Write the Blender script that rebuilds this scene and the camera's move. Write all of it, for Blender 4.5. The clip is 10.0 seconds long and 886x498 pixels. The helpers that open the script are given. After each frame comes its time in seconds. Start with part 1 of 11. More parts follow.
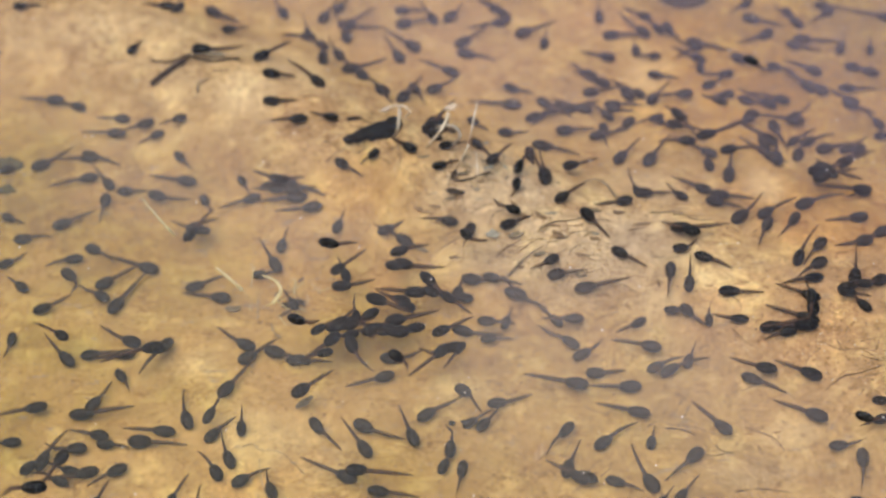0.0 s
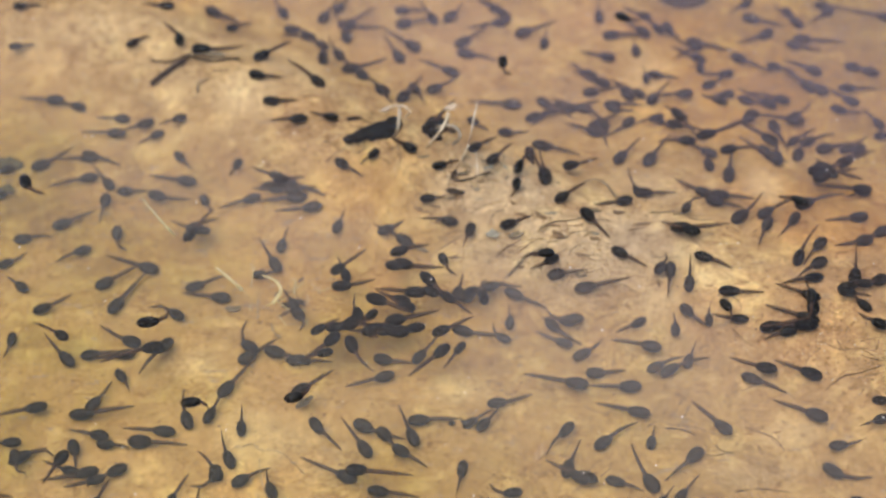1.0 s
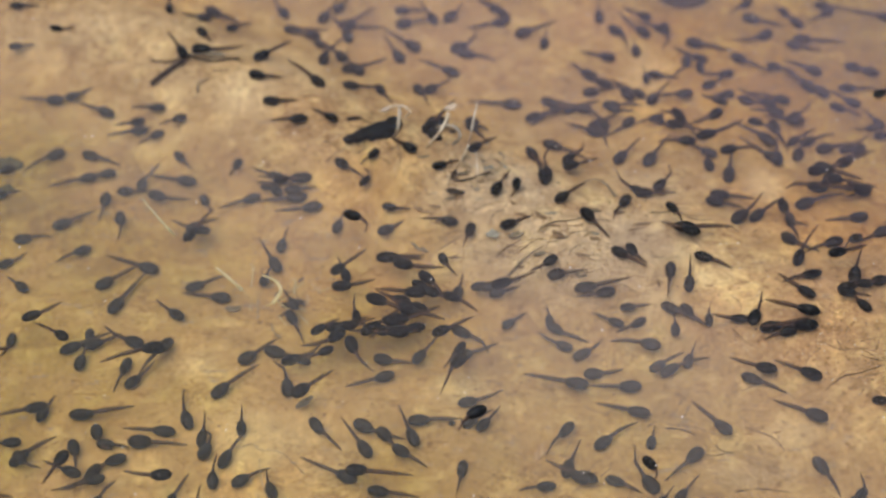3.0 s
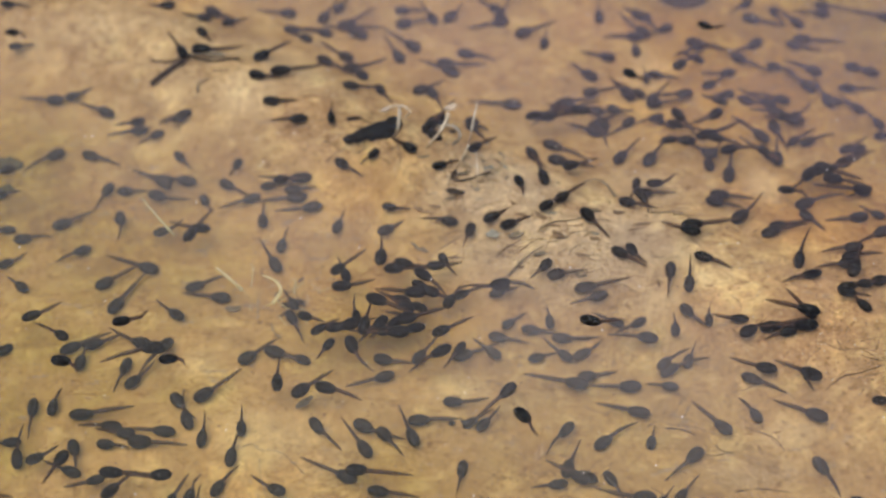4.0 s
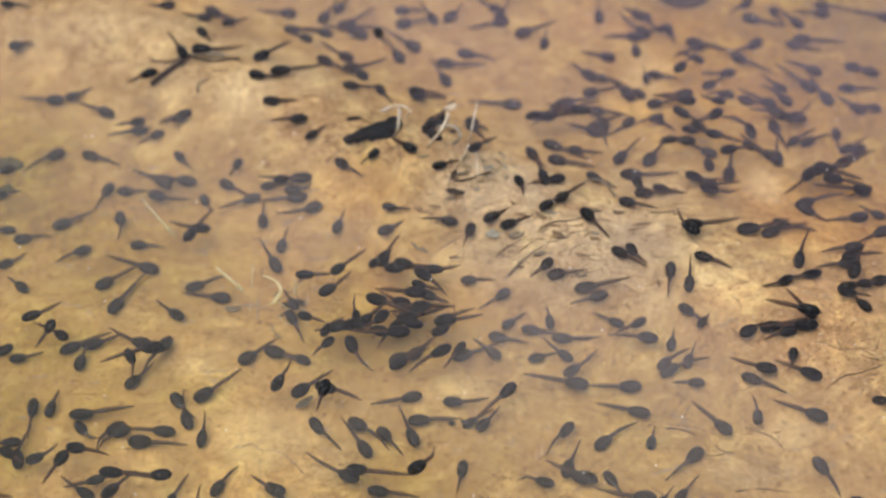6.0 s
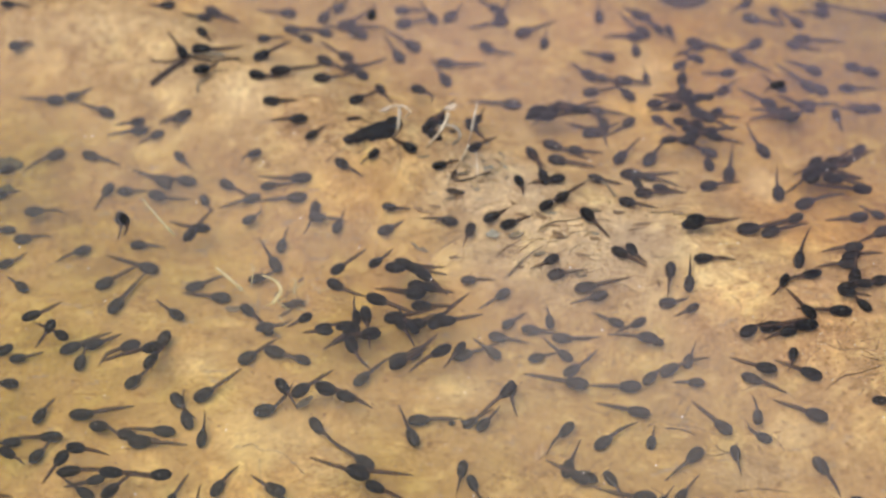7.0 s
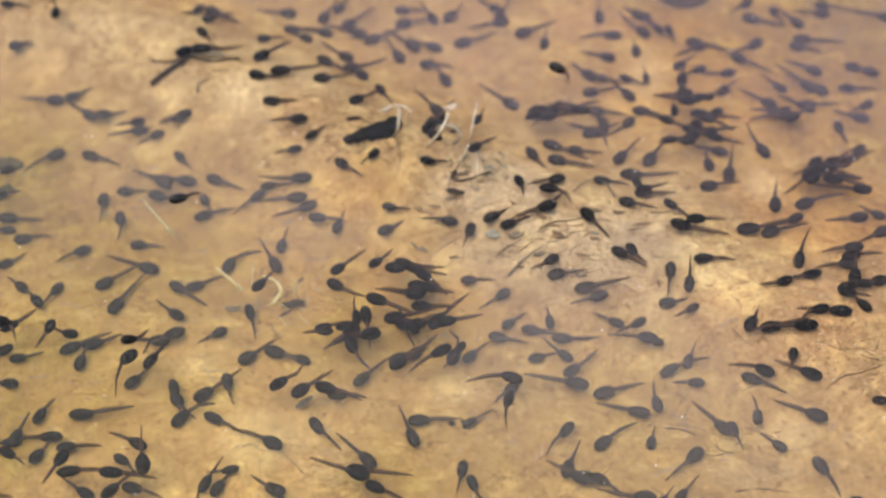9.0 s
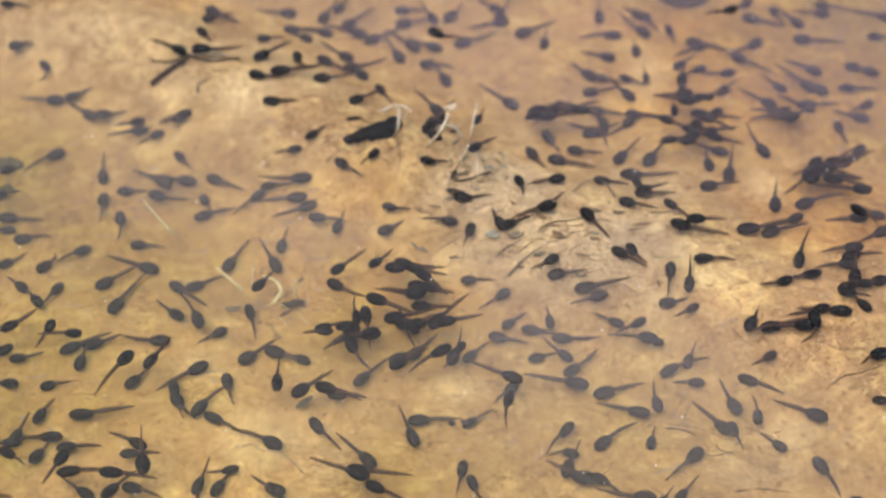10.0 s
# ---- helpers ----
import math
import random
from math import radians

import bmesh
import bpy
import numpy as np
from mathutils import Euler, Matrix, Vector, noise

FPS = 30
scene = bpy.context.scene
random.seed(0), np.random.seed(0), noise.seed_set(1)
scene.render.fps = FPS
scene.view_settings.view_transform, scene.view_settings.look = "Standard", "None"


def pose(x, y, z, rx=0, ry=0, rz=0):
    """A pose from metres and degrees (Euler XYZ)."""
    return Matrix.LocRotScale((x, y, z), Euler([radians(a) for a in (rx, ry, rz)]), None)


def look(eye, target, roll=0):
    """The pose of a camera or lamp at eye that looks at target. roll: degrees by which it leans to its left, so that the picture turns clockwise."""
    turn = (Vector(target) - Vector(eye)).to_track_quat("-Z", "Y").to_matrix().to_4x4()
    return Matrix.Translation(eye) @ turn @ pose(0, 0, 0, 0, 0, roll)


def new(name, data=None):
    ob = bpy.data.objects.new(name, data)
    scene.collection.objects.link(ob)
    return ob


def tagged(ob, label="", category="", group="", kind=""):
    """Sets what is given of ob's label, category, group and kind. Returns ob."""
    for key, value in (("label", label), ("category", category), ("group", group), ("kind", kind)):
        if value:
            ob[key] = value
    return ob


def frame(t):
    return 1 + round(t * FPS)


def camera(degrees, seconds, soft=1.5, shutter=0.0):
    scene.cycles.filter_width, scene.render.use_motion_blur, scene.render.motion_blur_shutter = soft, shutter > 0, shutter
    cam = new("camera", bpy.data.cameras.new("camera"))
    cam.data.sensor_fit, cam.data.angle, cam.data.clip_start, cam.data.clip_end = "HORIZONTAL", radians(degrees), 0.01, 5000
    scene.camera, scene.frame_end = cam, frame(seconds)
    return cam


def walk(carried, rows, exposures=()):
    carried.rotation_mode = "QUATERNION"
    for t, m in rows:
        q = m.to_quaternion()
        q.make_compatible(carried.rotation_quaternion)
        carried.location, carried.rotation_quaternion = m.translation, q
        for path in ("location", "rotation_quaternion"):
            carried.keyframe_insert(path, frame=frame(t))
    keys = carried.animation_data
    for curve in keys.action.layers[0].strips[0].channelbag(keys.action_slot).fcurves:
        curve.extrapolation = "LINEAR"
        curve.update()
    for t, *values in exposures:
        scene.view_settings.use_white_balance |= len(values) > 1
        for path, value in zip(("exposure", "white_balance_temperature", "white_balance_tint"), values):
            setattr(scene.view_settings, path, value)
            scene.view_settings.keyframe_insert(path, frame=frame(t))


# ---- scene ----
# A shallow, silty pool margin crowded with tadpoles, seen from a still camera.
# z = 0 is the water surface, +y leads away from the camera.

cam = camera(30.0, 10.0, soft=2.3)
cam.data.dof.use_dof, cam.data.dof.focus_distance, cam.data.dof.aperture_fstop = True, 0.895, 5.0
EYE, AIM = (0.0, -0.653, 0.676), (0.0, 0.0, 0.0)
walk(cam, [(0.0, look(EYE, AIM)), (10.0, look(EYE, AIM))], [(t, 1.69 + e, 6720 + 500 * e, 8.5) for t, e in ((0.0, 0.0), (1.0, -0.05), (2.0, -0.16), (2.6, -0.26), (4.5, -0.26), (5.2, -0.18), (7.5, 0.0), (10.0, 0.04))])

# ---- light ----
SUN_UP, SUN_ROUND = 66.0, -112.0     # elevation; compass angle from +y, towards -x
world = bpy.data.worlds.new("sky")
scene.world = world
world.use_nodes = True
wn = world.node_tree.nodes
sky = wn.new("ShaderNodeTexSky")
sky.sky_type, sky.sun_disc = "NISHITA", False
sky.sun_elevation, sky.sun_rotation = radians(SUN_UP), radians(SUN_ROUND)
wn["Background"].inputs["Strength"].default_value = 0.15
world.node_tree.links.new(sky.outputs["Color"], wn["Background"].inputs["Color"])

sun = new("sun", bpy.data.lights.new("sun", "SUN"))
sun.data.energy, sun.data.angle, sun.data.color = 1.0, radians(75.0), (1.0, 0.92, 0.78)
a, e = radians(SUN_ROUND), radians(SUN_UP)
sun.matrix_world = look((math.sin(a) * math.cos(e) * 5, math.cos(a) * math.cos(e) * 5, math.sin(e) * 5), (0, 0, 0))


# ---- materials ----
def material(name, rough=0.6):
    m = bpy.data.materials.new(name)
    m.use_nodes = True
    b = m.node_tree.nodes["Principled BSDF"]
    b.inputs["Roughness"].default_value = rough
    return m, m.node_tree.nodes, m.node_tree.links, b


def noise_node(n, l, scale, detail=4.0, rough=0.55, stretch=None):
    tc = n.new("ShaderNodeTexCoord")
    t = n.new("ShaderNodeTexNoise")
    t.inputs["Scale"].default_value, t.inputs["Detail"].default_value = scale, detail
    t.inputs["Roughness"].default_value = rough
    if stretch:
        mp = n.new("ShaderNodeMapping")
        mp.inputs["Scale"].default_value = stretch
        l.new(tc.outputs["Object"], mp.inputs["Vector"])
        l.new(mp.outputs["Vector"], t.inputs["Vector"])
    else:
        l.new(tc.outputs["Object"], t.inputs["Vector"])
    return t


def ramp(n, l, source, *stops):
    r = n.new("ShaderNodeValToRGB")
    while len(r.color_ramp.elements) < len(stops):
        r.color_ramp.elements.new(0.5)
    for el, (at, col) in zip(r.color_ramp.elements, stops):
        el.position, el.color = at, (*col, 1)
    l.new(source, r.inputs["Fac"])
    return r


def mix(n, l, fac, c1, c2, blend="MIX"):
    m = n.new("ShaderNodeMix")
    m.data_type, m.blend_type = "RGBA", blend
    for sock, v in ((m.inputs[0], fac), (m.inputs[6], c1), (m.inputs[7], c2)):
        if isinstance(v, (int, float)):
            sock.default_value = v
        elif isinstance(v, tuple):
            sock.default_value = (*v, 1)
        else:
            l.new(v, sock)
    return m.outputs[2]


def bump(n, l, b, source, strength, distance):
    bp = n.new("ShaderNodeBump")
    bp.inputs["Strength"].default_value, bp.inputs["Distance"].default_value = strength, distance
    l.new(source, bp.inputs["Height"])
    l.new(bp.outputs["Normal"], b.inputs["Normal"])


def mud_material():
    """Ochre silt with pale sandy patches, violet-grey film and fine grit."""
    m, n, l, b = material("ochre_silt", 0.85)
    big = noise_node(n, l, 9, 5, 0.6, (1, 1.4, 1))
    mid = noise_node(n, l, 38, 6, 0.6, (1, 0.85, 1))
    fine = noise_node(n, l, 420, 4, 0.7)
    film = noise_node(n, l, 14, 4, 0.6)
    base = ramp(n, l, mid.outputs["Fac"], (0.30, (0.42, 0.255, 0.12)), (0.46, (0.53, 0.335, 0.152)),
                (0.58, (0.60, 0.39, 0.172)), (0.63, (0.74, 0.52, 0.22)), (0.78, (0.86, 0.65, 0.29)))
    tone = ramp(n, l, big.outputs["Fac"], (0.3, (0.86, 0.84, 0.80)), (0.5, (0.97, 0.97, 0.95)), (0.66, (1.08, 1.07, 1.02)))
    c = mix(n, l, 1.0, base.outputs["Color"], tone.outputs["Color"], "MULTIPLY")
    fr = ramp(n, l, film.outputs["Fac"], (0.5, (0, 0, 0)), (0.72, (0.25, 0.25, 0.25)))
    c = mix(n, l, fr.outputs["Color"], c, (0.42, 0.28, 0.19))
    blot = noise_node(n, l, 62, 3, 0.5, (1, 1.3, 1))
    br = ramp(n, l, blot.outputs["Fac"], (0.53, (0, 0, 0)), (0.70, (0.6, 0.6, 0.6)))
    c = mix(n, l, br.outputs["Color"], c, (0.80, 0.57, 0.25))
    xyz = n.new("ShaderNodeSeparateXYZ")
    l.new(n["Texture Coordinate"].outputs["Object"], xyz.inputs[0])
    veil = n.new("ShaderNodeMapRange")            # murk over the deeper bed, put into its colour, evens it out
    veil.inputs["From Min"].default_value, veil.inputs["From Max"].default_value = -0.036, -0.016
    veil.inputs["To Min"].default_value, veil.inputs["To Max"].default_value = 0.17, 0.0
    l.new(xyz.outputs["Z"], veil.inputs["Value"])
    c = mix(n, l, veil.outputs["Result"], c, (0.60, 0.405, 0.18))
    hue = noise_node(n, l, 6.5, 3, 0.5, (1, 1.3, 1))
    hr = ramp(n, l, hue.outputs["Fac"], (0.36, (0.98, 0.99, 0.92)), (0.5, (1, 1, 1)), (0.66, (1.05, 0.99, 0.95)))
    c = mix(n, l, 1.0, c, hr.outputs["Color"], "MULTIPLY")
    vein = n.new("ShaderNodeTexVoronoi")
    vein.feature, vein.inputs["Scale"].default_value = "DISTANCE_TO_EDGE", 34
    warp = noise_node(n, l, 45, 4, 0.6)
    l.new(mix(n, l, 0.12, n["Texture Coordinate"].outputs["Object"], warp.outputs["Color"], "ADD"), vein.inputs["Vector"])
    vr = ramp(n, l, vein.outputs["Distance"], (0.0, (0.62, 0.56, 0.52)), (0.025, (1, 1, 1)))
    patch = ramp(n, l, film.outputs["Fac"], (0.42, (0, 0, 0)), (0.55, (0.8, 0.8, 0.8)))
    c = mix(n, l, patch.outputs["Color"], c, mix(n, l, 1.0, c, vr.outputs["Color"], "MULTIPLY"))
    for name, tint, most, blend in (("olive_silt", (0.75, 0.77, 0.55), 0.95, "MULTIPLY"), ("iron_stain", (1.08, 0.92, 0.66), 0.85, "MULTIPLY"), ("ash_silt", (0.72, 0.58, 0.39), 0.42, "MIX"), ("pale_sand", (0.86, 0.65, 0.36), 0.55, "MIX")):
        at = n.new("ShaderNodeAttribute")           # deposits with ragged edges
        at.attribute_name = name
        ragged = n.new("ShaderNodeMath")
        ragged.operation = "MULTIPLY_ADD"
        l.new(mid.outputs["Fac"], ragged.inputs[0])
        ragged.inputs[1].default_value = 1.1
        l.new(at.outputs["Fac"], ragged.inputs[2])
        soft = n.new("ShaderNodeMapRange")
        soft.interpolation_type = "SMOOTHSTEP"
        soft.inputs["From Min"].default_value, soft.inputs["From Max"].default_value = 0.60, 1.35
        soft.inputs["To Max"].default_value = most
        l.new(ragged.outputs[0], soft.inputs["Value"])
        c = mix(n, l, soft.outputs["Result"], c, tint, blend)
    twist = noise_node(n, l, 30, 5, 0.65)         # flakes of dried crust: pale and dark scales with cracked rims
    bent = mix(n, l, 0.09, n["Texture Coordinate"].outputs["Object"], twist.outputs["Color"], "ADD")
    flake, rim = n.new("ShaderNodeTexVoronoi"), n.new("ShaderNodeTexVoronoi")
    rim.feature = "DISTANCE_TO_EDGE"
    for v in (flake, rim):
        v.inputs["Scale"].default_value = 58
        l.new(bent, v.inputs["Vector"])
    shade = n.new("ShaderNodeSeparateColor")
    l.new(flake.outputs["Color"], shade.inputs[0])
    scale_tone = ramp(n, l, shade.outputs[0], (0.0, (0.84, 0.82, 0.79)), (0.5, (1, 1, 1)), (1.0, (1.15, 1.14, 1.08)))
    crack = ramp(n, l, rim.outputs["Distance"], (0.0, (0.74, 0.68, 0.62)), (0.035, (1, 1, 1)))
    c = mix(n, l, 0.75, c, mix(n, l, 1.0, c, scale_tone.outputs["Color"], "MULTIPLY"))
    c = mix(n, l, patch.outputs["Color"], c, mix(n, l, 1.0, c, crack.outputs["Color"], "MULTIPLY"))
    gr = ramp(n, l, fine.outputs["Fac"], (0.30, (0.66, 0.62, 0.58)), (0.5, (1, 1, 1)), (0.72, (1.22, 1.2, 1.16)))
    # murk's blur put into the colour: grain fades towards the deeper bed
    by_height = n.new("ShaderNodeMapRange")
    by_height.inputs["From Min"].default_value, by_height.inputs["From Max"].default_value = -0.034, -0.014
    by_height.inputs["To Min"].default_value, by_height.inputs["To Max"].default_value = 0.75, 1.0
    l.new(xyz.outputs["Z"], by_height.inputs["Value"])
    c = mix(n, l, by_height.outputs["Result"], c, mix(n, l, 1.0, c, gr.outputs["Color"], "MULTIPLY"))
    spot = noise_node(n, l, 170, 5, 0.65)
    st = ramp(n, l, spot.outputs["Fac"], (0.28, (0.56, 0.50, 0.46)), (0.43, (0.94, 0.92, 0.90)), (0.57, (1.01, 1.01, 1.0)), (0.70, (1.28, 1.25, 1.19)))
    c = mix(n, l, by_height.outputs["Result"], c, mix(n, l, 1.0, c, st.outputs["Color"], "MULTIPLY"))
    # haze over the ridge put into the bed colour: paler and bluer
    pale = ramp(n, l, by_height.outputs["Result"], (0.75, (1.12, 1.10, 1.03)), (1.0, (1.08, 1.14, 1.44)))
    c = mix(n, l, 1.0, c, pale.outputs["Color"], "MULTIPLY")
    rust = noise_node(n, l, 240, 3, 0.6, (0.8, 1.2, 1))
    ru = ramp(n, l, rust.outputs["Fac"], (0.64, (0, 0, 0)), (0.70, (0.7, 0.7, 0.7)))
    c = mix(n, l, ru.outputs["Color"], c, (0.24, 0.125, 0.055))
    fleck = noise_node(n, l, 95, 4, 0.65, (0.7, 1.6, 1))
    fk = ramp(n, l, fleck.outputs["Fac"], (0.62, (0, 0, 0)), (0.68, (0.5, 0.5, 0.5)))
    c = mix(n, l, fk.outputs["Color"], c, (0.36, 0.29, 0.24))
    seam, where = noise_node(n, l, 26, 6, 0.6, (0.8, 1.5, 1)), noise_node(n, l, 21, 3, 0.5, (1, 1.2, 1))
    sm = ramp(n, l, seam.outputs["Fac"], (0.485, (1, 1, 1)), (0.50, (0.48, 0.40, 0.35)), (0.503, (0.55, 0.47, 0.42)), (0.512, (1.08, 1.07, 1.05)), (0.56, (1, 1, 1)))
    wm = ramp(n, l, where.outputs["Fac"], (0.50, (0, 0, 0)), (0.60, (0.8, 0.8, 0.8)))
    wm = mix(n, l, 1.0, wm.outputs["Color"], by_height.outputs["Result"], "MULTIPLY")
    c = mix(n, l, wm, c, mix(n, l, 1.0, c, sm.outputs["Color"], "MULTIPLY"))
    l.new(c, b.inputs["Base Color"])
    b.inputs["Specular IOR Level"].default_value = 0.1
    bump(n, l, b, fine.outputs["Fac"], 0.5, 0.0012)
    return m


def silt_material(top, low, thick, scale):
    """Suspended silt: clear at the height top, cloudy towards low; tan near the bank, sky reflection painted in as
    violet-grey over the deep side.
    """
    m, n, l, b = material("suspended_silt")
    n.remove(b)
    d, t, x = n.new("ShaderNodeBsdfDiffuse"), n.new("ShaderNodeBsdfTransparent"), n.new("ShaderNodeMixShader")
    tc, xyz = n.new("ShaderNodeTexCoord"), n.new("ShaderNodeSeparateXYZ")
    l.new(tc.outputs["Object"], xyz.inputs[0])
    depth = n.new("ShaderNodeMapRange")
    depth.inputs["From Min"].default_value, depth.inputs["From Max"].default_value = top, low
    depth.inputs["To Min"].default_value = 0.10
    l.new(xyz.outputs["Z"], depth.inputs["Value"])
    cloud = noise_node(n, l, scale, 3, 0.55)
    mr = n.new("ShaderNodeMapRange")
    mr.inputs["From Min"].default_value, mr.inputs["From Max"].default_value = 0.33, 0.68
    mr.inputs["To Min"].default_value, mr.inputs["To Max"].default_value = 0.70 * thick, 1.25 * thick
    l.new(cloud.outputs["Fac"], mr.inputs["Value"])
    away = n.new("ShaderNodeVectorMath")
    away.operation = "LENGTH"
    l.new(tc.outputs["Object"], away.inputs[0])
    ar = n.new("ShaderNodeMapRange")
    ar.inputs["From Min"].default_value, ar.inputs["From Max"].default_value = 0.35, 1.1
    l.new(away.outputs["Value"], ar.inputs["Value"])
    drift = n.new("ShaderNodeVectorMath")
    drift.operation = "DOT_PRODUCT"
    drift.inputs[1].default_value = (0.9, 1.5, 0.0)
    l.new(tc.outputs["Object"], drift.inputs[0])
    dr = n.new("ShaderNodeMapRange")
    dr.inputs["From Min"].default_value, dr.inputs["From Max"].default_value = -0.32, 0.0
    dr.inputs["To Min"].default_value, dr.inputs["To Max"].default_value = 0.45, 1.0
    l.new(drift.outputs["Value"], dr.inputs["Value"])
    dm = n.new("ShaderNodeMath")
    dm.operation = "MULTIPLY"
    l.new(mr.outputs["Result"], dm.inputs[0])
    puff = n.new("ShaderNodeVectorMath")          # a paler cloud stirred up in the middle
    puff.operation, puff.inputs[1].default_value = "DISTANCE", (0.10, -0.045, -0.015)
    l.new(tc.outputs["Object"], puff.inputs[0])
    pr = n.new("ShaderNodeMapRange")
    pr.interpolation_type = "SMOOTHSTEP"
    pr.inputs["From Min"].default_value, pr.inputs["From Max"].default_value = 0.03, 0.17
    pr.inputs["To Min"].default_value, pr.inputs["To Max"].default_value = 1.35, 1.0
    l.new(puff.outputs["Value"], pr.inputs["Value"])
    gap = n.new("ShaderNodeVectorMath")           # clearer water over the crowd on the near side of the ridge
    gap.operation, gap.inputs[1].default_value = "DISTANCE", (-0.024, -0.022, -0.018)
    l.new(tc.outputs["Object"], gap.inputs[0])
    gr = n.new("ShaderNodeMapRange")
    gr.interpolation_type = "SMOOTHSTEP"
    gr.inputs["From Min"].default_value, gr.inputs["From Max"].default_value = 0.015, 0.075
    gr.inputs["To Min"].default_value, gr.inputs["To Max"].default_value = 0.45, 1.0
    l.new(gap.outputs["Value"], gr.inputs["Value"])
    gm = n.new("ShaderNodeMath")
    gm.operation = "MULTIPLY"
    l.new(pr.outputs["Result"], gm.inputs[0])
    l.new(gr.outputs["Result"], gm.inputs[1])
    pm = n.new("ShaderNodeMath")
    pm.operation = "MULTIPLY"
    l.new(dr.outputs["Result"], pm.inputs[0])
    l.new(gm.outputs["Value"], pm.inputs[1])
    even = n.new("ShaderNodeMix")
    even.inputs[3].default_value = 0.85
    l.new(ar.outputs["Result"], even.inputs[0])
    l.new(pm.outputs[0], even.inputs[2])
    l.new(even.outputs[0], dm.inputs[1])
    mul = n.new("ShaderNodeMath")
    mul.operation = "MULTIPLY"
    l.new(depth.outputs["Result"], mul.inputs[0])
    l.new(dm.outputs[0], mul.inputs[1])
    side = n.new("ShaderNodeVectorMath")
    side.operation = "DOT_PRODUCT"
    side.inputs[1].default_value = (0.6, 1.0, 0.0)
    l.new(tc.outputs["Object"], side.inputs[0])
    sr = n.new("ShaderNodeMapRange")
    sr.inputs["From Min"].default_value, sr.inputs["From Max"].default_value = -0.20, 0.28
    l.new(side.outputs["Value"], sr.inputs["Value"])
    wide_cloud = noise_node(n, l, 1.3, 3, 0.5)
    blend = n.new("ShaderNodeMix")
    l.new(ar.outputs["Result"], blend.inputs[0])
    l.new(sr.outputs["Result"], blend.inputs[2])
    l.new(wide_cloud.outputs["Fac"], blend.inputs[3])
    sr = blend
    # violet far side: sky reflection put into the silt colour
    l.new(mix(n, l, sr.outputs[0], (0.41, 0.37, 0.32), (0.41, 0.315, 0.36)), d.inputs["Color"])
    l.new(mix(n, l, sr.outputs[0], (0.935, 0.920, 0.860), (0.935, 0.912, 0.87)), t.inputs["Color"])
    l.new(mul.outputs[0], x.inputs["Fac"])
    l.new(t.outputs[0], x.inputs[1])
    l.new(d.outputs[0], x.inputs[2])
    l.new(x.outputs[0], n["Material Output"].inputs["Surface"])
    return m


def water_material():
    m, n, l, b = material("still_water")
    n.remove(b)
    g, t, x, f = (n.new(k) for k in ("ShaderNodeBsdfGlossy", "ShaderNodeBsdfTransparent", "ShaderNodeMixShader", "ShaderNodeFresnel"))
    g.inputs["Roughness"].default_value = 0.03
    g.inputs["Color"].default_value = (0.35, 0.35, 0.35, 1)
    t.inputs["Color"].default_value = (0.98, 0.985, 0.97, 1)
    f.inputs["IOR"].default_value = 1.33
    w = noise_node(n, l, 7, 2, 0.4)
    bp = n.new("ShaderNodeBump")
    bp.inputs["Strength"].default_value, bp.inputs["Distance"].default_value = 0.15, 0.004
    l.new(w.outputs["Fac"], bp.inputs["Height"])
    l.new(bp.outputs["Normal"], g.inputs["Normal"])
    l.new(f.outputs[0], x.inputs["Fac"])
    l.new(t.outputs[0], x.inputs[1])
    l.new(g.outputs[0], x.inputs[2])
    l.new(x.outputs[0], n["Material Output"].inputs["Surface"])
    return m


def skin_material():
    """Black tadpole skin, mottled with brown and dusted with pale silt flecks; every animal has its own pattern."""
    m, n, l, b = material("tadpole_skin", 0.5)
    tc, oi, own = n.new("ShaderNodeTexCoord"), n.new("ShaderNodeObjectInfo"), n.new("ShaderNodeVectorMath")
    own.operation = "ADD"
    l.new(tc.outputs["Object"], own.inputs[0])
    l.new(oi.outputs["Random"], own.inputs[1])

    def grain(scale, detail, *stops):
        t = n.new("ShaderNodeTexNoise")
        t.inputs["Scale"].default_value, t.inputs["Detail"].default_value = scale, detail
        l.new(own.outputs[0], t.inputs["Vector"])
        return t, ramp(n, l, t.outputs["Fac"], *stops).outputs["Color"]

    _, c = grain(420, 4, (0.34, (0.0012, 0.0012, 0.0016)), (0.52, (0.004, 0.0035, 0.003)), (0.68, (0.014, 0.011, 0.008)), (0.8, (0.034, 0.028, 0.020)))
    tone = ramp(n, l, oi.outputs["Random"], (0.0, (0.55, 0.55, 0.6)), (1.0, (1.9, 1.7, 1.45)))
    c = mix(n, l, 1.0, c, tone.outputs["Color"], "MULTIPLY")
    fine, dust = grain(1150, 2, (0.61, (0, 0, 0)), (0.69, (0.6, 0.6, 0.6)))
    l.new(mix(n, l, dust, c, (0.26, 0.25, 0.22)), b.inputs["Base Color"])
    b.inputs["Specular IOR Level"].default_value = 0.06
    bump(n, l, b, fine.outputs["Fac"], 0.4, 0.0003)
    return m


def fin_material():
    m, n, l, b = material("tail_fin", 0.5)
    b.inputs["Base Color"].default_value = (0.16, 0.085, 0.05, 1)
    b.inputs["Specular IOR Level"].default_value = 0.1
    b.inputs["Alpha"].default_value = 0.25
    return m


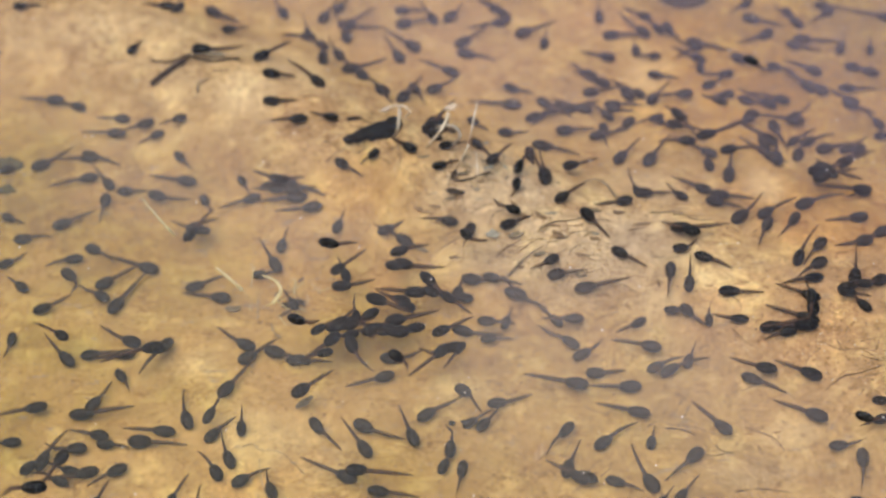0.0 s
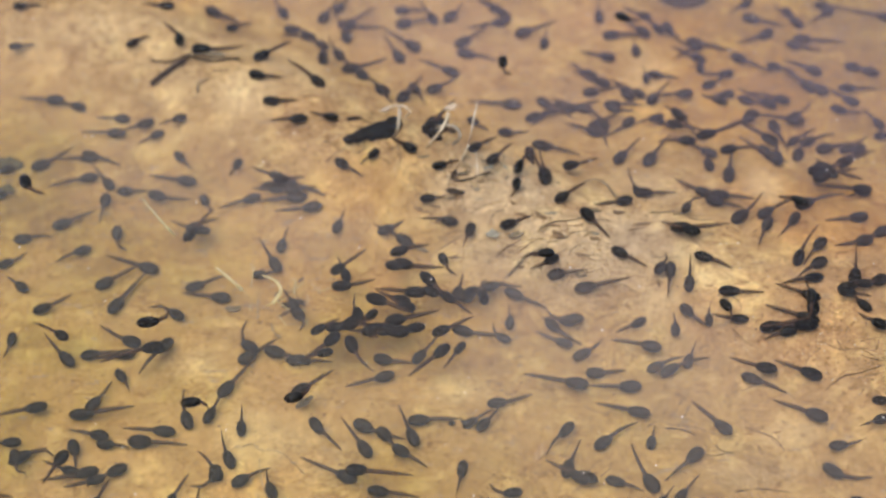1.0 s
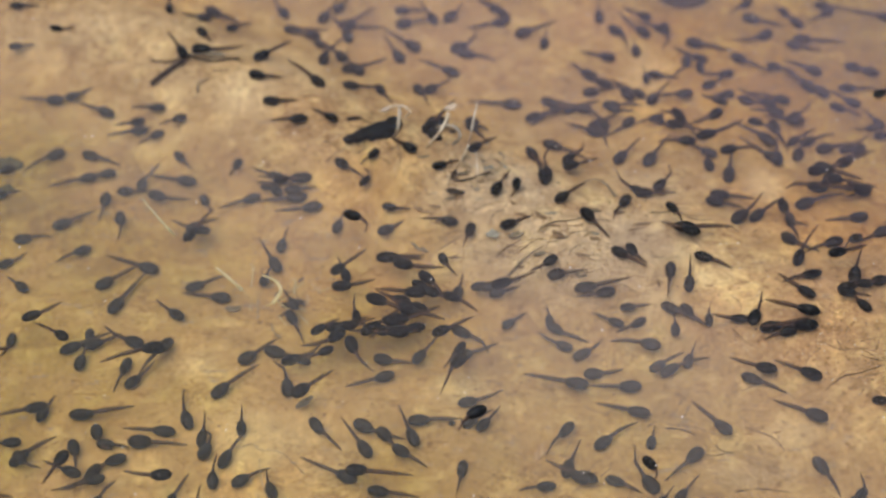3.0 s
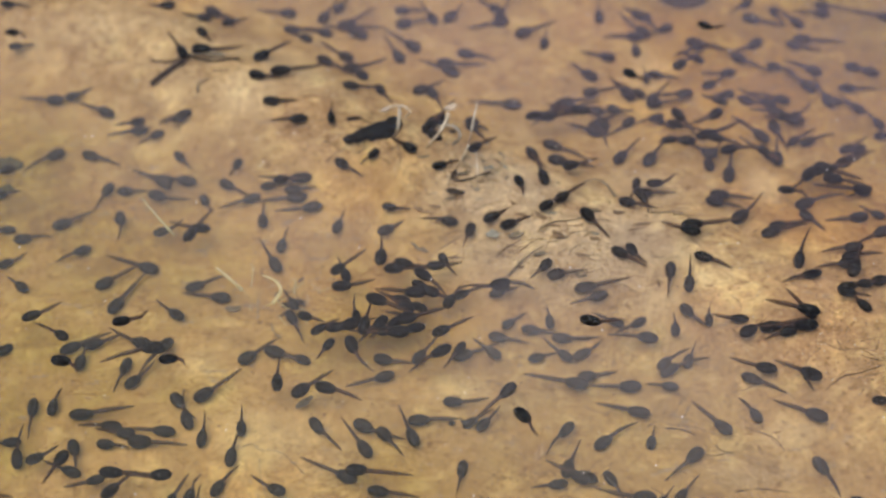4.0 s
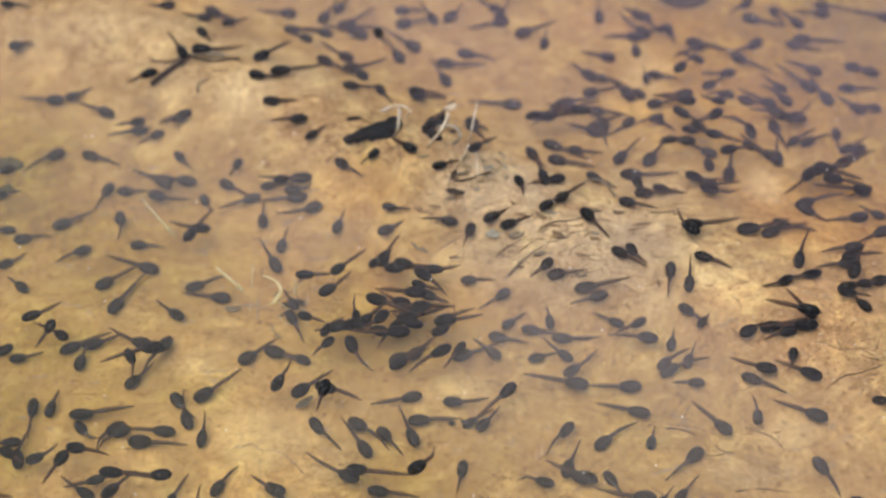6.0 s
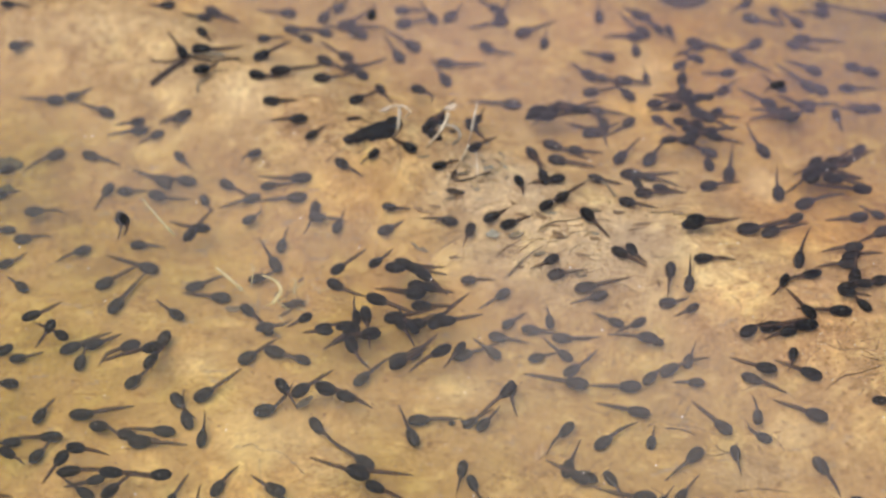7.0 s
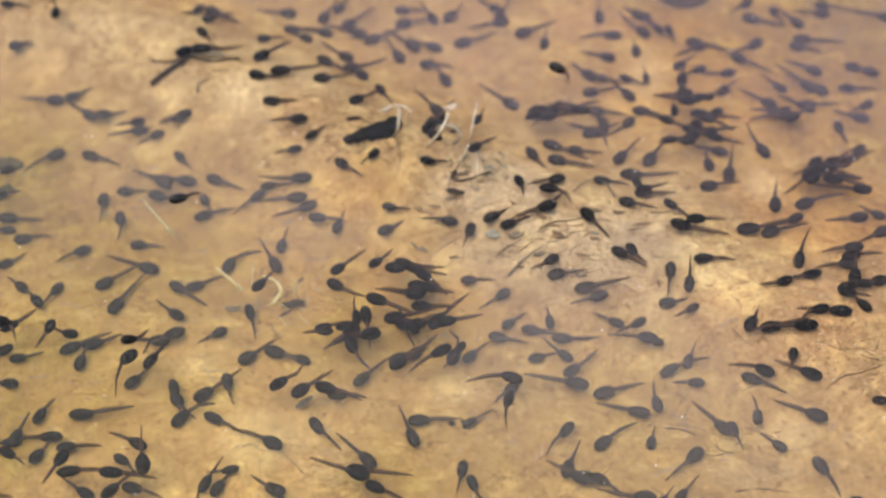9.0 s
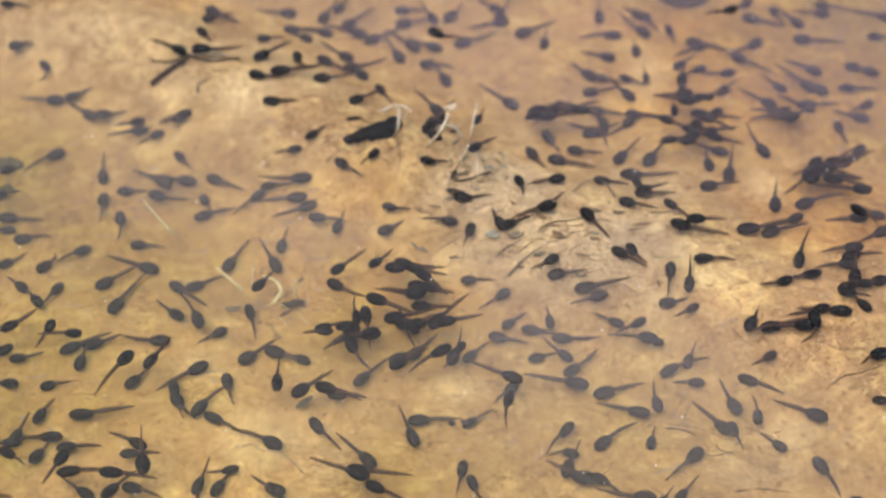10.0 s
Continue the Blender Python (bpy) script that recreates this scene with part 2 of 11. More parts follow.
def plain(name, c1, c2, scale, rough=0.7, relief=0.4, dist=0.0008, stretch=None):
    m, n, l, b = material(name, rough)
    t = noise_node(n, l, scale, 5, 0.6, stretch)
    r = ramp(n, l, t.outputs["Fac"], (0.32, c1), (0.68, c2))
    l.new(r.outputs["Color"], b.inputs["Base Color"])
    b.inputs["Specular IOR Level"].default_value = 0.2
    bump(n, l, b, t.outputs["Fac"], relief, dist)
    return m


MUD, WATER = mud_material(), water_material()
SKIN, FIN = skin_material(), fin_material()
TAIL = plain("tail_skin", (0.026, 0.016, 0.012), (0.095, 0.052, 0.034), 500, 0.5)
STRAW = plain("bleached_straw", (0.26, 0.18, 0.10), (0.58, 0.46, 0.31), 260)
BONE = plain("bone_white_straw", (0.25, 0.175, 0.105), (0.50, 0.385, 0.26), 240)
BARK = plain("wet_bark", (0.02, 0.013, 0.008), (0.085, 0.055, 0.032), 250)
BLACK = plain("black_debris", (0.003, 0.003, 0.003), (0.016, 0.012, 0.009), 180)
GREY_LEAF = plain("grey_leaf", (0.13, 0.105, 0.075), (0.34, 0.27, 0.18), 160)
DRYGRASS = plain("dry_grass", (0.52, 0.42, 0.20), (0.76, 0.64, 0.36), 200)
GREEN = plain("green_blade", (0.48, 0.45, 0.22), (0.66, 0.62, 0.35), 200)
ALGAE = plain("brown_algae", (0.05, 0.05, 0.022), (0.12, 0.105, 0.05), 220)
BLUE_LEAF = plain("blue_grey_leaf", (0.20, 0.20, 0.18), (0.46, 0.45, 0.40), 240)
ROOT = plain("thin_root", (0.15, 0.095, 0.058), (0.33, 0.22, 0.13), 260)
GRIT = plain("pale_grit", (0.55, 0.48, 0.38), (0.88, 0.85, 0.78), 400)
DARKGRIT = plain("dark_grit", (0.05, 0.035, 0.025), (0.18, 0.12, 0.07), 400)


# ---- pool bed and water ----
def bed(x, y):
    """Height of the silt: a shallow ridge runs across the pool, deeper water on both sides."""
    s = (y - 0.08 + 0.66 * x) / 1.198
    k = min(max((x - 0.02) / 0.22, 0.0), 1.0)
    k = k * k * (3 - 2 * k)
    if s > 0:
        z = -0.010 - 0.030 * (1 - math.exp(-(s / (0.055 + 0.065 * k)) ** 2))
    else:
        z = -0.010 - (0.028 - 0.004 * k) * (1 - math.exp(-(s / (0.044 - 0.006 * k)) ** 2))
    z -= 0.010 * math.exp(-((x - 0.128) / 0.034) ** 2 - ((s + 0.012) / 0.03) ** 2)     # a dip across the ridge
    out = min(max((math.hypot(x, y) - 0.40) / 0.9, 0.0), 1.0)
    out = out * out * (3 - 2 * out)
    return z * (1 - out) - (0.032 + 0.006 * math.sin(2.1 * x + 0.7) * math.sin(1.7 * y - 0.4)) * out


def relief(x, y):
    v = Vector((x, y, 0.0))
    a = noise.fractal(v * 22, 1.0, 2.1, 4) * 0.0016
    b = noise.fractal(v * 110, 0.9, 2.1, 3) * 0.0005
    return a + b


def spread(lo, hi, near_lo, near_hi, step):
    """Coordinates that are close in the middle and widen outwards."""
    mid = list(np.arange(near_lo, near_hi + step / 2, step))
    out, s, x = [], step, near_hi
    while x < hi:
        s *= 1.35
        x = min(x + s, hi)
        out.append(x)
    back, s, x = [], step, near_lo
    while x > lo:
        s *= 1.35
        x = max(x - s, lo)
        back.append(x)
    return back[::-1] + mid + out


def sheet(name, xs, ys, height, mat):
    verts = [(x, y, height(x, y)) for y in ys for x in xs]
    w = len(xs)
    faces = [(j * w + i, j * w + i + 1, (j + 1) * w + i + 1, (j + 1) * w + i) for j in range(len(ys) - 1) for i in range(w - 1)]
    me = bpy.data.meshes.new(name)
    me.from_pydata(verts, [], faces)
    me.polygons.foreach_set("use_smooth", [True] * len(faces))
    me.materials.append(mat)
    return new(name, me)


# deposits on the bed: x, y, half width, half depth, amount
SAND = ((-0.239, 0.218, 0.075, 0.023, 0.50), (-0.127, 0.150, 0.027, 0.027, 0.60), (-0.098, 0.193, 0.032, 0.054, 0.50), (-0.174, 0.176, 0.062, 0.049, 0.45), (0.135, 0.199, 0.016, 0.023, 0.80), (0.197, 0.082, 0.011, 0.016, 0.90), (0.049, 0.129, 0.012, 0.020, 0.60), (-0.093, -0.105, 0.024, 0.019, 0.90), (-0.138, -0.053, 0.013, 0.010, 0.60), (-0.065, -0.122, 0.018, 0.015, 0.50), (0.116, -0.021, 0.016, 0.010, 0.50), (0.161, -0.010, 0.020, 0.019, 0.20), (0.184, -0.108, 0.014, 0.009, 0.90), (0.011, -0.072, 0.019, 0.012, 0.50))
IRON = ((0.236, 0.055, 0.046, 0.036, 1.0), (0.203, 0.040, 0.025, 0.024, 0.50), (0.134, 0.196, 0.026, 0.030, 0.60), (0.216, -0.059, 0.038, 0.037, 0.15), (0.197, 0.081, 0.020, 0.025, 0.60), (-0.046, 0.070, 0.046, 0.025, 0.45), (0.104, 0.245, 0.031, 0.032, 0.35), (0.205, 0.189, 0.083, 0.068, 0.75), (0.155, 0.257, 0.059, 0.039, 0.50))
ASH = ((0.055, 0.020, 0.049, 0.023, 0.95), (0.108, 0.024, 0.031, 0.025, 0.85), (0.032, 0.062, 0.040, 0.034, 0.85), (0.083, -0.001, 0.039, 0.018, 0.80), (0.119, 0.075, 0.035, 0.024, 0.50), (0.163, -0.132, 0.032, 0.011, 0.60))
OLIVE = ((-0.264, 0.081, 0.035, 0.064, 0.95), (-0.223, 0.047, 0.041, 0.040, 0.65), (-0.235, -0.099, 0.021, 0.049, 0.65), (0.169, 0.279, 0.032, 0.026, 0.80), (-0.219, -0.043, 0.042, 0.026, 0.65), (-0.076, 0.032, 0.041, 0.026, 0.30), (0.268, 0.226, 0.077, 0.071, 0.95), (0.200, 0.238, 0.054, 0.045, 0.80), (-0.015, 0.071, 0.034, 0.021, 0.30), (-0.179, 0.023, 0.067, 0.048, 0.70), (-0.160, 0.090, 0.054, 0.031, 0.40), (-0.195, -0.076, 0.063, 0.042, 0.45), (-0.043, -0.035, 0.055, 0.030, 0.65), (-0.019, -0.133, 0.060, 0.022, 0.40), (0.277, 0.150, 0.033, 0.047, 0.70))


def deposit(ob, name, spots):
    """Stores how much of a deposit lies on each point of the bed."""
    me = ob.data
    co = np.empty(len(me.vertices) * 3, np.float32)
    me.vertices.foreach_get("co", co)
    x, y = co[0::3], co[1::3]
    amount = np.zeros_like(x)
    for sx, sy, rx, ry, k in spots:
        amount = np.maximum(amount, k * np.exp(-0.7 * (((x - sx) / rx) ** 2 + ((y - sy) / ry) ** 2)))
    me.attributes.new(name, "FLOAT", "POINT").data.foreach_set("value", amount.astype(np.float32))


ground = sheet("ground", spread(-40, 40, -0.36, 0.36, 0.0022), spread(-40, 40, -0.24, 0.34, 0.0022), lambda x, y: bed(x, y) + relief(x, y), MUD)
for name, spots in (("pale_sand", SAND), ("iron_stain", IRON), ("olive_silt", OLIVE), ("ash_silt", ASH)):
    deposit(ground, name, spots)
tagged(ground, "ochre silt bed of the pool, uneven and gritty", "pool bed", kind="structure")
wide = [-40, -4, -1, -0.3, 0, 0.3, 1, 4, 40]
water = sheet("water", wide, [-40, -3, -1, 0, 1, 3, 6, 40], lambda x, y: 0.0, WATER)
tagged(water, "still clear water surface with a faint sky reflection", "water", kind="structure")
# the murk thickens with the depth of the water and is clear over the ridge
fx, fy = spread(-40, 40, -0.36, 0.36, 0.012), spread(-40, 40, -0.24, 0.34, 0.012)
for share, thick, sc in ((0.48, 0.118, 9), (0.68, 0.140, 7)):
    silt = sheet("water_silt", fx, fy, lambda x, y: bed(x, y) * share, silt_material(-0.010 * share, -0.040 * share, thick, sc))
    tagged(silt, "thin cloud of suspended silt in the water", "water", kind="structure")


# ---- helpers for things ----
def mesh_of(name, bm, mat, smooth=True):
    me = bpy.data.meshes.new(name)
    bm.normal_update()
    for f in bm.faces:
        f.smooth = smooth
    bm.to_mesh(me)
    bm.free()
    me.materials.append(mat)
    return me


def part(name, data, mat, parent, label=""):
    ob = new(name, data if isinstance(data, bpy.types.Mesh) else mesh_of(name, data, mat))
    ob.parent = parent
    return tagged(ob, label)


def loft(bm, rings, cap=True):
    """Skin a row of closed rings of points."""
    made = [[bm.verts.new(p) for p in ring] for ring in rings]
    for r1, r2 in zip(made, made[1:]):
        for i in range(len(r1)):
            j = (i + 1) % len(r1)
            bm.faces.new((r1[i], r1[j], r2[j], r2[i]))
    if cap:
        bm.faces.new(made[0][::-1])
        bm.faces.new(made[-1])


# ---- tadpoles ----
def body_mesh():
    """Egg-shaped body, snout towards +x."""
    bm, rings = bmesh.new(), []
    for i in range(13):
        u = i / 12
        x = -0.0066 + 0.0132 * u
        r = math.sqrt(max(1 - (2 * u - 1) ** 2, 0.004)) * (0.80 + 0.30 * u - 0.12 * u * u)
        rings.append([(x, 0.0040 * r * math.cos(q), 0.0033 * r * math.sin(q) - (0.0004 if math.sin(q) < 0 else 0)) for q in (k * math.tau / 14 for k in range(14))])
    loft(bm, rings)
    return mesh_of("body", bm, SKIN)


def tail_line(u, bend):
    """Centre line of a tail of unit reach 0.0165 along -x, bent sideways."""
    return -0.0165 * u, bend * 0.0165 * (u * u * 0.9 + 0.1 * u ** 3)


def muscle_mesh(bend, u0=0.0, u1=1.0):
    bm, rings = bmesh.new(), []
    for i in range(9):
        u = u0 + (u1 - u0) * i / 8
        x, y = tail_line(u, bend)
        h, w = 0.0012 * (1 - u) ** 0.9 + 0.00014, 0.0011 * (1 - u) ** 0.95 + 0.00010
        rings.append([(x, y + w * math.cos(q), h * math.sin(q)) for q in (k * math.tau / 8 for k in range(8))])
    loft(bm, rings)
    return mesh_of("tail", bm, TAIL)


def fin_mesh(bend, u0=0.0, u1=1.0):
    """Thin upright blade along the tail."""
    bm, rings = bmesh.new(), []
    for i in range(9):
        u = u0 + (u1 - u0) * i / 8
        x, y = tail_line(u, bend)
        h = 0.0021 * math.sin(math.pi * min(u * 0.80 + 0.18, 1.0)) ** 0.9 + 0.0002
        w = 0.00022
        rings.append([(x, y - w, -h * 0.8), (x, y + w, -h * 0.8), (x, y + w * 1.2, 0), (x, y + w, h), (x, y - w, h), (x, y - w * 1.2, 0)])
    loft(bm, rings)
    return mesh_of("fin", bm, FIN)


BODY = body_mesh()
BENDS = (-0.55, -0.22, 0.0, 0.22, 0.55)
TAILS = [(muscle_mesh(b), fin_mesh(b)) for b in BENDS]
HALF = [(muscle_mesh(0, 0, 0.5), fin_mesh(0, 0, 0.5)), (muscle_mesh(0, 0.5, 1), fin_mesh(0, 0.5, 1))]
STILL = "black tadpole hanging just under the water surface"
MURKY = "dark tadpole resting on the silt in murky water"
CLEAR = "black tadpole resting on silt in clear shallow water"
SWIMS = "black tadpole swimming near the surface with a waving tail"
SHIFTS = "dark tadpole that shifts to a new place on the silt"
build = random.Random(12)                          # no two bodies are quite alike


def tadpole(x, y, turn, size=1.0, reach=1.0, bend=2, lift=0.0034, label=STILL):
    """A tadpole at rest. turn: its heading in degrees; reach: tail length; lift: height over the bed, or depth where negative."""
    if lift > 0:
        label = MURKY if bed(x, y) < -0.026 else CLEAR
    ob = tagged(new("tadpole"), label, "tadpole", "shoal of tadpoles")
    z = bed(x, y) + relief(x, y) + lift * size if lift > 0 else lift
    slope = math.degrees(math.atan2(bed(x + 0.008 * math.cos(radians(turn)), y + 0.008 * math.sin(radians(turn))) - bed(x, y), 0.008)) if lift > 0 else 0
    ob.matrix_basis = pose(x, y, z, 0, -slope, turn)
    body = part("body", BODY, SKIN, ob)
    body.scale = (size * build.uniform(0.95, 1.07), size * build.uniform(0.84, 1.07), size * build.uniform(0.9, 1.05))
    body.rotation_euler = (radians(build.gauss(0, 9)), 0, radians(build.gauss(0, 4)))
    muscle, fin = TAILS[bend]
    tail = part("tail", muscle, SKIN, ob)
    tail.location, tail.scale = (-0.005 * size, 0, 0), (reach, (reach + size) / 2, size)
    part("fin", fin, FIN, tail, "thin translucent tail fin")
    return ob


def swimmer(size=1.0, reach=1.0, label=SWIMS):
    """A tadpole that swims: its tail is hinged in two pieces."""
    ob = tagged(new("tadpole"), label, "tadpole", "shoal of tadpoles")
    part("body", BODY, SKIN, ob).scale = (size * build.uniform(0.95, 1.07), size * build.uniform(0.84, 1.07), size * build.uniform(0.9, 1.05))
    tail = part("tail", HALF[0][0], SKIN, ob)
    tail.location, tail.scale = (-0.005 * size, 0, 0), (reach, size, size)
    part("fin", HALF[0][1], FIN, tail, "thin translucent tail fin")
    tip = part("tail_tip", HALF[1][0], SKIN, ob)
    tip.scale = (reach, size, size)
    part("fin", HALF[1][1], FIN, tip, "thin translucent tail fin")
    return ob


def bed_pose(x, y, turn, lift):
    return pose(x, y, bed(x, y) + relief(x, y) + lift if lift > 0 else lift, 0, 0, turn)


def swim(size, reach, *rows):
    """rows: seconds, x, y, heading, lift. The tail sweeps while the body travels."""
    ob = swimmer(size, reach, SWIMS if any(r[4] < 0 for r in rows) else SHIFTS)
    walk(ob, [(t, bed_pose(x, y, turn, lift)) for t, x, y, turn, lift in rows])
    tail, tip = (next(c for c in ob.children if c.name.split(".")[0] == k) for k in ("tail", "tail_tip"))
    beats, phase, rest = [], random.uniform(0, 6), random.uniform(-9, 9)
    for k in range(101):
        t = k / 10
        speed = 0.0
        for (t0, x0, y0, h0, _), (t1, x1, y1, h1, _) in zip(rows, rows[1:]):
            if t0 <= t <= t1 and t1 > t0:
                speed = max(speed, (math.hypot(x1 - x0, y1 - y0) + abs(h1 - h0) / 90 * 0.01) / (t1 - t0))
        beats.append(min(speed / 0.05, 1.0))
    rows1, rows2 = [], []
    for k, s in enumerate(beats):
        near = max(beats[max(k - 1, 0):k + 2])
        if k not in (0, 100) and near < 0.05:
            continue
        q1 = rest + 32 * s * math.sin(phase + k * 2.1)
        q2 = q1 + rest + 46 * s * math.sin(phase + k * 2.1 - 1.1)
        root = Vector((-0.005 * size, 0, 0))
        joint = root + Vector((-0.00825 * reach * math.cos(radians(q1)), -0.00825 * reach * math.sin(radians(q1)), 0))
        back = Vector((0.00825 * reach * math.cos(radians(q2)), 0.00825 * reach * math.sin(radians(q2)), 0))
        rows1.append((k / 10, pose(*root, 0, 0, q1)))
        rows2.append((k / 10, pose(*(joint + back), 0, 0, q2)))
    walk(tail, rows1)
    walk(tip, rows2)
    return ob


# ---- litter in and on the water ----
def over(x, y, h=0.0):
    """A point h above the silt."""
    return (x, y, bed(x, y) + relief(x, y) + h)


def smooth_line(pts, steps=6):
    """Catmull-Rom line through a few points."""
    p = [Vector(q) for q in pts]
    p = [p[0] * 2 - p[1]] + p + [p[-1] * 2 - p[-2]]
    out = []
    for i in range(1, len(p) - 2):
        for k in range(steps):
            t = k / steps
            out.append(0.5 * (2 * p[i] + (p[i + 1] - p[i - 1]) * t + (2 * p[i - 1] - 5 * p[i] + 4 * p[i + 1] - p[i + 2]) * t * t
                              + (3 * p[i] - p[i - 1] - 3 * p[i + 1] + p[i + 2]) * t ** 3))
    return out + [p[-2]]


def strand(name, pts, r0, r1, mat, label, category, flat=1.0, rough=0.25):
    """A twig, root or blade: a knobbly tube that tapers from r0 to r1; flat squashes it upwards."""
    line, rings = smooth_line(pts), []
    for i, p in enumerate(line):
        d = (line[min(i + 1, len(line) - 1)] - line[max(i - 1, 0)]).normalized()
        side = d.cross(Vector((0, 0, 1)))
        side = side.normalized() if side.length > 0.05 else Vector((1, 0, 0))
        up = side.cross(d).normalized()
        r = (r0 + (r1 - r0) * i / (len(line) - 1)) * (1 + rough * noise.noise(p * 420))
        rings.append([p + side * r * math.cos(q) + up * r * flat * math.sin(q) for q in (k * math.tau / 7 for k in range(7))])
    bm = bmesh.new()
    loft(bm, rings)
    return tagged(new(name, mesh_of(name, bm, mat)), label, category)


def scrap(name, x, y, h, turn, length, width, curl, mat, label, category="leaf", tilt=0.0):
    """A torn leaf: an uneven, curled plate with some thickness."""
    bm, n = bmesh.new(), 9
    top, low = [], []
    for i in range(n):
        u = i / (n - 1)
        w = width * 0.5 * math.sin(math.pi * (0.08 + 0.86 * u)) ** 0.7 * (1 + 0.5 * noise.noise(Vector((u * 4, x * 300, y * 300))))
        row_t, row_l = [], []
        for j in range(5):
            v = j / 4 * 2 - 1
            z = curl * (v * v * 0.6 + (2 * u - 1) ** 2 * 0.4) + 0.12 * width * noise.noise(Vector((u * 5 + x * 99, v * 3, y * 99)))
            px, py = (u - 0.5) * length, v * w + 0.2 * width * noise.noise(Vector((u * 3, 7.7, x * 200)))
            row_t.append(bm.verts.new((px, py, z + 0.00025)))
            row_l.append(bm.verts.new((px, py, z - 0.00025)))
        top.append(row_t)
        low.append(row_l)
    for i in range(n - 1):
        for j in range(4):
            bm.faces.new((top[i][j], top[i + 1][j], top[i + 1][j + 1], top[i][j + 1]))
            bm.faces.new((low[i][j + 1], low[i + 1][j + 1], low[i + 1][j], low[i][j]))
    edge = [(i, 0) for i in range(n)] + [(n - 1, j) for j in range(1, 5)] + [(i, 4) for i in range(n - 2, -1, -1)] + [(0, j) for j in range(3, 0, -1)]
    for (a1, b1), (a2, b2) in zip(edge, edge[1:] + edge[:1]):
        bm.faces.new((top[a2][b2], top[a1][b1], low[a1][b1], low[a2][b2]))
    ob = tagged(new(name, mesh_of(name, bm, mat)), label, category)
    ob.matrix_basis = pose(x, y, bed(x, y) + relief(x, y) + h, tilt, 0, turn)
    return ob


def lump(name, x, y, sx, sy, sz, turn, mat, label, category, rough=0.35, grain=90.0, sink=0.3):
    """A low, uneven heap or stone."""
    bm = bmesh.new()
    bmesh.ops.create_icosphere(bm, subdivisions=4, radius=1.0)
    for v in bm.verts:
        k = 1 + rough * noise.fractal(Vector((v.co.x * sx, v.co.y * sy, v.co.z * sz)) * grain + Vector((x, y, 0)) * 50, 1.0, 2.1, 4)
        v.co = Vector((v.co.x * sx * k, v.co.y * sy * k, v.co.z * sz * k))
    ob = tagged(new(name, mesh_of(name, bm, mat)), label, category)
    ob.matrix_basis = pose(x, y, bed(x, y) + sz * (1 - 2 * sink), 0, 0, turn)
    return ob


# black uneven mass below the bleached stalks
lump("leaf_clump", -0.0406, 0.1094, 0.0125, 0.0068, 0.0046, 14, BLACK, "black uneven clump on the silt", "debris", 0.28, 120, 0.35)
lump("leaf_clump", -0.0520, 0.1059, 0.0088, 0.0046, 0.0036, 22, BLACK, "black uneven clump on the silt", "debris", 0.28, 120, 0.35)
lump("leaf_clump", -0.0313, 0.1178, 0.006, 0.006, 0.0042, 5, BLACK, "black uneven clump on the silt", "debris", 0.28, 120, 0.35)
lump("leaf_clump", -0.0572, 0.1045, 0.005, 0.0034, 0.0026, 10, BLACK, "black uneven clump on the silt", "debris", 0.28, 120, 0.35)
lump("leaf_clump", -0.0050, 0.1356, 0.0056, 0.0034, 0.0024, 8, BLACK, "dark uneven clump under bleached stalks", "debris", 0.4, 170, 0.35)
lump("leaf_clump", -0.0056, 0.1109, 0.0042, 0.0036, 0.0026, -20, BLACK, "dark uneven clump under bleached stalks", "debris", 0.4, 170, 0.35)
lump("leaf_clump", 0.0057, 0.1221, 0.0034, 0.0026, 0.002, 20, BLACK, "dark uneven clump under bleached stalks", "debris", 0.4, 170, 0.35)
lump("leaf_clump", -0.0551, 0.1228, 0.0042, 0.0016, 0.0014, 12, BARK, "small dark leaf clump on the silt", "debris", 0.5, 200, 0.35)
# dark lump that stands in for a blurred smudge at the far edge
lump("stone", 0.1700, 0.2866, 0.020, 0.014, 0.005, 10, BARK, "dark rounded lump lying in deeper water", "stone", 0.25, 40)
lump("algae_tuft", -0.2765, 0.1085, 0.010, 0.007, 0.0025, 0, ALGAE, "brown-green algae tuft on the silt", "algae", 0.6, 150)
lump("algae_tuft", -0.2718, 0.0870, 0.006, 0.004, 0.002, 0, ALGAE, "brown-green algae tuft on the silt", "algae", 0.6, 150)

# bleached stalks that stand out of the water
STALK = "bleached dry stalk standing out of the water"
strand("dry_stalk", [over(-0.0304, 0.1059, -0.001), (-0.0292, 0.1028, -0.0060), (-0.0276, 0.1023, 0.0000), (-0.0268, 0.1037, 0.0080), (-0.0264, 0.1061, 0.0150)], 0.0009, 0.0011, BONE, STALK, "stalk")
strand("dry_stalk", [over(-0.0111, 0.0965, -0.001), (-0.0073, 0.0966, -0.0060), (-0.0021, 0.1003, -0.0010), (0.0021, 0.1045, 0.0050), (0.0031, 0.1056, 0.0100)], 0.0008, 0.0011, STRAW, "bleached dry stalk with a swollen white tip", "stalk")
strand("dry_stalk", [over(0.0158, 0.1088, -0.001), (0.0166, 0.0986, -0.0050), (0.0186, 0.1050, 0.0050), (0.0210, 0.1114, 0.0140)], 0.0005, 0.0006, BONE, STALK, "stalk")
strand("dry_stalk", [over(0.0189, 0.0571, -0.001), (0.0205, 0.0608, -0.0020), (0.0205, 0.0653, 0.0030), (0.0195, 0.0712, 0.0090)], 0.0004, 0.0005, BONE, STALK, "stalk")
strand("dry_stalk", [over(0.0075, 0.0767, -0.001), (0.0109, 0.0783, -0.0040), (0.0136, 0.0830, -0.0010), (0.0153, 0.0858, 0.0020)], 0.0005, 0.0006, STRAW, "thin bleached stalk rising from the silt", "stalk")
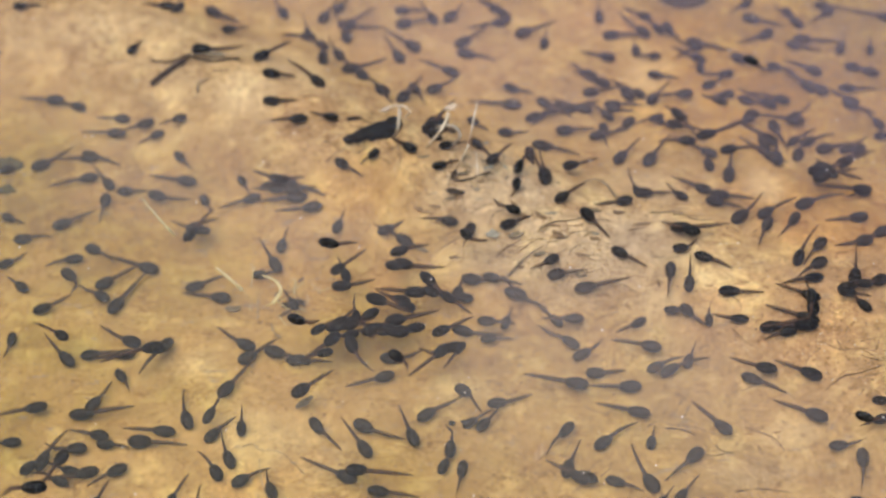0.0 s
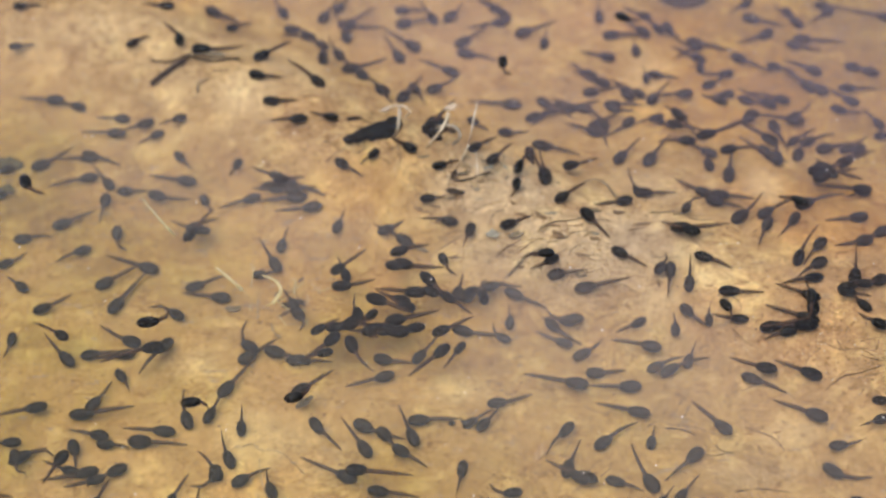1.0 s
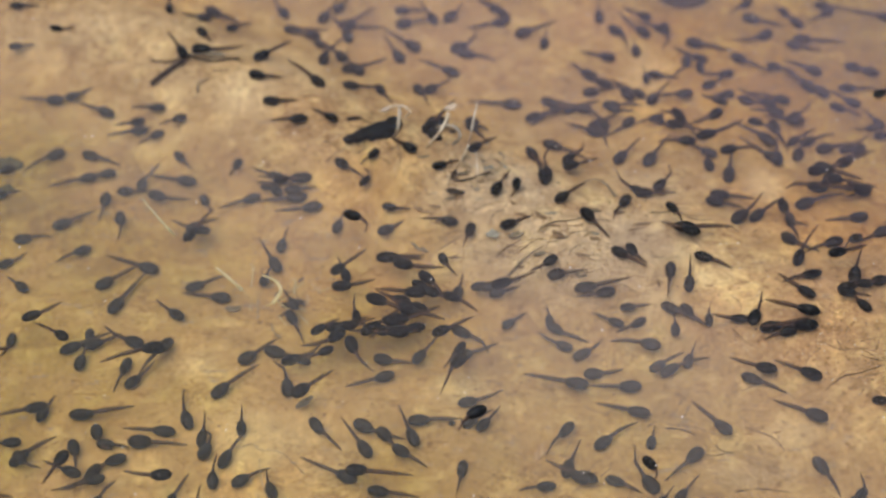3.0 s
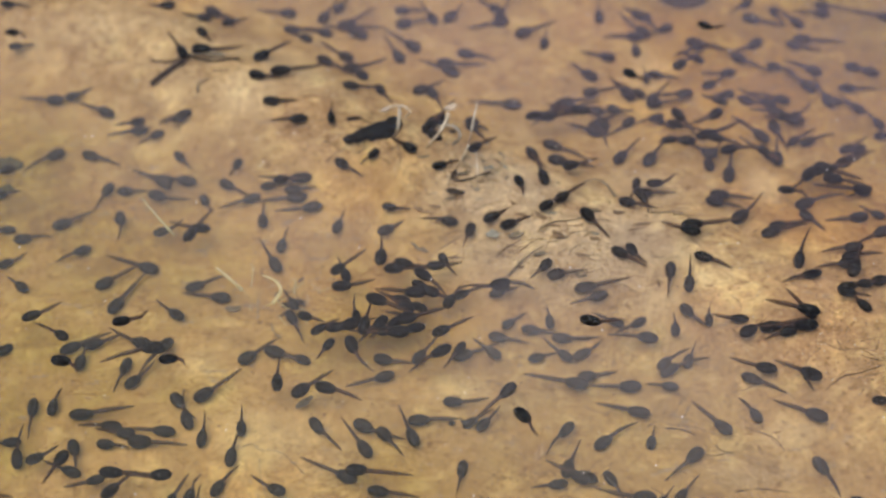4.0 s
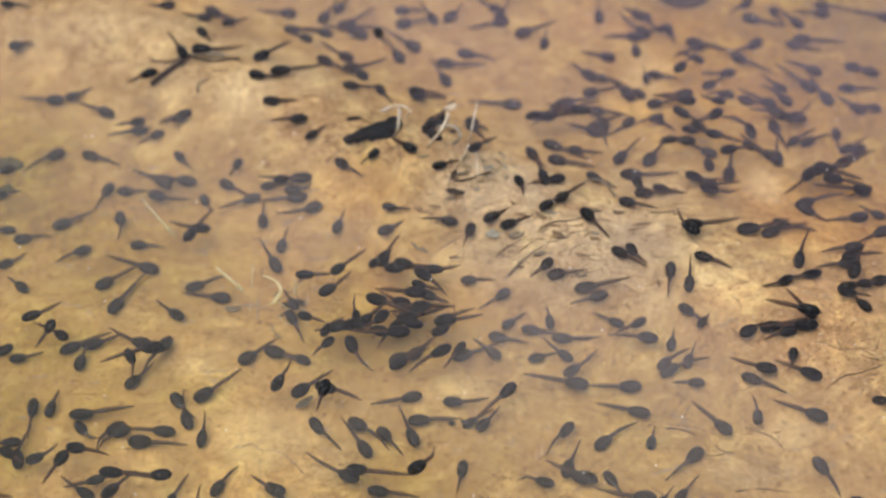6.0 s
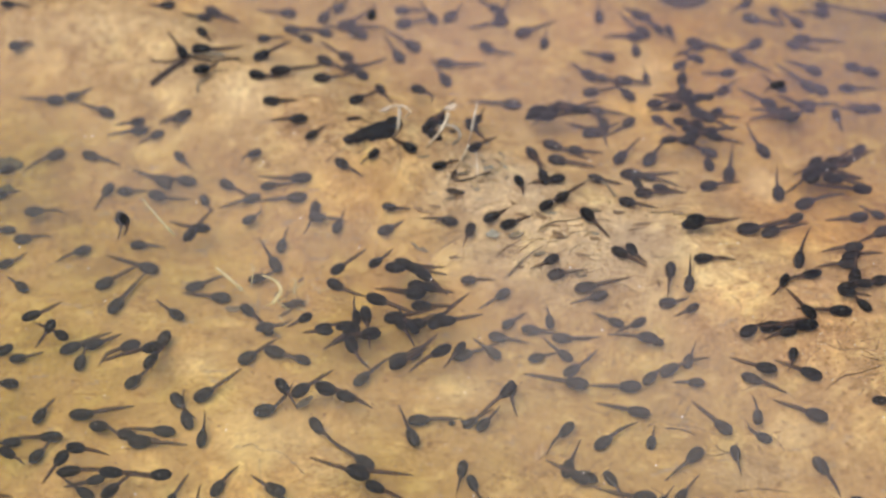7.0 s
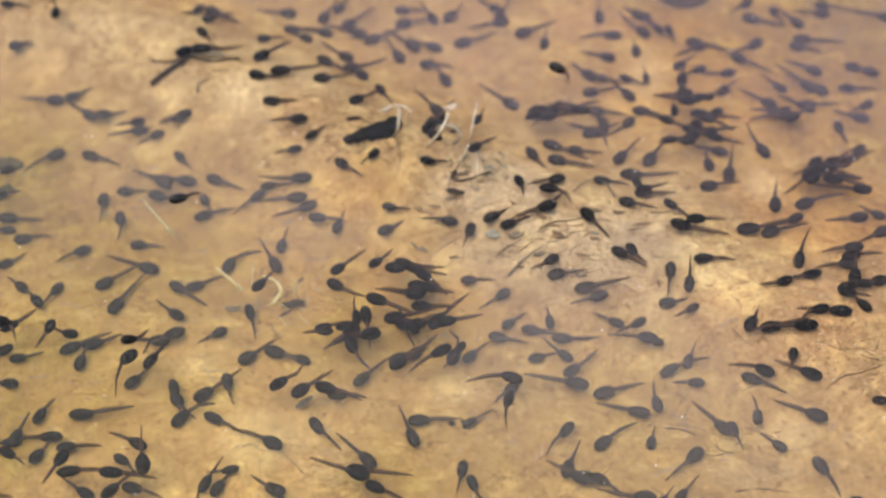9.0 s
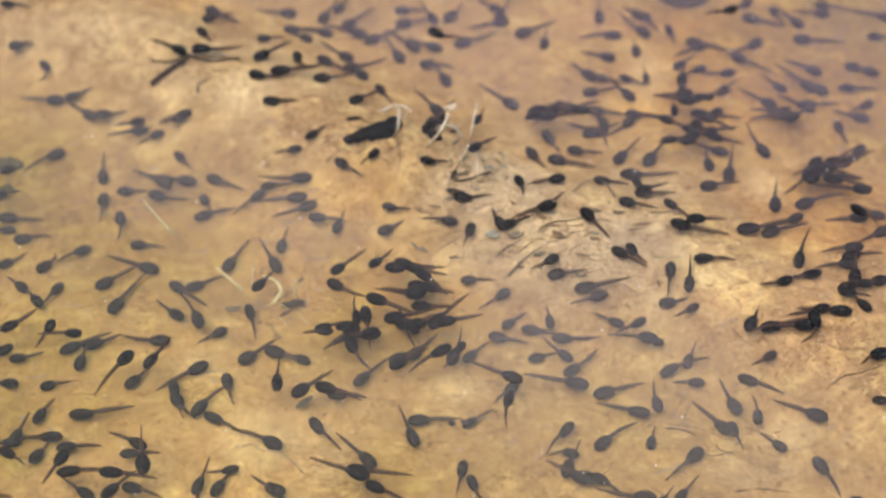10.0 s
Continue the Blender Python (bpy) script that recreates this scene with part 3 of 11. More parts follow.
strand("dry_stalk", [(-0.0358, 0.1204, -0.0030), (-0.0335, 0.1199, 0.0020), (-0.0292, 0.1181, 0.0050), (-0.0237, 0.1182, 0.0040), (-0.0202, 0.1169, 0.0010), (-0.0231, 0.1172, -0.0030)], 0.0007, 0.0006, STRAW, "curled bleached stalk at the surface", "stalk")
strand("dry_stalk", [(-0.0042, 0.1067, -0.0030), (0.0014, 0.1043, 0.0010), (0.0069, 0.1022, 0.0020), (0.0103, 0.0971, 0.0010), (0.0089, 0.0932, -0.0020), (0.0055, 0.0935, -0.0050)], 0.001, 0.0007, GREY_LEAF, "grey curled stalk among the debris", "stalk")
strand("dry_stalk", [over(0.0061, 0.0684, -0.001), (0.0128, 0.0615, -0.0050), (0.0209, 0.0644, -0.0040), (0.0284, 0.0673, -0.0030)], 0.0006, 0.0004, BARK, "thin dark twig under bleached stalks", "stalk")
scrap("seed_husk", 0.0045, 0.1086, 0.0, 25, 0.0085, 0.0050, 0.0024, BONE, "white dry husk on a stalk tip", "seed husk").location.z = 0.0105
scrap("seed_husk", -0.0352, 0.1173, 0.0, 40, 0.0070, 0.0032, 0.0016, BONE, "white dry leaf husk at the surface", "seed husk").location.z = 0.0020
scrap("seed_husk", 0.0264, 0.0688, 0.0, 15, 0.0050, 0.0022, 0.0010, BONE, "pale husk flake among plant crumbs", "seed husk").location.z = -0.004
scrap("leaf_scrap", 0.0065, 0.0696, 0.0008, 70, 0.0085, 0.0034, 0.0016, BARK, "dark curled leaf scrap on the silt")
strand("dry_stalk", [over(-0.0268, 0.0799, 0.0), over(-0.0262, 0.0886, 0.001), over(-0.0285, 0.1021, 0.002)], 0.0003, 0.0005, ROOT, "thin brown stalk lying under water", "stalk")

# torn leaves and rootlets on the shallow ridge
rng = random.Random(11)
GREYS = "grey-brown torn leaf scrap on the silt"
for i in range(16):
    u = rng.random()
    x, y = -0.005 + 0.115 * u + rng.uniform(-0.02, 0.02), 0.034 - 0.030 * u + rng.uniform(-0.022, 0.022)
    scrap("leaf_scrap", x, y, -0.0002, rng.uniform(-40, 40), rng.uniform(0.006, 0.018), rng.uniform(0.0015, 0.0035), rng.uniform(0.0002, 0.0010),
          rng.choice((GREY_LEAF, MUD, MUD, ROOT)), GREYS)
for i in range(14):
    x, y = 0.013 + rng.uniform(-0.03, 0.03), 0.072 + rng.uniform(-0.030, 0.030)
    scrap("leaf_scrap", x, y, 0.0, rng.uniform(0, 180), rng.uniform(0.004, 0.010), rng.uniform(0.0012, 0.003), rng.uniform(0.0003, 0.0012),
          rng.choice((GREY_LEAF, MUD, ROOT, BLUE_LEAF, STRAW)), GREYS)
for i in range(8):
    x, y = -0.0921, -0.0019
    scrap("leaf_scrap", x + rng.uniform(-0.02, 0.02), y + rng.uniform(-0.014, 0.014), 0.0002, rng.uniform(0, 180), rng.uniform(0.004, 0.011), rng.uniform(0.0012, 0.003),
          rng.uniform(0.0003, 0.0010), rng.choice((GREY_LEAF, ROOT, MUD, MUD)), GREYS)

for i in range(18):
    x, y = 0.0186, 0.0875
    scrap("leaf_scrap", x + rng.gauss(0, 0.012), y + rng.gauss(0, 0.014), 0.0006, rng.uniform(0, 180), rng.uniform(0.0025, 0.0065), rng.uniform(0.0010, 0.0022), rng.uniform(0.0002, 0.0008),
          rng.choice((STRAW, STRAW, BLUE_LEAF, GREY_LEAF, ROOT)), "small pale plant crumb among dry stalks", "leaf", rng.uniform(-25, 25))
for i in range(14):
    x, y = 0.0581, 0.0245
    scrap("leaf_scrap", x + rng.gauss(0, 0.026), y + rng.gauss(0, 0.010), 0.0003, rng.gauss(0, 35), rng.uniform(0.003, 0.008), rng.uniform(0.0010, 0.0022), rng.uniform(0.0002, 0.0006),
          rng.choice((STRAW, MUD, BLUE_LEAF, ROOT, ROOT)), "small plant crumb half sunk in silt", "leaf", rng.uniform(-15, 15))


def curl(x, y, turn, length, bow, r, mat, label):
    """A short bowed fibre or film edge lying on the silt."""
    c, w = math.cos(radians(turn)), math.sin(radians(turn))
    pts = []
    for k in (-0.5, -0.2, 0.15, 0.5):
        a1, b1 = k * length, bow * (0.25 - k * k) * 4 * length * 0.25 + rng.uniform(-0.0006, 0.0006)
        pts.append(over(x + c * a1 - w * b1, y + w * a1 + c * b1, r * 0.5))
    strand("plant_fibre", pts, r, r * 0.5, mat, label, "fibre", 0.6, 0.5)


for i in range(84):
    u = rng.random()
    x, y = 0.0 + 0.135 * u + rng.uniform(-0.02, 0.02), 0.036 - 0.040 * u + rng.uniform(-0.020, 0.022)
    curl(x, y, rng.gauss(6, 22), rng.uniform(0.005, 0.020), rng.uniform(-0.9, 0.9), rng.uniform(0.00015, 0.00034), rng.choice((GREY_LEAF, ROOT, ROOT, MUD, GREY_LEAF, STRAW)), "thin brown plant fibre half sunk in silt")
for i in range(64):
    x, y = 0.014 + rng.gauss(0, 0.018), 0.074 + rng.gauss(0, 0.018)
    curl(x, y, rng.uniform(0, 180), rng.uniform(0.004, 0.014), rng.uniform(-1.2, 1.2), rng.uniform(0.00015, 0.00036), rng.choice((GREY_LEAF, STRAW, ROOT, STRAW, BLUE_LEAF)), "thin plant fibre tangled among dry stalks")
for i in range(20):
    x, y = -0.0451, 0.1098
    curl(x + rng.gauss(0, 0.011), y + rng.gauss(0, 0.008), rng.gauss(10, 40), rng.uniform(0.006, 0.016), rng.uniform(-0.8, 0.8), rng.uniform(0.0003, 0.0007), rng.choice((BLACK, BARK)), "dark fibre on a black clump")
for i in range(18):
    x, y = -0.1609, 0.1797
    curl(x + rng.gauss(0, 0.013), y + rng.gauss(0, 0.005), rng.gauss(5, 25), rng.uniform(0.006, 0.018), rng.uniform(-0.6, 0.6), rng.uniform(0.0002, 0.0005), rng.choice((BLACK, BARK, ROOT)), "dark fibre beside a sunken stick")
for i in range(22):
    x, y = -0.0937, -0.0032
    curl(x + rng.gauss(0, 0.016), y + rng.gauss(0, 0.012), rng.uniform(0, 180), rng.uniform(0.005, 0.014), rng.uniform(-1, 1), rng.uniform(0.0003, 0.0006), rng.choice((ROOT, GREY_LEAF, STRAW, DRYGRASS, DRYGRASS)), "brown plant fibre in murky water")
for i in range(70):
    x, y = rng.uniform(0.02, 0.26), rng.uniform(-0.16, -0.02)
    curl(x, y, rng.gauss(0, 30), rng.uniform(0.005, 0.020), rng.uniform(-0.7, 0.7), rng.uniform(0.00012, 0.00030), rng.choice((ROOT, BARK, GREY_LEAF)), "hair-thin rootlet on the silt")
scrap("leaf_scrap", 0.0299, 0.0285, 0.001, 14, 0.0095, 0.0060, 0.0012, BLUE_LEAF, "blue-grey leaf scrap on the silt")
scrap("leaf_scrap", 0.0431, 0.0266, 0.0006, 22, 0.0105, 0.0050, 0.0010, GREY_LEAF, "dark grey leaf scrap on the silt")
scrap("leaf_scrap", 0.0274, 0.0768, 0.0015, 25, 0.0065, 0.0040, 0.0012, BLUE_LEAF, "pale blue-grey leaf shard on the silt")
scrap("leaf_scrap", 0.0673, 0.0234, 0.0005, -40, 0.0085, 0.0035, 0.0010, ROOT, "brown curled leaf scrap on the silt")
scrap("leaf_scrap", 0.1042, 0.0430, 0.0005, -8, 0.0070, 0.0030, 0.0008, ROOT, "rust-brown leaf scrap on the silt")
scrap("leaf_scrap", 0.1172, 0.0341, 0.0001, 10, 0.0110, 0.0026, 0.0008, ROOT, "grey-brown leaf scrap half sunk in silt")
scrap("leaf_scrap", 0.0891, 0.0438, 0.0002, -6, 0.0090, 0.0026, 0.0006, GREY_LEAF, "grey leaf scrap beside a tadpole")
for pts, r0, mat in ((((0.0602, 0.0290), (0.0636, 0.0323), (0.0697, 0.0332), (0.0734, 0.0292), (0.0713, 0.0247)), 0.0003, ROOT),
                     (((0.0715, 0.0296), (0.0768, 0.0294), (0.0825, 0.0313)), 0.0004, ROOT),
                     (((0.0716, 0.0332), (0.0777, 0.0346), (0.0838, 0.0363)), 0.0003, GREY_LEAF),
                     (((0.0732, 0.0238), (0.0805, 0.0251), (0.0885, 0.0250)), 0.0003, GREY_LEAF),
                     (((0.0351, 0.0194), (0.0387, 0.0216), (0.0430, 0.0198), (0.0498, 0.0182)), 0.0004, ROOT),
                     (((0.0265, 0.0124), (0.0291, 0.0168), (0.0344, 0.0173), (0.0383, 0.0147)), 0.0003, ROOT),
                     (((0.0000, 0.0316), (0.0047, 0.0297), (0.0087, 0.0263)), 0.0003, ROOT),
                     (((0.1200, -0.1007), (0.1272, -0.1017), (0.1343, -0.1038)), 0.0003, BARK),
                     (((0.1631, -0.1010), (0.1686, -0.1049), (0.1743, -0.1074), (0.1795, -0.1147)), 0.00025, ROOT),
                     (((0.1461, -0.1131), (0.1487, -0.1165), (0.1545, -0.1185)), 0.00025, BARK),
                     (((0.0095, 0.0655), (0.0177, 0.0683), (0.0267, 0.0748)), 0.0006, BARK)):
    strand("plant_fibre", [over(x, y, 0.0005) for x, y in pts], r0, r0 * 0.7, mat, "thin brown plant fibre half sunk in silt", "fibre", 0.7, 0.6)
strand("grass_blade", [over(0.0381, 0.0037, 0.001), over(0.0464, 0.0105, 0.002), over(0.0540, 0.0151, 0.002), over(0.0579, 0.0170, 0.001)], 0.0009, 0.0004, GREY_LEAF, "grey-brown rotted blade on the silt", "grass blade", 0.3)
scrap("leaf_scrap", 0.0074, 0.0572, 0.001, -10, 0.011, 0.0045, 0.0022, BARK, "dark curled leaf scrap on the silt")
scrap("leaf_scrap", 0.0129, 0.0707, 0.001, 20, 0.008, 0.0024, 0.0015, GREY_LEAF, "grey leaf scrap on the silt")
strand("leaf_rib", [over(0.0775, 0.0623, 0.0), over(0.0880, 0.0747, 0.003), over(0.0977, 0.0741, 0.003), over(0.1040, 0.0601, 0.0)], 0.0004, 0.0009, GREY_LEAF, "arched grey leaf rim half sunk in silt", "leaf", 0.5)
ROOTS = "thin brown rootlet lying on the silt"
for x, y, a, n in ((0.1332, 0.0459, 4, 30), (0.1448, 0.0439, -6, 24), (0.0666, 0.0314, 12, 30), (0.0515, 0.0198, 20, 26), (0.0885, 0.0354, -8, 28), (0.0384, 0.0197, 30, 24), (0.0054, 0.0684, 75, 16),
                   (0.0089, 0.0822, 40, 20), (-0.0676, 0.0963, 35, 18), (-0.0571, 0.0994, 10, 16), (0.1530, 0.0417, 2, 22), (0.1149, 0.0307, 18, 20)):
    c, s2 = math.cos(radians(a)), math.sin(radians(a))
    strand("rootlet", [over(x + c * k * n * 0.00033 - s2 * rng.uniform(-0.0015, 0.0015), y + s2 * k * n * 0.00033 + c * rng.uniform(-0.0015, 0.0015), 0.0006) for k in (-1, -0.4, 0.3, 1)],
           0.0004, 0.0002, rng.choice((ROOT, GREY_LEAF)), ROOTS, "root")
strand("rootlet", [over(0.2068, -0.0880, 0.0003), over(0.2160, -0.0826, 0.0008), over(0.2243, -0.0816, 0.0005), over(0.2368, -0.0781, 0.0003)], 0.0003, 0.00045, ROOT, ROOTS, "root")
strand("rootlet", [over(0.2062, -0.0595, 0.0002), over(0.2173, -0.0668, 0.0004), over(0.2268, -0.0653, 0.0004), over(0.2343, -0.0718, 0.0002)], 0.0002, 0.00028, ROOT, ROOTS, "root")
strand("rootlet", [over(0.1613, -0.0953, 0.0002), over(0.1707, -0.1054, 0.0004), over(0.1777, -0.1094, 0.0004), over(0.1827, -0.1173, 0.0002)], 0.0002, 0.00028, ROOT, ROOTS, "root")
strand("rootlet", [over(0.1228, -0.1000, 0.0002), over(0.1287, -0.1021, 0.0004), over(0.1359, -0.1061, 0.0002)], 0.0002, 0.0003, ROOT, ROOTS, "root")


# cracked rims of dried crust on the shallow near corner
strand("crust_rim", [over(0.1527, -0.1432, 0.0003), over(0.1662, -0.1413, 0.0003), over(0.1826, -0.1445, 0.0003)], 0.00035, 0.00021, BARK, "thin dark crack rim in the dried silt crust", "crust", 0.4, 0.7)
strand("crust_rim", [over(0.1558, -0.1171, 0.0003), over(0.1441, -0.1197, 0.0003), over(0.1372, -0.1165, 0.0003)], 0.00030, 0.00018, BARK, "thin dark crack rim in the dried silt crust", "crust", 0.4, 0.7)
strand("crust_rim", [over(0.2156, -0.0588, 0.0003), over(0.2195, -0.0684, 0.0003), over(0.2293, -0.0653, 0.0003), over(0.2350, -0.0677, 0.0003), over(0.2390, -0.0601, 0.0003)], 0.00030, 0.00018, ROOT, "thin dark crack rim in the dried silt crust", "crust", 0.4, 0.7)
strand("crust_rim", [over(0.1215, -0.0981, 0.0003), over(0.1364, -0.1009, 0.0003), over(0.1457, -0.1050, 0.0003)], 0.00028, 0.00017, ROOT, "thin dark crack rim in the dried silt crust", "crust", 0.4, 0.7)
strand("crust_rim", [over(0.1599, -0.0222, 0.0003), over(0.1670, -0.0336, 0.0003), over(0.1596, -0.0422, 0.0003)], 0.00028, 0.00017, ROOT, "thin dark crack rim in the dried silt crust", "crust", 0.4, 0.7)
strand("crust_rim", [over(0.2177, -0.0893, 0.0003), over(0.2264, -0.0890, 0.0003), over(0.2371, -0.0924, 0.0003)], 0.00030, 0.00018, ROOT, "thin dark crack rim in the dried silt crust", "crust", 0.4, 0.7)

# sticks near the far edge of the ridge
strand("stick", [over(-0.1890, 0.1682, 0.001), over(-0.1772, 0.1738, 0.002), over(-0.1650, 0.1806, 0.003)], 0.0022, 0.0011, BARK, "short dark waterlogged stick on the silt", "stick")
strand("stick", [over(-0.1893, 0.1833, 0.001), over(-0.1776, 0.1794, 0.002), over(-0.1667, 0.1827, 0.002), over(-0.1614, 0.1850, 0.002)], 0.0004, 0.0007, BARK, "thin dark branched stick on the silt", "stick")
strand("stick", [over(-0.1648, 0.1821, 0.002), over(-0.1495, 0.1764, 0.002), over(-0.1319, 0.1823, 0.001)], 0.0008, 0.0004, BARK, "thin dark branched stick on the silt", "stick")
scrap("leaf_scrap", -0.1501, 0.1822, 0.002, -8, 0.018, 0.0050, 0.0016, GREY_LEAF, "grey leaf scrap caught on a stick")
strand("leaf_rib", [over(-0.1573, 0.1555, 0.0005), over(-0.1565, 0.1610, 0.001), over(-0.1510, 0.1627, 0.0005)], 0.0011, 0.0008, GREY_LEAF, "grey curled leaf rib on the silt", "leaf", 0.5)

# blades and curls in the murky part
strand("grass_blade", [(-0.1839, 0.0697, -0.027), (-0.1719, 0.0495, -0.022), (-0.1634, 0.0370, -0.020), (-0.1595, 0.0354, -0.025)], 0.0003, 0.0009, GREEN, "pale green grass blade under water", "grass blade", 0.3)
strand("grass_blade", [(-0.1316, 0.0062, -0.022), (-0.1245, -0.0019, -0.021), (-0.1195, -0.0073, -0.021), (-0.1150, -0.0098, -0.024)], 0.0009, 0.0012, DRYGRASS, "pale straw blade just under water", "grass blade", 0.3)
strand("grass_blade", [(-0.1053, 0.0050, -0.027), (-0.0965, -0.0036, -0.023), (-0.0928, -0.0134, -0.021), (-0.0975, -0.0194, -0.025)], 0.0006, 0.0014, DRYGRASS, "curled pale straw on the silt", "grass blade", 0.3)
strand("thread", [over(-0.1075, -0.1128, 0.002), over(-0.1004, -0.1192, 0.012), over(-0.0963, -0.1244, 0.014), over(-0.0855, -0.1244, 0.012), over(-0.0730, -0.1318, 0.003)], 0.00028, 0.0003, STRAW, "thin pale plant fibre under water", "fibre")
strand("thread", [over(-0.0969, -0.1252, 0.008), over(-0.0963, -0.1333, 0.004), over(-0.0930, -0.1442, 0.002)], 0.00028, 0.00025, STRAW, "thin pale plant fibre under water", "fibre")
strand("grass_blade", [over(-0.1118, 0.0004, 0.006), over(-0.1112, 0.0094, 0.010), over(-0.1124, 0.0167, 0.008)], 0.0003, 0.0006, DRYGRASS, "thin pale straw in murky water", "grass blade", 0.4)
strand("grass_blade", [over(-0.1028, -0.0138, 0.004), over(-0.0963, -0.0120, 0.007), over(-0.0889, -0.0156, 0.004)], 0.0004, 0.0006, DRYGRASS, "thin pale straw in murky water", "grass blade", 0.4)
strand("grass_blade", [over(-0.0894, 0.0071, 0.005), over(-0.0861, 0.0030, 0.008), over(-0.0867, -0.0041, 0.005)], 0.0005, 0.0007, DRYGRASS, "thin pale straw in murky water", "grass blade", 0.4)
scrap("leaf_scrap", -0.0870, -0.0099, 0.001, 18, 0.013, 0.0060, 0.0020, BARK, "dark brown torn leaf in murky water")
scrap("leaf_scrap", -0.1216, -0.0120, 0.001, 10, 0.009, 0.0040, 0.0010, GREY_LEAF, "small grey leaf scrap under water")
scrap("leaf_scrap", -0.0758, -0.0838, 0.003, 40, 0.012, 0.0045, 0.0012, GREY_LEAF, "small grey leaf scrap under water")
lump("pellet", 0.0049, -0.0963, 0.0019, 0.0016, 0.0015, 0, BLACK, "small dark pellet on the silt", "debris", 0.3, 400)
lump("pellet", 0.0111, -0.0948, 0.0013, 0.0011, 0.0010, 0, BLACK, "small dark pellet on the silt", "debris", 0.3, 400)
scrap("leaf_scrap", 0.0518, -0.1168, 0.001, 70, 0.012, 0.0040, 0.0012, MUD, "silt-covered leaf scrap on the bed")


def scatter(name, count, box, size, mat, label, category, height=None, seed=1):
    """Many tiny grains in one mesh."""
    rnd, verts, faces = random.Random(seed), [], []
    for _ in range(count):
        x, y = rnd.uniform(box[0], box[1]), rnd.uniform(box[2], box[3])
        if height is None and rnd.random() < min(0.93, max(0.0, (-0.012 - bed(x, y)) / 0.018)):
            continue
        r = size * rnd.uniform(0.4, 1.0) ** 1.5
        z = bed(x, y) + relief(x, y) + r * 0.3 if height is None else height
        k, q = len(verts), rnd.uniform(0, 3)
        for dx, dy, dz in ((1, 0, 0), (-0.3, 0.8, 0), (-0.9, -0.5, 0), (0, 0, 0.7), (0, 0, -0.5)):
            verts.append((x + r * (dx * math.cos(q) - dy * math.sin(q)), y + r * (dx * math.sin(q) + dy * math.cos(q)), z + r * dz))
        faces += [(k, k + 1, k + 3), (k + 1, k + 2, k + 3), (k + 2, k, k + 3), (k + 1, k, k + 4), (k + 2, k + 1, k + 4), (k, k + 2, k + 4)]
    me = bpy.data.meshes.new(name)
    me.from_pydata(verts, [], faces)
    me.materials.append(mat)
    return tagged(new(name, me), label, category, kind="stuff")


scatter("dark_grit", 11000, (-0.36, 0.36, -0.22, 0.30), 0.0009, DARKGRIT, "dark grit strewn over the silt bed", "grit", None, 2)
scatter("pale_grit", 4200, (-0.36, 0.36, -0.22, 0.30), 0.0008, GRIT, "pale sand grains strewn over the silt bed", "grit", None, 3)
scatter("floating_dust", 150, (-0.28, 0.30, -0.17, 0.26), 0.0009, GRIT, "white dust specks floating on the water", "dust", -0.0012, 4)


FAR = []


def far_tadpole(x, y, turn, size=1.0, reach=1.0, bend=2, lift=0.0034):
    """A tadpole of the dense far shoal, which is one joined mesh."""
    m = pose(x, y, bed(x, y) + relief(x, y) + lift * size, 0, 0, turn)
    t = m @ Matrix.LocRotScale((-0.005 * size, 0, 0), None, (reach, (reach + size) / 2, size))
    FAR.extend(((BODY, m @ Matrix.Scale(size, 4), 0), (TAILS[bend][0], t, 2), (TAILS[bend][1], t, 1)))


def join_far():
    verts, faces, mats = [], [], []
    for me, m, k in FAR:
        base = len(verts)
        verts += [m @ v.co for v in me.vertices]
        faces += [[base + i for i in p.vertices] for p in me.polygons]
        mats += [k] * len(me.polygons)
    me = bpy.data.meshes.new("tadpole_shoal")
    me.from_pydata(verts, [], faces)
    me.materials.append(SKIN)
    me.materials.append(FIN)
    me.materials.append(TAIL)
    me.polygons.foreach_set("material_index", mats)
    me.polygons.foreach_set("use_smooth", [True] * len(mats))
    tagged(new("tadpole_shoal", me), "dense shoal of black tadpoles resting in deeper water", "tadpoles", kind="stuff")


# still tadpoles
tadpole(-0.1273, -0.1537, -81, 0.82, 0.70, 3, lift=0.0033)
tadpole(0.2154, -0.1515, 175, 0.75, 0.55, 2, lift=0.0034)
tadpole(0.1133, -0.1513, -125, 0.78, 0.59, 2, lift=0.0036)
tadpole(0.1239, -0.1472, -129, 0.87, 0.82, 2, lift=0.0034)
tadpole(0.0716, -0.1362, -33, 0.91, 0.94, 2, lift=0.0065)
tadpole(0.0761, -0.1355, -29, 0.85, 0.76, 2, lift=0.0063)
tadpole(0.0660, -0.1290, -113, 1.00, 0.95, 2, lift=0.0037)
tadpole(-0.0450, -0.1373, 173, 0.96, 1.50, 2, lift=0.0150)
tadpole(0.0102, -0.1284, 79, 0.85, 0.76, 2, lift=0.0032)
tadpole(0.1340, -0.1208, 43, 0.98, 1.14, 2, lift=0.0034)
tadpole(-0.2319, -0.1105, 7, 0.82, 0.70, 2, lift=0.0037)
tadpole(0.0858, -0.1119, -137, 0.98, 1.12, 3, lift=0.0035)
tadpole(0.1118, -0.1115, -104, 0.74, 0.55, 2, lift=0.0035)
tadpole(-0.0164, -0.1078, -70, 0.98, 1.12, 2, lift=0.0036)
tadpole(0.1509, -0.1037, -49, 0.97, 1.11, 2, lift=0.0037)
tadpole(0.0667, -0.1026, 46, 0.92, 0.93, 1, lift=0.0032)
tadpole(0.2002, -0.1014, -27, 1.00, 1.19, 2, lift=0.0037)
tadpole(-0.0686, -0.0990, 131, 0.95, 1.05, 2, lift=0.0032)
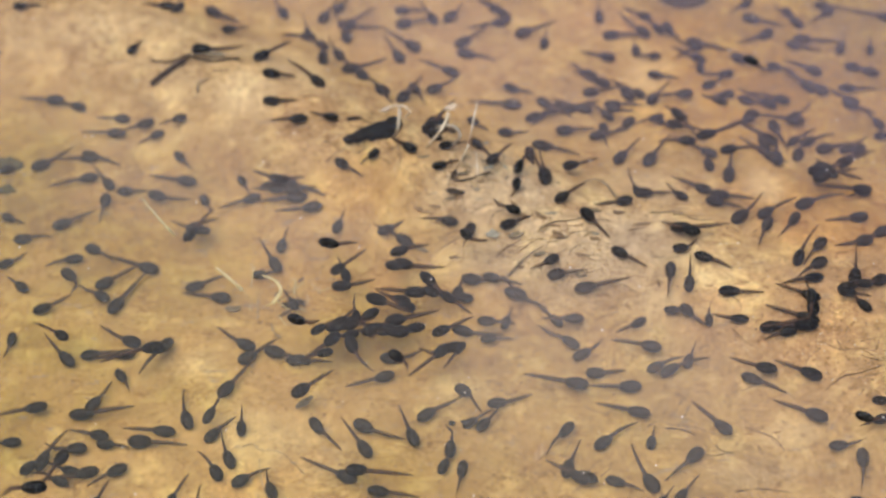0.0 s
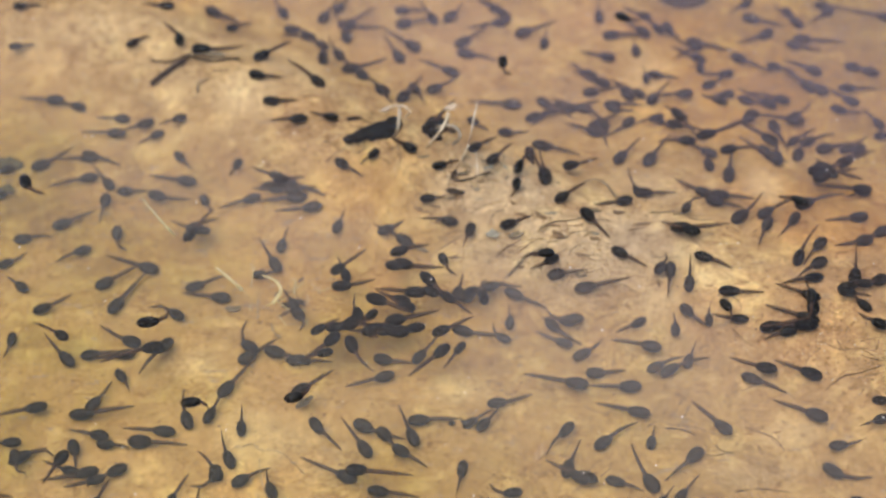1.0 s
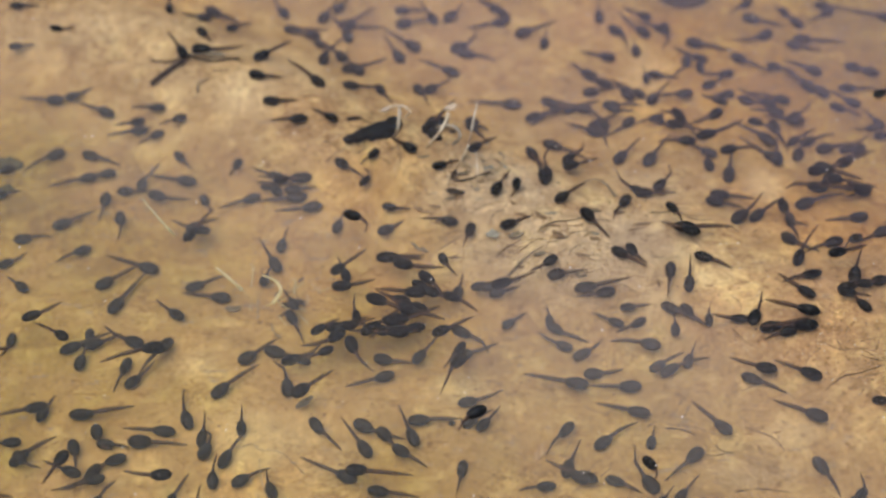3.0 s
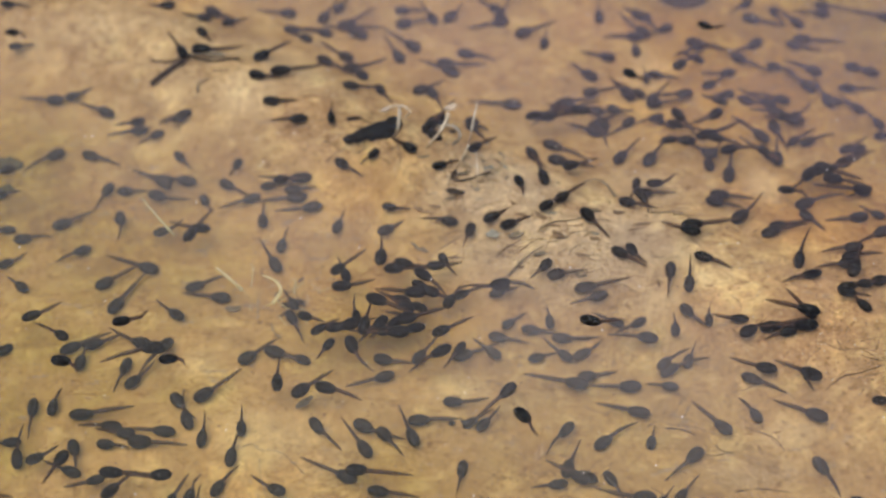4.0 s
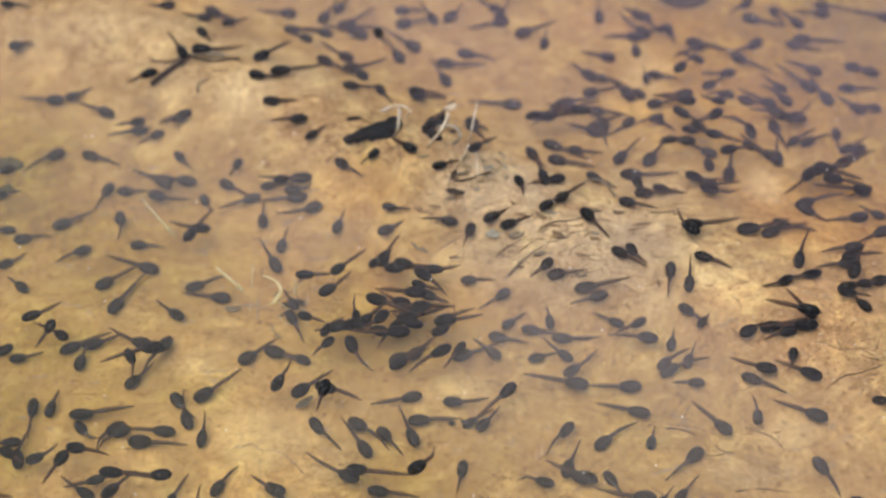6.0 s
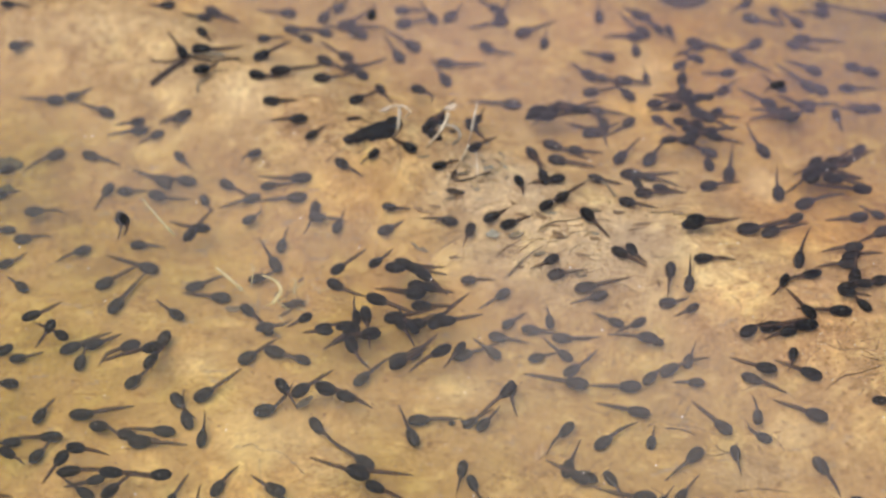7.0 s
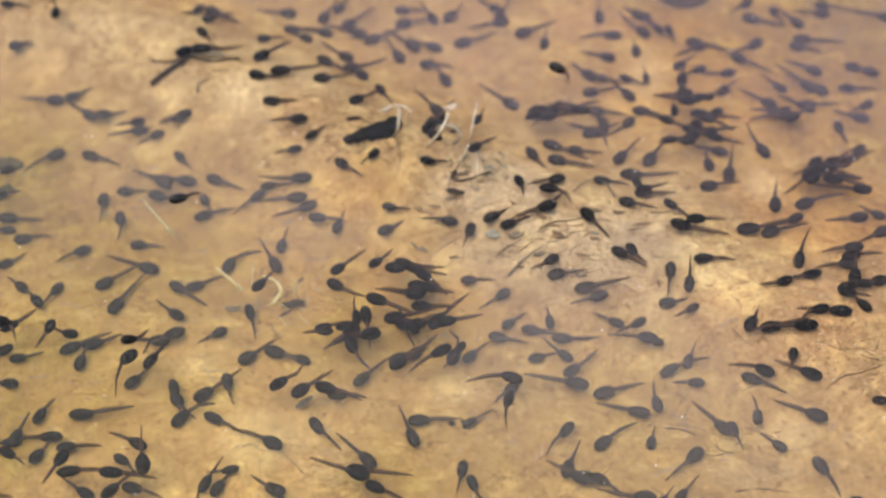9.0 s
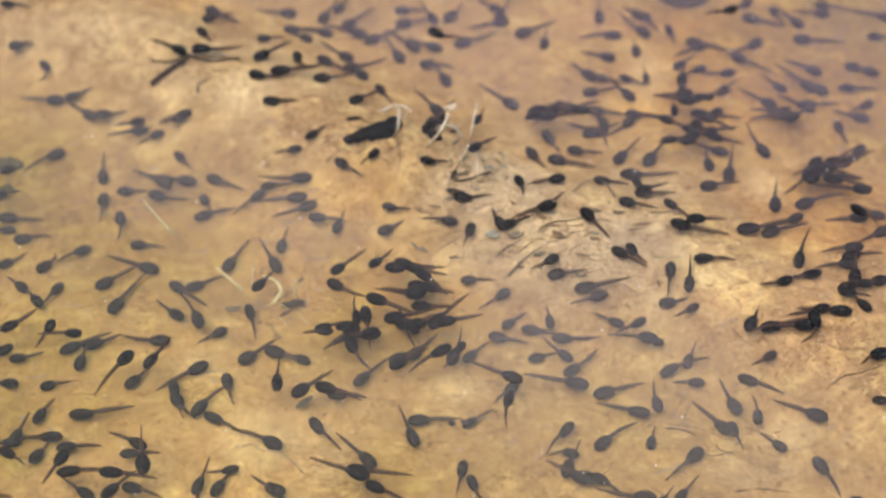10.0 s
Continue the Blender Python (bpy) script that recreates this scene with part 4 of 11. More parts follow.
tadpole(0.2335, -0.0984, 165, 0.75, 0.55, 2, lift=0.0031)
tadpole(0.0147, -0.0963, -143, 0.81, 0.68, 2, lift=0.0033)
tadpole(-0.1967, -0.0924, -169, 1.04, 1.41, 2, lift=0.0037)
tadpole(0.1064, -0.0919, -16, 0.98, 1.12, 2, lift=0.0038)
tadpole(-0.0774, -0.0835, -141, 0.96, 1.06, 2, lift=0.0150)
tadpole(0.0737, -0.0727, -14, 1.04, 1.49, 2, lift=0.0061)
tadpole(0.1255, -0.0650, -155, 0.96, 1.08, 3, lift=0.0033)
tadpole(0.1997, -0.0509, 2, 1.04, 1.23, 2, lift=0.0037)
tadpole(-0.1099, -0.0509, -139, 0.94, 1.03, 2, lift=0.0037)
tadpole(0.1809, -0.0504, -177, 0.94, 1.01, 2, lift=0.0033)
tadpole(-0.0947, -0.0474, 158, 0.98, 0.87, 2, lift=0.0036)
tadpole(0.0093, -0.0536, 58, 0.79, 0.77, 2, lift=0.0181)
tadpole(-0.0509, -0.0518, 113, 0.95, 1.05, 1, lift=0.0160)
tadpole(-0.0557, -0.0371, -153, 0.80, 0.64, 2, lift=0.0190)
tadpole(0.2351, -0.0348, -56, 0.82, 0.70, 2, lift=0.0034)
tadpole(0.1104, -0.0340, 24, 0.80, 0.64, 2, lift=0.0031)
tadpole(-0.0489, -0.0306, -76, 0.87, 0.84, 3, lift=0.0175)
tadpole(0.2272, -0.0259, 169, 0.77, 0.57, 2, lift=0.0063)
tadpole(0.2284, -0.0199, -160, 0.99, 1.15, 2, lift=0.0035)
tadpole(0.2386, -0.0174, 10, 0.78, 0.60, 2, lift=0.0067)
tadpole(0.1402, -0.0128, -97, 0.89, 0.88, 2, lift=0.0032)
tadpole(0.0817, -0.0117, -176, 1.03, 1.26, 2, lift=0.0035)
tadpole(-0.1893, -0.0116, -119, 1.04, 1.50, 2, lift=0.0032)
tadpole(0.2491, -0.0112, -151, 0.89, 0.88, 2, lift=0.0033)
tadpole(-0.0378, -0.0173, 153, 1.00, 1.19, 2, lift=0.0151)
tadpole(-0.0162, -0.0114, -7, 1.04, 1.11, 2, lift=0.0144)
tadpole(0.1306, -0.0024, 80, 0.89, 0.88, 2, lift=0.0037)
tadpole(0.0654, -0.0013, 178, 0.87, 0.84, 2, lift=0.0037)
tadpole(-0.1451, 0.0035, -152, 0.89, 0.87, 2, lift=0.0031)

# the farthest of them
far_tadpole(-0.1984, 0.0063, -143, 0.97, 1.10, 2, lift=0.0035)
far_tadpole(-0.2467, 0.0033, -39, 0.81, 0.55, 2, lift=0.0035)
far_tadpole(0.1021, 0.0088, 142, 0.88, 0.87, 2, lift=0.0037)
far_tadpole(-0.0228, 0.0093, 164, 0.99, 1.15, 1, lift=0.0145)
far_tadpole(-0.1744, 0.0186, -21, 1.04, 1.38, 2, lift=0.0031)
far_tadpole(-0.0608, 0.0054, -136, 0.84, 1.07, 2, lift=0.0180)
far_tadpole(-0.0994, 0.0208, -62, 1.00, 1.19, 2, lift=0.0034)
far_tadpole(-0.2593, 0.0222, -151, 0.79, 0.61, 1, lift=0.0031)
far_tadpole(0.0385, 0.0321, -155, 0.87, 0.82, 2, lift=0.0032)
far_tadpole(0.0160, 0.0332, 73, 0.84, 0.73, 2, lift=0.0037)
far_tadpole(-0.0967, 0.0358, -101, 0.84, 0.76, 2, lift=0.0035)
far_tadpole(0.0850, 0.0363, 121, 0.97, 1.09, 2, lift=0.0037)
far_tadpole(0.2605, 0.0368, 32, 0.93, 0.99, 2, lift=0.0033)
far_tadpole(0.0037, 0.0406, -15, 0.86, 0.79, 1, lift=0.0035)
far_tadpole(-0.0341, 0.0421, -150, 0.90, 0.91, 2, lift=0.0037)
far_tadpole(-0.2529, 0.0429, -165, 0.86, 0.81, 3, lift=0.0034)
far_tadpole(-0.0636, 0.0489, -106, 0.85, 0.78, 2, lift=0.0034)
far_tadpole(0.2497, 0.0508, 10, 0.97, 1.09, 2, lift=0.0034)
far_tadpole(0.2189, 0.0616, -154, 1.04, 1.30, 3, lift=0.0032)
far_tadpole(0.1212, 0.0640, 180, 0.90, 0.91, 2, lift=0.0032)
far_tadpole(-0.0895, 0.0718, 9, 1.01, 1.21, 2, lift=0.0036)
far_tadpole(-0.1467, 0.0757, 118, 0.79, 0.62, 2, lift=0.0031)
far_tadpole(-0.1756, 0.0763, 162, 0.96, 1.02, 1, lift=0.0068)
far_tadpole(-0.1964, 0.0834, -179, 0.84, 0.73, 2, lift=0.0032)
far_tadpole(-0.0619, 0.0885, 138, 0.87, 0.84, 2, lift=0.0032)
far_tadpole(0.1763, 0.0886, -102, 1.04, 1.50, 2, lift=0.0035)
far_tadpole(-0.0425, 0.0911, 51, 0.74, 0.55, 2, lift=0.0037)
far_tadpole(-0.1594, 0.0914, -11, 1.00, 1.19, 2, lift=0.0033)
far_tadpole(0.2297, 0.0857, -164, 1.04, 1.29, 1, lift=0.0125)
far_tadpole(0.1655, 0.0994, -83, 0.87, 0.82, 3, lift=0.0034)
far_tadpole(0.2343, 0.0881, 153, 1.00, 1.18, 2, lift=0.0133)
far_tadpole(0.1289, 0.1034, -124, 1.04, 1.36, 2, lift=0.0035)
far_tadpole(-0.2736, 0.1039, 22, 0.82, 0.70, 2, lift=0.0033)
far_tadpole(0.2477, 0.0942, -153, 0.97, 1.09, 2, lift=0.0145)
far_tadpole(0.1108, 0.1055, -128, 0.98, 1.11, 2, lift=0.0034)
far_tadpole(-0.1656, 0.1110, 127, 0.81, 0.66, 2, lift=0.0034)
far_tadpole(-0.0085, 0.1188, -122, 1.04, 1.50, 2, lift=0.0037)
far_tadpole(0.2634, 0.1197, 40, 0.95, 1.05, 2, lift=0.0032)
far_tadpole(0.1518, 0.1114, -5, 0.88, 0.85, 1, lift=0.0151)
far_tadpole(-0.1823, 0.1311, 40, 0.80, 0.64, 2, lift=0.0037)
far_tadpole(-0.1677, 0.1373, 28, 0.79, 0.60, 2, lift=0.0062)
far_tadpole(0.1028, 0.1384, 89, 0.90, 0.91, 1, lift=0.0037)
far_tadpole(-0.1083, 0.1400, 179, 0.86, 0.80, 2, lift=0.0034)
far_tadpole(0.1194, 0.1464, 50, 0.90, 0.91, 3, lift=0.0033)
far_tadpole(0.2253, 0.1453, -143, 0.91, 0.93, 1, lift=0.0093)
far_tadpole(0.0832, 0.1622, -158, 0.93, 0.99, 2, lift=0.0032)
far_tadpole(0.0741, 0.1634, 47, 1.03, 1.26, 2, lift=0.0033)
far_tadpole(-0.2531, 0.1657, -3, 0.99, 1.16, 2, lift=0.0036)
far_tadpole(0.2126, 0.1661, -39, 0.99, 1.15, 2, lift=0.0037)
far_tadpole(-0.0407, 0.1670, 120, 0.85, 0.79, 2, lift=0.0037)
far_tadpole(0.1579, 0.1720, 8, 0.93, 1.00, 2, lift=0.0066)
far_tadpole(0.2412, 0.1828, -50, 1.04, 1.50, 2, lift=0.0038)
far_tadpole(0.2675, 0.1832, 177, 0.93, 1.00, 2, lift=0.0032)
far_tadpole(-0.0607, 0.1938, -165, 1.02, 1.29, 1, lift=0.0032)
far_tadpole(-0.1569, 0.1873, -184, 1.04, 1.31, 1, lift=0.0035)
far_tadpole(-0.1183, 0.1874, -142, 0.99, 1.14, 2, lift=0.0037)
far_tadpole(0.0976, 0.1971, -41, 1.03, 0.83, 3, lift=0.0032)
far_tadpole(0.2856, 0.2008, -24, 0.96, 0.90, 2, lift=0.0034)
far_tadpole(0.2478, 0.2007, -35, 0.95, 1.04, 1, lift=0.0036)
far_tadpole(0.2751, 0.2052, 160, 0.90, 0.91, 2, lift=0.0036)
far_tadpole(-0.0301, 0.2158, -64, 1.01, 1.22, 2, lift=0.0036)
far_tadpole(0.1111, 0.2172, -16, 0.91, 0.93, 2, lift=0.0034)
far_tadpole(0.1311, 0.2232, -86, 0.85, 0.55, 2, lift=0.0032)
far_tadpole(-0.0207, 0.2277, -41, 1.04, 1.30, 2, lift=0.0037)
far_tadpole(0.1717, 0.2309, 160, 1.04, 1.27, 2, lift=0.0034)
far_tadpole(0.0689, 0.2313, -99, 0.87, 0.82, 2, lift=0.0037)
far_tadpole(0.2453, 0.2341, 172, 1.04, 1.50, 2, lift=0.0037)
far_tadpole(0.1371, 0.2425, -47, 0.98, 1.38, 3, lift=0.0031)
far_tadpole(0.0553, 0.2425, -154, 1.04, 1.26, 2, lift=0.0038)
far_tadpole(-0.0269, 0.2515, -169, 1.00, 1.17, 2, lift=0.0036)
far_tadpole(0.2443, 0.2528, -54, 0.96, 1.06, 2, lift=0.0036)
far_tadpole(0.0394, 0.2529, 19, 0.98, 1.12, 2, lift=0.0034)
far_tadpole(0.0049, 0.2588, -130, 1.04, 0.80, 1, lift=0.0031)
far_tadpole(-0.1576, 0.2525, 148, 1.04, 1.10, 2, lift=0.0031)
far_tadpole(-0.0074, 0.2579, -64, 0.94, 1.02, 2, lift=0.0036)
far_tadpole(-0.0826, 0.2581, -115, 0.98, 1.11, 2, lift=0.0036)
far_tadpole(-0.0650, 0.2491, -134, 1.04, 1.29, 2, lift=0.0038)
far_tadpole(0.2139, 0.2590, 157, 1.01, 1.20, 2, lift=0.0032)
far_tadpole(0.1081, 0.2592, -92, 0.91, 0.94, 2, lift=0.0033)
far_tadpole(0.3071, 0.2592, -16, 1.04, 1.50, 2, lift=0.0032)
far_tadpole(0.1396, 0.2604, -33, 0.87, 0.83, 2, lift=0.0033)
far_tadpole(-0.0283, 0.2674, 185, 0.86, 0.80, 3, lift=0.0032)
far_tadpole(-0.0725, 0.2683, -118, 0.90, 0.92, 2, lift=0.0034)
far_tadpole(0.0370, 0.2687, -38, 0.98, 1.11, 3, lift=0.0036)
far_tadpole(0.2649, 0.2719, 165, 0.88, 0.84, 2, lift=0.0034)
far_tadpole(0.2120, 0.2750, 40, 0.86, 0.80, 2, lift=0.0037)
tadpole(0.1991, 0.2125, 142, 0.96, 1.23, 2, lift=0.0036)
tadpole(-0.1073, 0.0835, 179, 0.85, 0.69, 2, lift=0.0036)
tadpole(0.2532, 0.0675, -2, 1.01, 1.50, 2, lift=0.0136)
tadpole(-0.2005, -0.1291, 67, 0.88, 0.84, 2, lift=0.0164)
tadpole(-0.0791, -0.0525, -20, 0.81, 0.55, 2, lift=0.0036)
tadpole(0.1364, -0.0594, -114, 0.78, 0.55, 2, lift=0.0036)
join_far()


def motions():
    swim(0.98, 1.12, (0.00, -0.1806, 0.2484, 59, 0.0033), (0.10, -0.1806, 0.2484, 59, 0.0033), (0.16, -0.1813, 0.2436, -20, 0.0033), (0.22, -0.1820, 0.2388, -99, 0.0080), (0.40, -0.1842, 0.2244, -99, -0.0050), (0.45, -0.1848, 0.2204, -142, -0.0050), (0.50, -0.1854, 0.2164, -186, -0.0050), (0.57, -0.1835, 0.2135, -121, -0.0050), (0.65, -0.1816, 0.2106, -56, -0.0050), (0.88, -0.1758, 0.2019, -56, 0.0080), (1.00, -0.1726, 0.1971, -78, 0.0035), (1.40, -0.1694, 0.1844, -65, 0.0037), (8.35, -0.1694, 0.1844, -65, 0.0037), (8.60, -0.1694, 0.1844, -65, 0.0037), (8.80, -0.1687, 0.1845, -108, 0.0037), (9.00, -0.1680, 0.1847, -151, 0.0037), (9.25, -0.1672, 0.1837, -91, 0.0037), (9.50, -0.1718, 0.1869, -33, 0.0032), (10.00, -0.1718, 0.1869, -33, 0.0032))
    swim(0.76, 0.55, (0.00, -0.2033, 0.1921, -123, 0.0031), (0.45, -0.2033, 0.1921, -123, 0.0031), (0.70, -0.2033, 0.1921, -123, 0.0031), (1.00, -0.2033, 0.1966, -137, 0.0034), (1.50, -0.2029, 0.1920, -130, 0.0036), (1.75, -0.2028, 0.1932, -179, 0.0036), (2.00, -0.2027, 0.1944, -228, 0.0033), (2.15, -0.2107, 0.1969, -197, 0.0080), (2.38, -0.2227, 0.2006, -197, -0.0050), (2.50, -0.2294, 0.2027, -189, -0.0050), (2.65, -0.2368, 0.2039, -189, -0.0050), (2.88, -0.2480, 0.2058, -189, -0.0050), (3.00, -0.2542, 0.2068, -191, -0.0050), (3.30, -0.2626, 0.2056, -172, -0.0050), (3.75, -0.2753, 0.2037, -172, -0.0050), (4.00, -0.2824, 0.2027, -186, -0.0050), (4.50, -0.2860, 0.2149, -162, 0.0036), (10.00, -0.2860, 0.2149, -162, 0.0036))
    swim(0.79, 0.60, (0.00, -0.1438, 0.2247, -173, 0.0035), (0.50, -0.1418, 0.2295, -157, 0.0033), (3.53, -0.1418, 0.2295, -157, 0.0033), (3.80, -0.1455, 0.2388, -160, 0.0034), (6.42, -0.1455, 0.2388, -160, 0.0034), (6.48, -0.1417, 0.2359, -99, 0.0034), (6.53, -0.1378, 0.2330, -37, 0.0080), (6.71, -0.1262, 0.2243, -37, 0.0080), (6.75, -0.1230, 0.2219, -106, 0.0080), (6.80, -0.1198, 0.2195, -176, 0.0033), (10.00, -0.1198, 0.2195, -176, 0.0033))
    swim(0.87, 0.84, (0.00, -0.2370, 0.1597, -16, 0.0032), (1.65, -0.2370, 0.1597, -16, 0.0032), (1.82, -0.2332, 0.1686, -70, 0.0032), (2.00, -0.2294, 0.1775, -124, 0.0035), (2.50, -0.2418, 0.1680, -148, 0.0036), (10.00, -0.2418, 0.1680, -148, 0.0036))
    swim(0.84, 0.76, (0.00, -0.2067, 0.1465, -2, 0.0033), (1.93, -0.2067, 0.1465, -2, 0.0033), (2.04, -0.1998, 0.1474, 8, 0.0080), (2.21, -0.1893, 0.1488, 8, 0.0080), (2.30, -0.1835, 0.1496, -1, 0.0033), (3.46, -0.1835, 0.1496, -1, 0.0033), (3.80, -0.1653, 0.1409, 25, 0.0034), (10.00, -0.1653, 0.1409, 25, 0.0034))
    swim(0.96, 1.08, (0.00, -0.2091, 0.1346, -1, 0.0038), (1.67, -0.2091, 0.1346, -1, 0.0038), (2.00, -0.2178, 0.1524, -25, 0.0038), (8.00, -0.2178, 0.1524, -25, 0.0038), (8.30, -0.2284, 0.1512, -38, 0.0038), (10.00, -0.2284, 0.1512, -38, 0.0038))
    swim(0.93, 0.98, (0.00, -0.1905, 0.1398, 25, 0.0036), (2.03, -0.1905, 0.1398, 25, 0.0036), (2.30, -0.1943, 0.1352, 10, 0.0037), (10.00, -0.1943, 0.1352, 10, 0.0037))
    swim(0.95, 1.05, (0.00, -0.2229, 0.1160, 161, 0.0035), (9.06, -0.2229, 0.1160, 161, 0.0035), (9.23, -0.2176, 0.1063, 221, 0.0035), (9.40, -0.2123, 0.0966, 281, 0.0034), (10.00, -0.2123, 0.0966, 281, 0.0034))
    swim(1.00, 1.18, (0.00, -0.2530, 0.1080, -148, 0.0033), (1.69, -0.2530, 0.1080, -148, 0.0033), (1.79, -0.2504, 0.1108, -208, 0.0033), (1.90, -0.2478, 0.1135, -268, 0.0034), (2.00, -0.2451, 0.1163, -328, 0.0034), (10.00, -0.2451, 0.1163, -328, 0.0034))
    swim(0.87, 0.82, (0.00, -0.1101, 0.1650, 169, 0.0033), (0.50, -0.1189, 0.1628, 162, 0.0033), (10.00, -0.1189, 0.1628, 162, 0.0033))
    swim(1.04, 1.50, (0.00, -0.0805, 0.1614, -51, 0.0032), (3.43, -0.0805, 0.1614, -51, 0.0032), (3.49, -0.0840, 0.1626, -125, 0.0032), (3.54, -0.0876, 0.1638, -198, 0.0080), (3.71, -0.0984, 0.1674, -198, 0.0080), (3.80, -0.1044, 0.1694, -174, 0.0035), (10.00, -0.1044, 0.1694, -174, 0.0035))
    swim(0.87, 0.81, (0.00, -0.0903, 0.1232, 4, 0.0032), (8.95, -0.0903, 0.1232, 4, 0.0032), (9.20, -0.0903, 0.1232, 4, 0.0032), (9.50, -0.0932, 0.1280, 67, -0.0050), (9.65, -0.0934, 0.1425, 91, -0.0050), (9.88, -0.0938, 0.1644, 91, -0.0050), (10.00, -0.0940, 0.1766, 101, -0.0050))
    swim(0.80, 0.64, (0.00, -0.0699, 0.1212, -9, 0.0034), (2.75, -0.0699, 0.1212, -9, 0.0034), (3.55, -0.0696, 0.1205, -83, 0.0034), (4.07, -0.0696, 0.1205, -83, 0.0034), (4.40, -0.0815, 0.1102, -137, 0.0034), (10.00, -0.0815, 0.1102, -137, 0.0034))
    swim(1.00, 1.17, (0.00, -0.0921, 0.2358, -80, 0.0033), (0.70, -0.0921, 0.2358, -80, 0.0033), (0.85, -0.0977, 0.2388, -132, 0.0033), (1.00, -0.1032, 0.2417, -185, 0.0035), (10.00, -0.1032, 0.2417, -185, 0.0035))
    swim(1.04, 1.50, (0.00, -0.0665, 0.2488, 166, 0.0031), (8.05, -0.0665, 0.2488, 166, 0.0031), (8.10, -0.0637, 0.2464, 243, 0.0031), (8.16, -0.0609, 0.2441, 320, 0.0080), (8.31, -0.0525, 0.2371, 320, 0.0080), (8.36, -0.0501, 0.2351, 263, 0.0080), (8.40, -0.0478, 0.2332, 206, 0.0033), (10.00, -0.0478, 0.2332, 206, 0.0033))
    swim(0.89, 0.89, (0.00, -0.0056, 0.1779, -150, 0.0036), (2.75, -0.0056, 0.1779, -150, 0.0036), (3.55, -0.0144, 0.1745, -157, 0.0036), (5.13, -0.0144, 0.1745, -157, 0.0036), (5.40, -0.0162, 0.1660, -196, 0.0037), (6.26, -0.0162, 0.1660, -196, 0.0037), (6.42, -0.0347, 0.1667, -182, 0.0080), (6.67, -0.0626, 0.1678, -182, 0.0080), (6.80, -0.0781, 0.1684, -180, 0.0035), (10.00, -0.0781, 0.1684, -180, 0.0035))
    swim(1.01, 1.20, (0.00, -0.0253, 0.1627, -126, 0.0034), (1.80, -0.0253, 0.1627, -126, 0.0034), (1.88, -0.0187, 0.1584, -80, 0.0034), (1.95, -0.0122, 0.1542, -33, 0.0080), (2.17, 0.0074, 0.1414, -33, 0.0080), (2.24, 0.0129, 0.1378, 41, 0.0080), (2.30, 0.0183, 0.1343, 115, 0.0035), (8.52, 0.0183, 0.1343, 115, 0.0035), (8.63, 0.0115, 0.1394, 143, 0.0080), (8.80, 0.0013, 0.1472, 143, 0.0080), (8.85, -0.0015, 0.1493, 222, 0.0080), (8.90, -0.0044, 0.1514, 301, 0.0032), (10.00, -0.0044, 0.1514, 301, 0.0032))
    swim(0.90, 0.90, (0.00, -0.0187, 0.1758, 122, 0.0032), (2.75, -0.0187, 0.1758, 122, 0.0032), (3.55, -0.0070, 0.1724, 121, 0.0032), (5.10, -0.0070, 0.1724, 121, 0.0032), (5.40, -0.0168, 0.1615, 174, 0.0096), (6.97, -0.0168, 0.1615, 174, 0.0096), (7.03, -0.0136, 0.1690, 120, 0.0096), (7.10, -0.0103, 0.1765, 66, 0.0080), (7.29, -0.0005, 0.1990, 66, 0.0080), (7.35, 0.0022, 0.2053, 6, 0.0080), (7.40, 0.0049, 0.2115, -54, 0.0036), (7.65, -0.0026, 0.2097, -118, 0.0036), (7.90, -0.0102, 0.2079, -183, 0.0038), (10.00, -0.0102, 0.2079, -183, 0.0038))
    swim(1.01, 1.21, (0.00, 0.0049, 0.2004, -28, 0.0037), (4.60, 0.0049, 0.2004, -28, 0.0037), (4.90, 0.0014, 0.1904, -65, 0.0035), (10.00, 0.0014, 0.1904, -65, 0.0035))
    swim(0.75, 0.55, (0.00, -0.0020, 0.0763, -162, 0.0034), (7.11, -0.0020, 0.0763, -162, 0.0034), (7.40, -0.0092, 0.0804, -187, 0.0034), (10.00, -0.0092, 0.0804, -187, 0.0034))
    swim(0.88, 0.61, (0.00, -0.0204, 0.0932, -35, 0.0033), (7.11, -0.0204, 0.0932, -35, 0.0033), (7.26, -0.0235, 0.0958, -98, 0.0033), (7.40, -0.0267, 0.0983, -161, 0.0032), (7.70, -0.0460, 0.0889, -174, -0.0050), (8.00, -0.0706, 0.0844, -209, -0.0050), (8.15, -0.0843, 0.0785, -157, -0.0050), (8.38, -0.1048, 0.0698, -157, -0.0050), (8.50, -0.1162, 0.0650, -191, -0.0050), (8.65, -0.1283, 0.0594, -155, -0.0050), (8.88, -0.1464, 0.0512, -155, -0.0050), (9.00, -0.1564, 0.0466, -164, -0.0050), (9.15, -0.1678, 0.0383, -144, -0.0050), (9.38, -0.1848, 0.0258, -144, -0.0050), (9.50, -0.1942, 0.0189, -174, -0.0050), (9.65, -0.2068, 0.0191, -181, -0.0050), (9.88, -0.2256, 0.0193, -181, 0.0080), (10.00, -0.2361, 0.0195, -138, 0.0032))
    swim(0.94, 1.00, (0.00, 0.0157, 0.2190, 166, 0.0032), (6.68, 0.0157, 0.2190, 166, 0.0032), (7.00, 0.0299, 0.2252, 133, 0.0034), (7.25, 0.0238, 0.2237, 175, 0.0034), (7.50, 0.0176, 0.2221, 218, 0.0031), (7.65, 0.0104, 0.2235, 169, 0.0080), (7.88, -0.0005, 0.2256, 169, 0.0080), (7.92, -0.0025, 0.2260, 225, 0.0080), (7.96, -0.0045, 0.2264, 282, 0.0032), (8.00, -0.0065, 0.2268, 338, 0.0032), (10.00, -0.0065, 0.2268, 338, 0.0032))
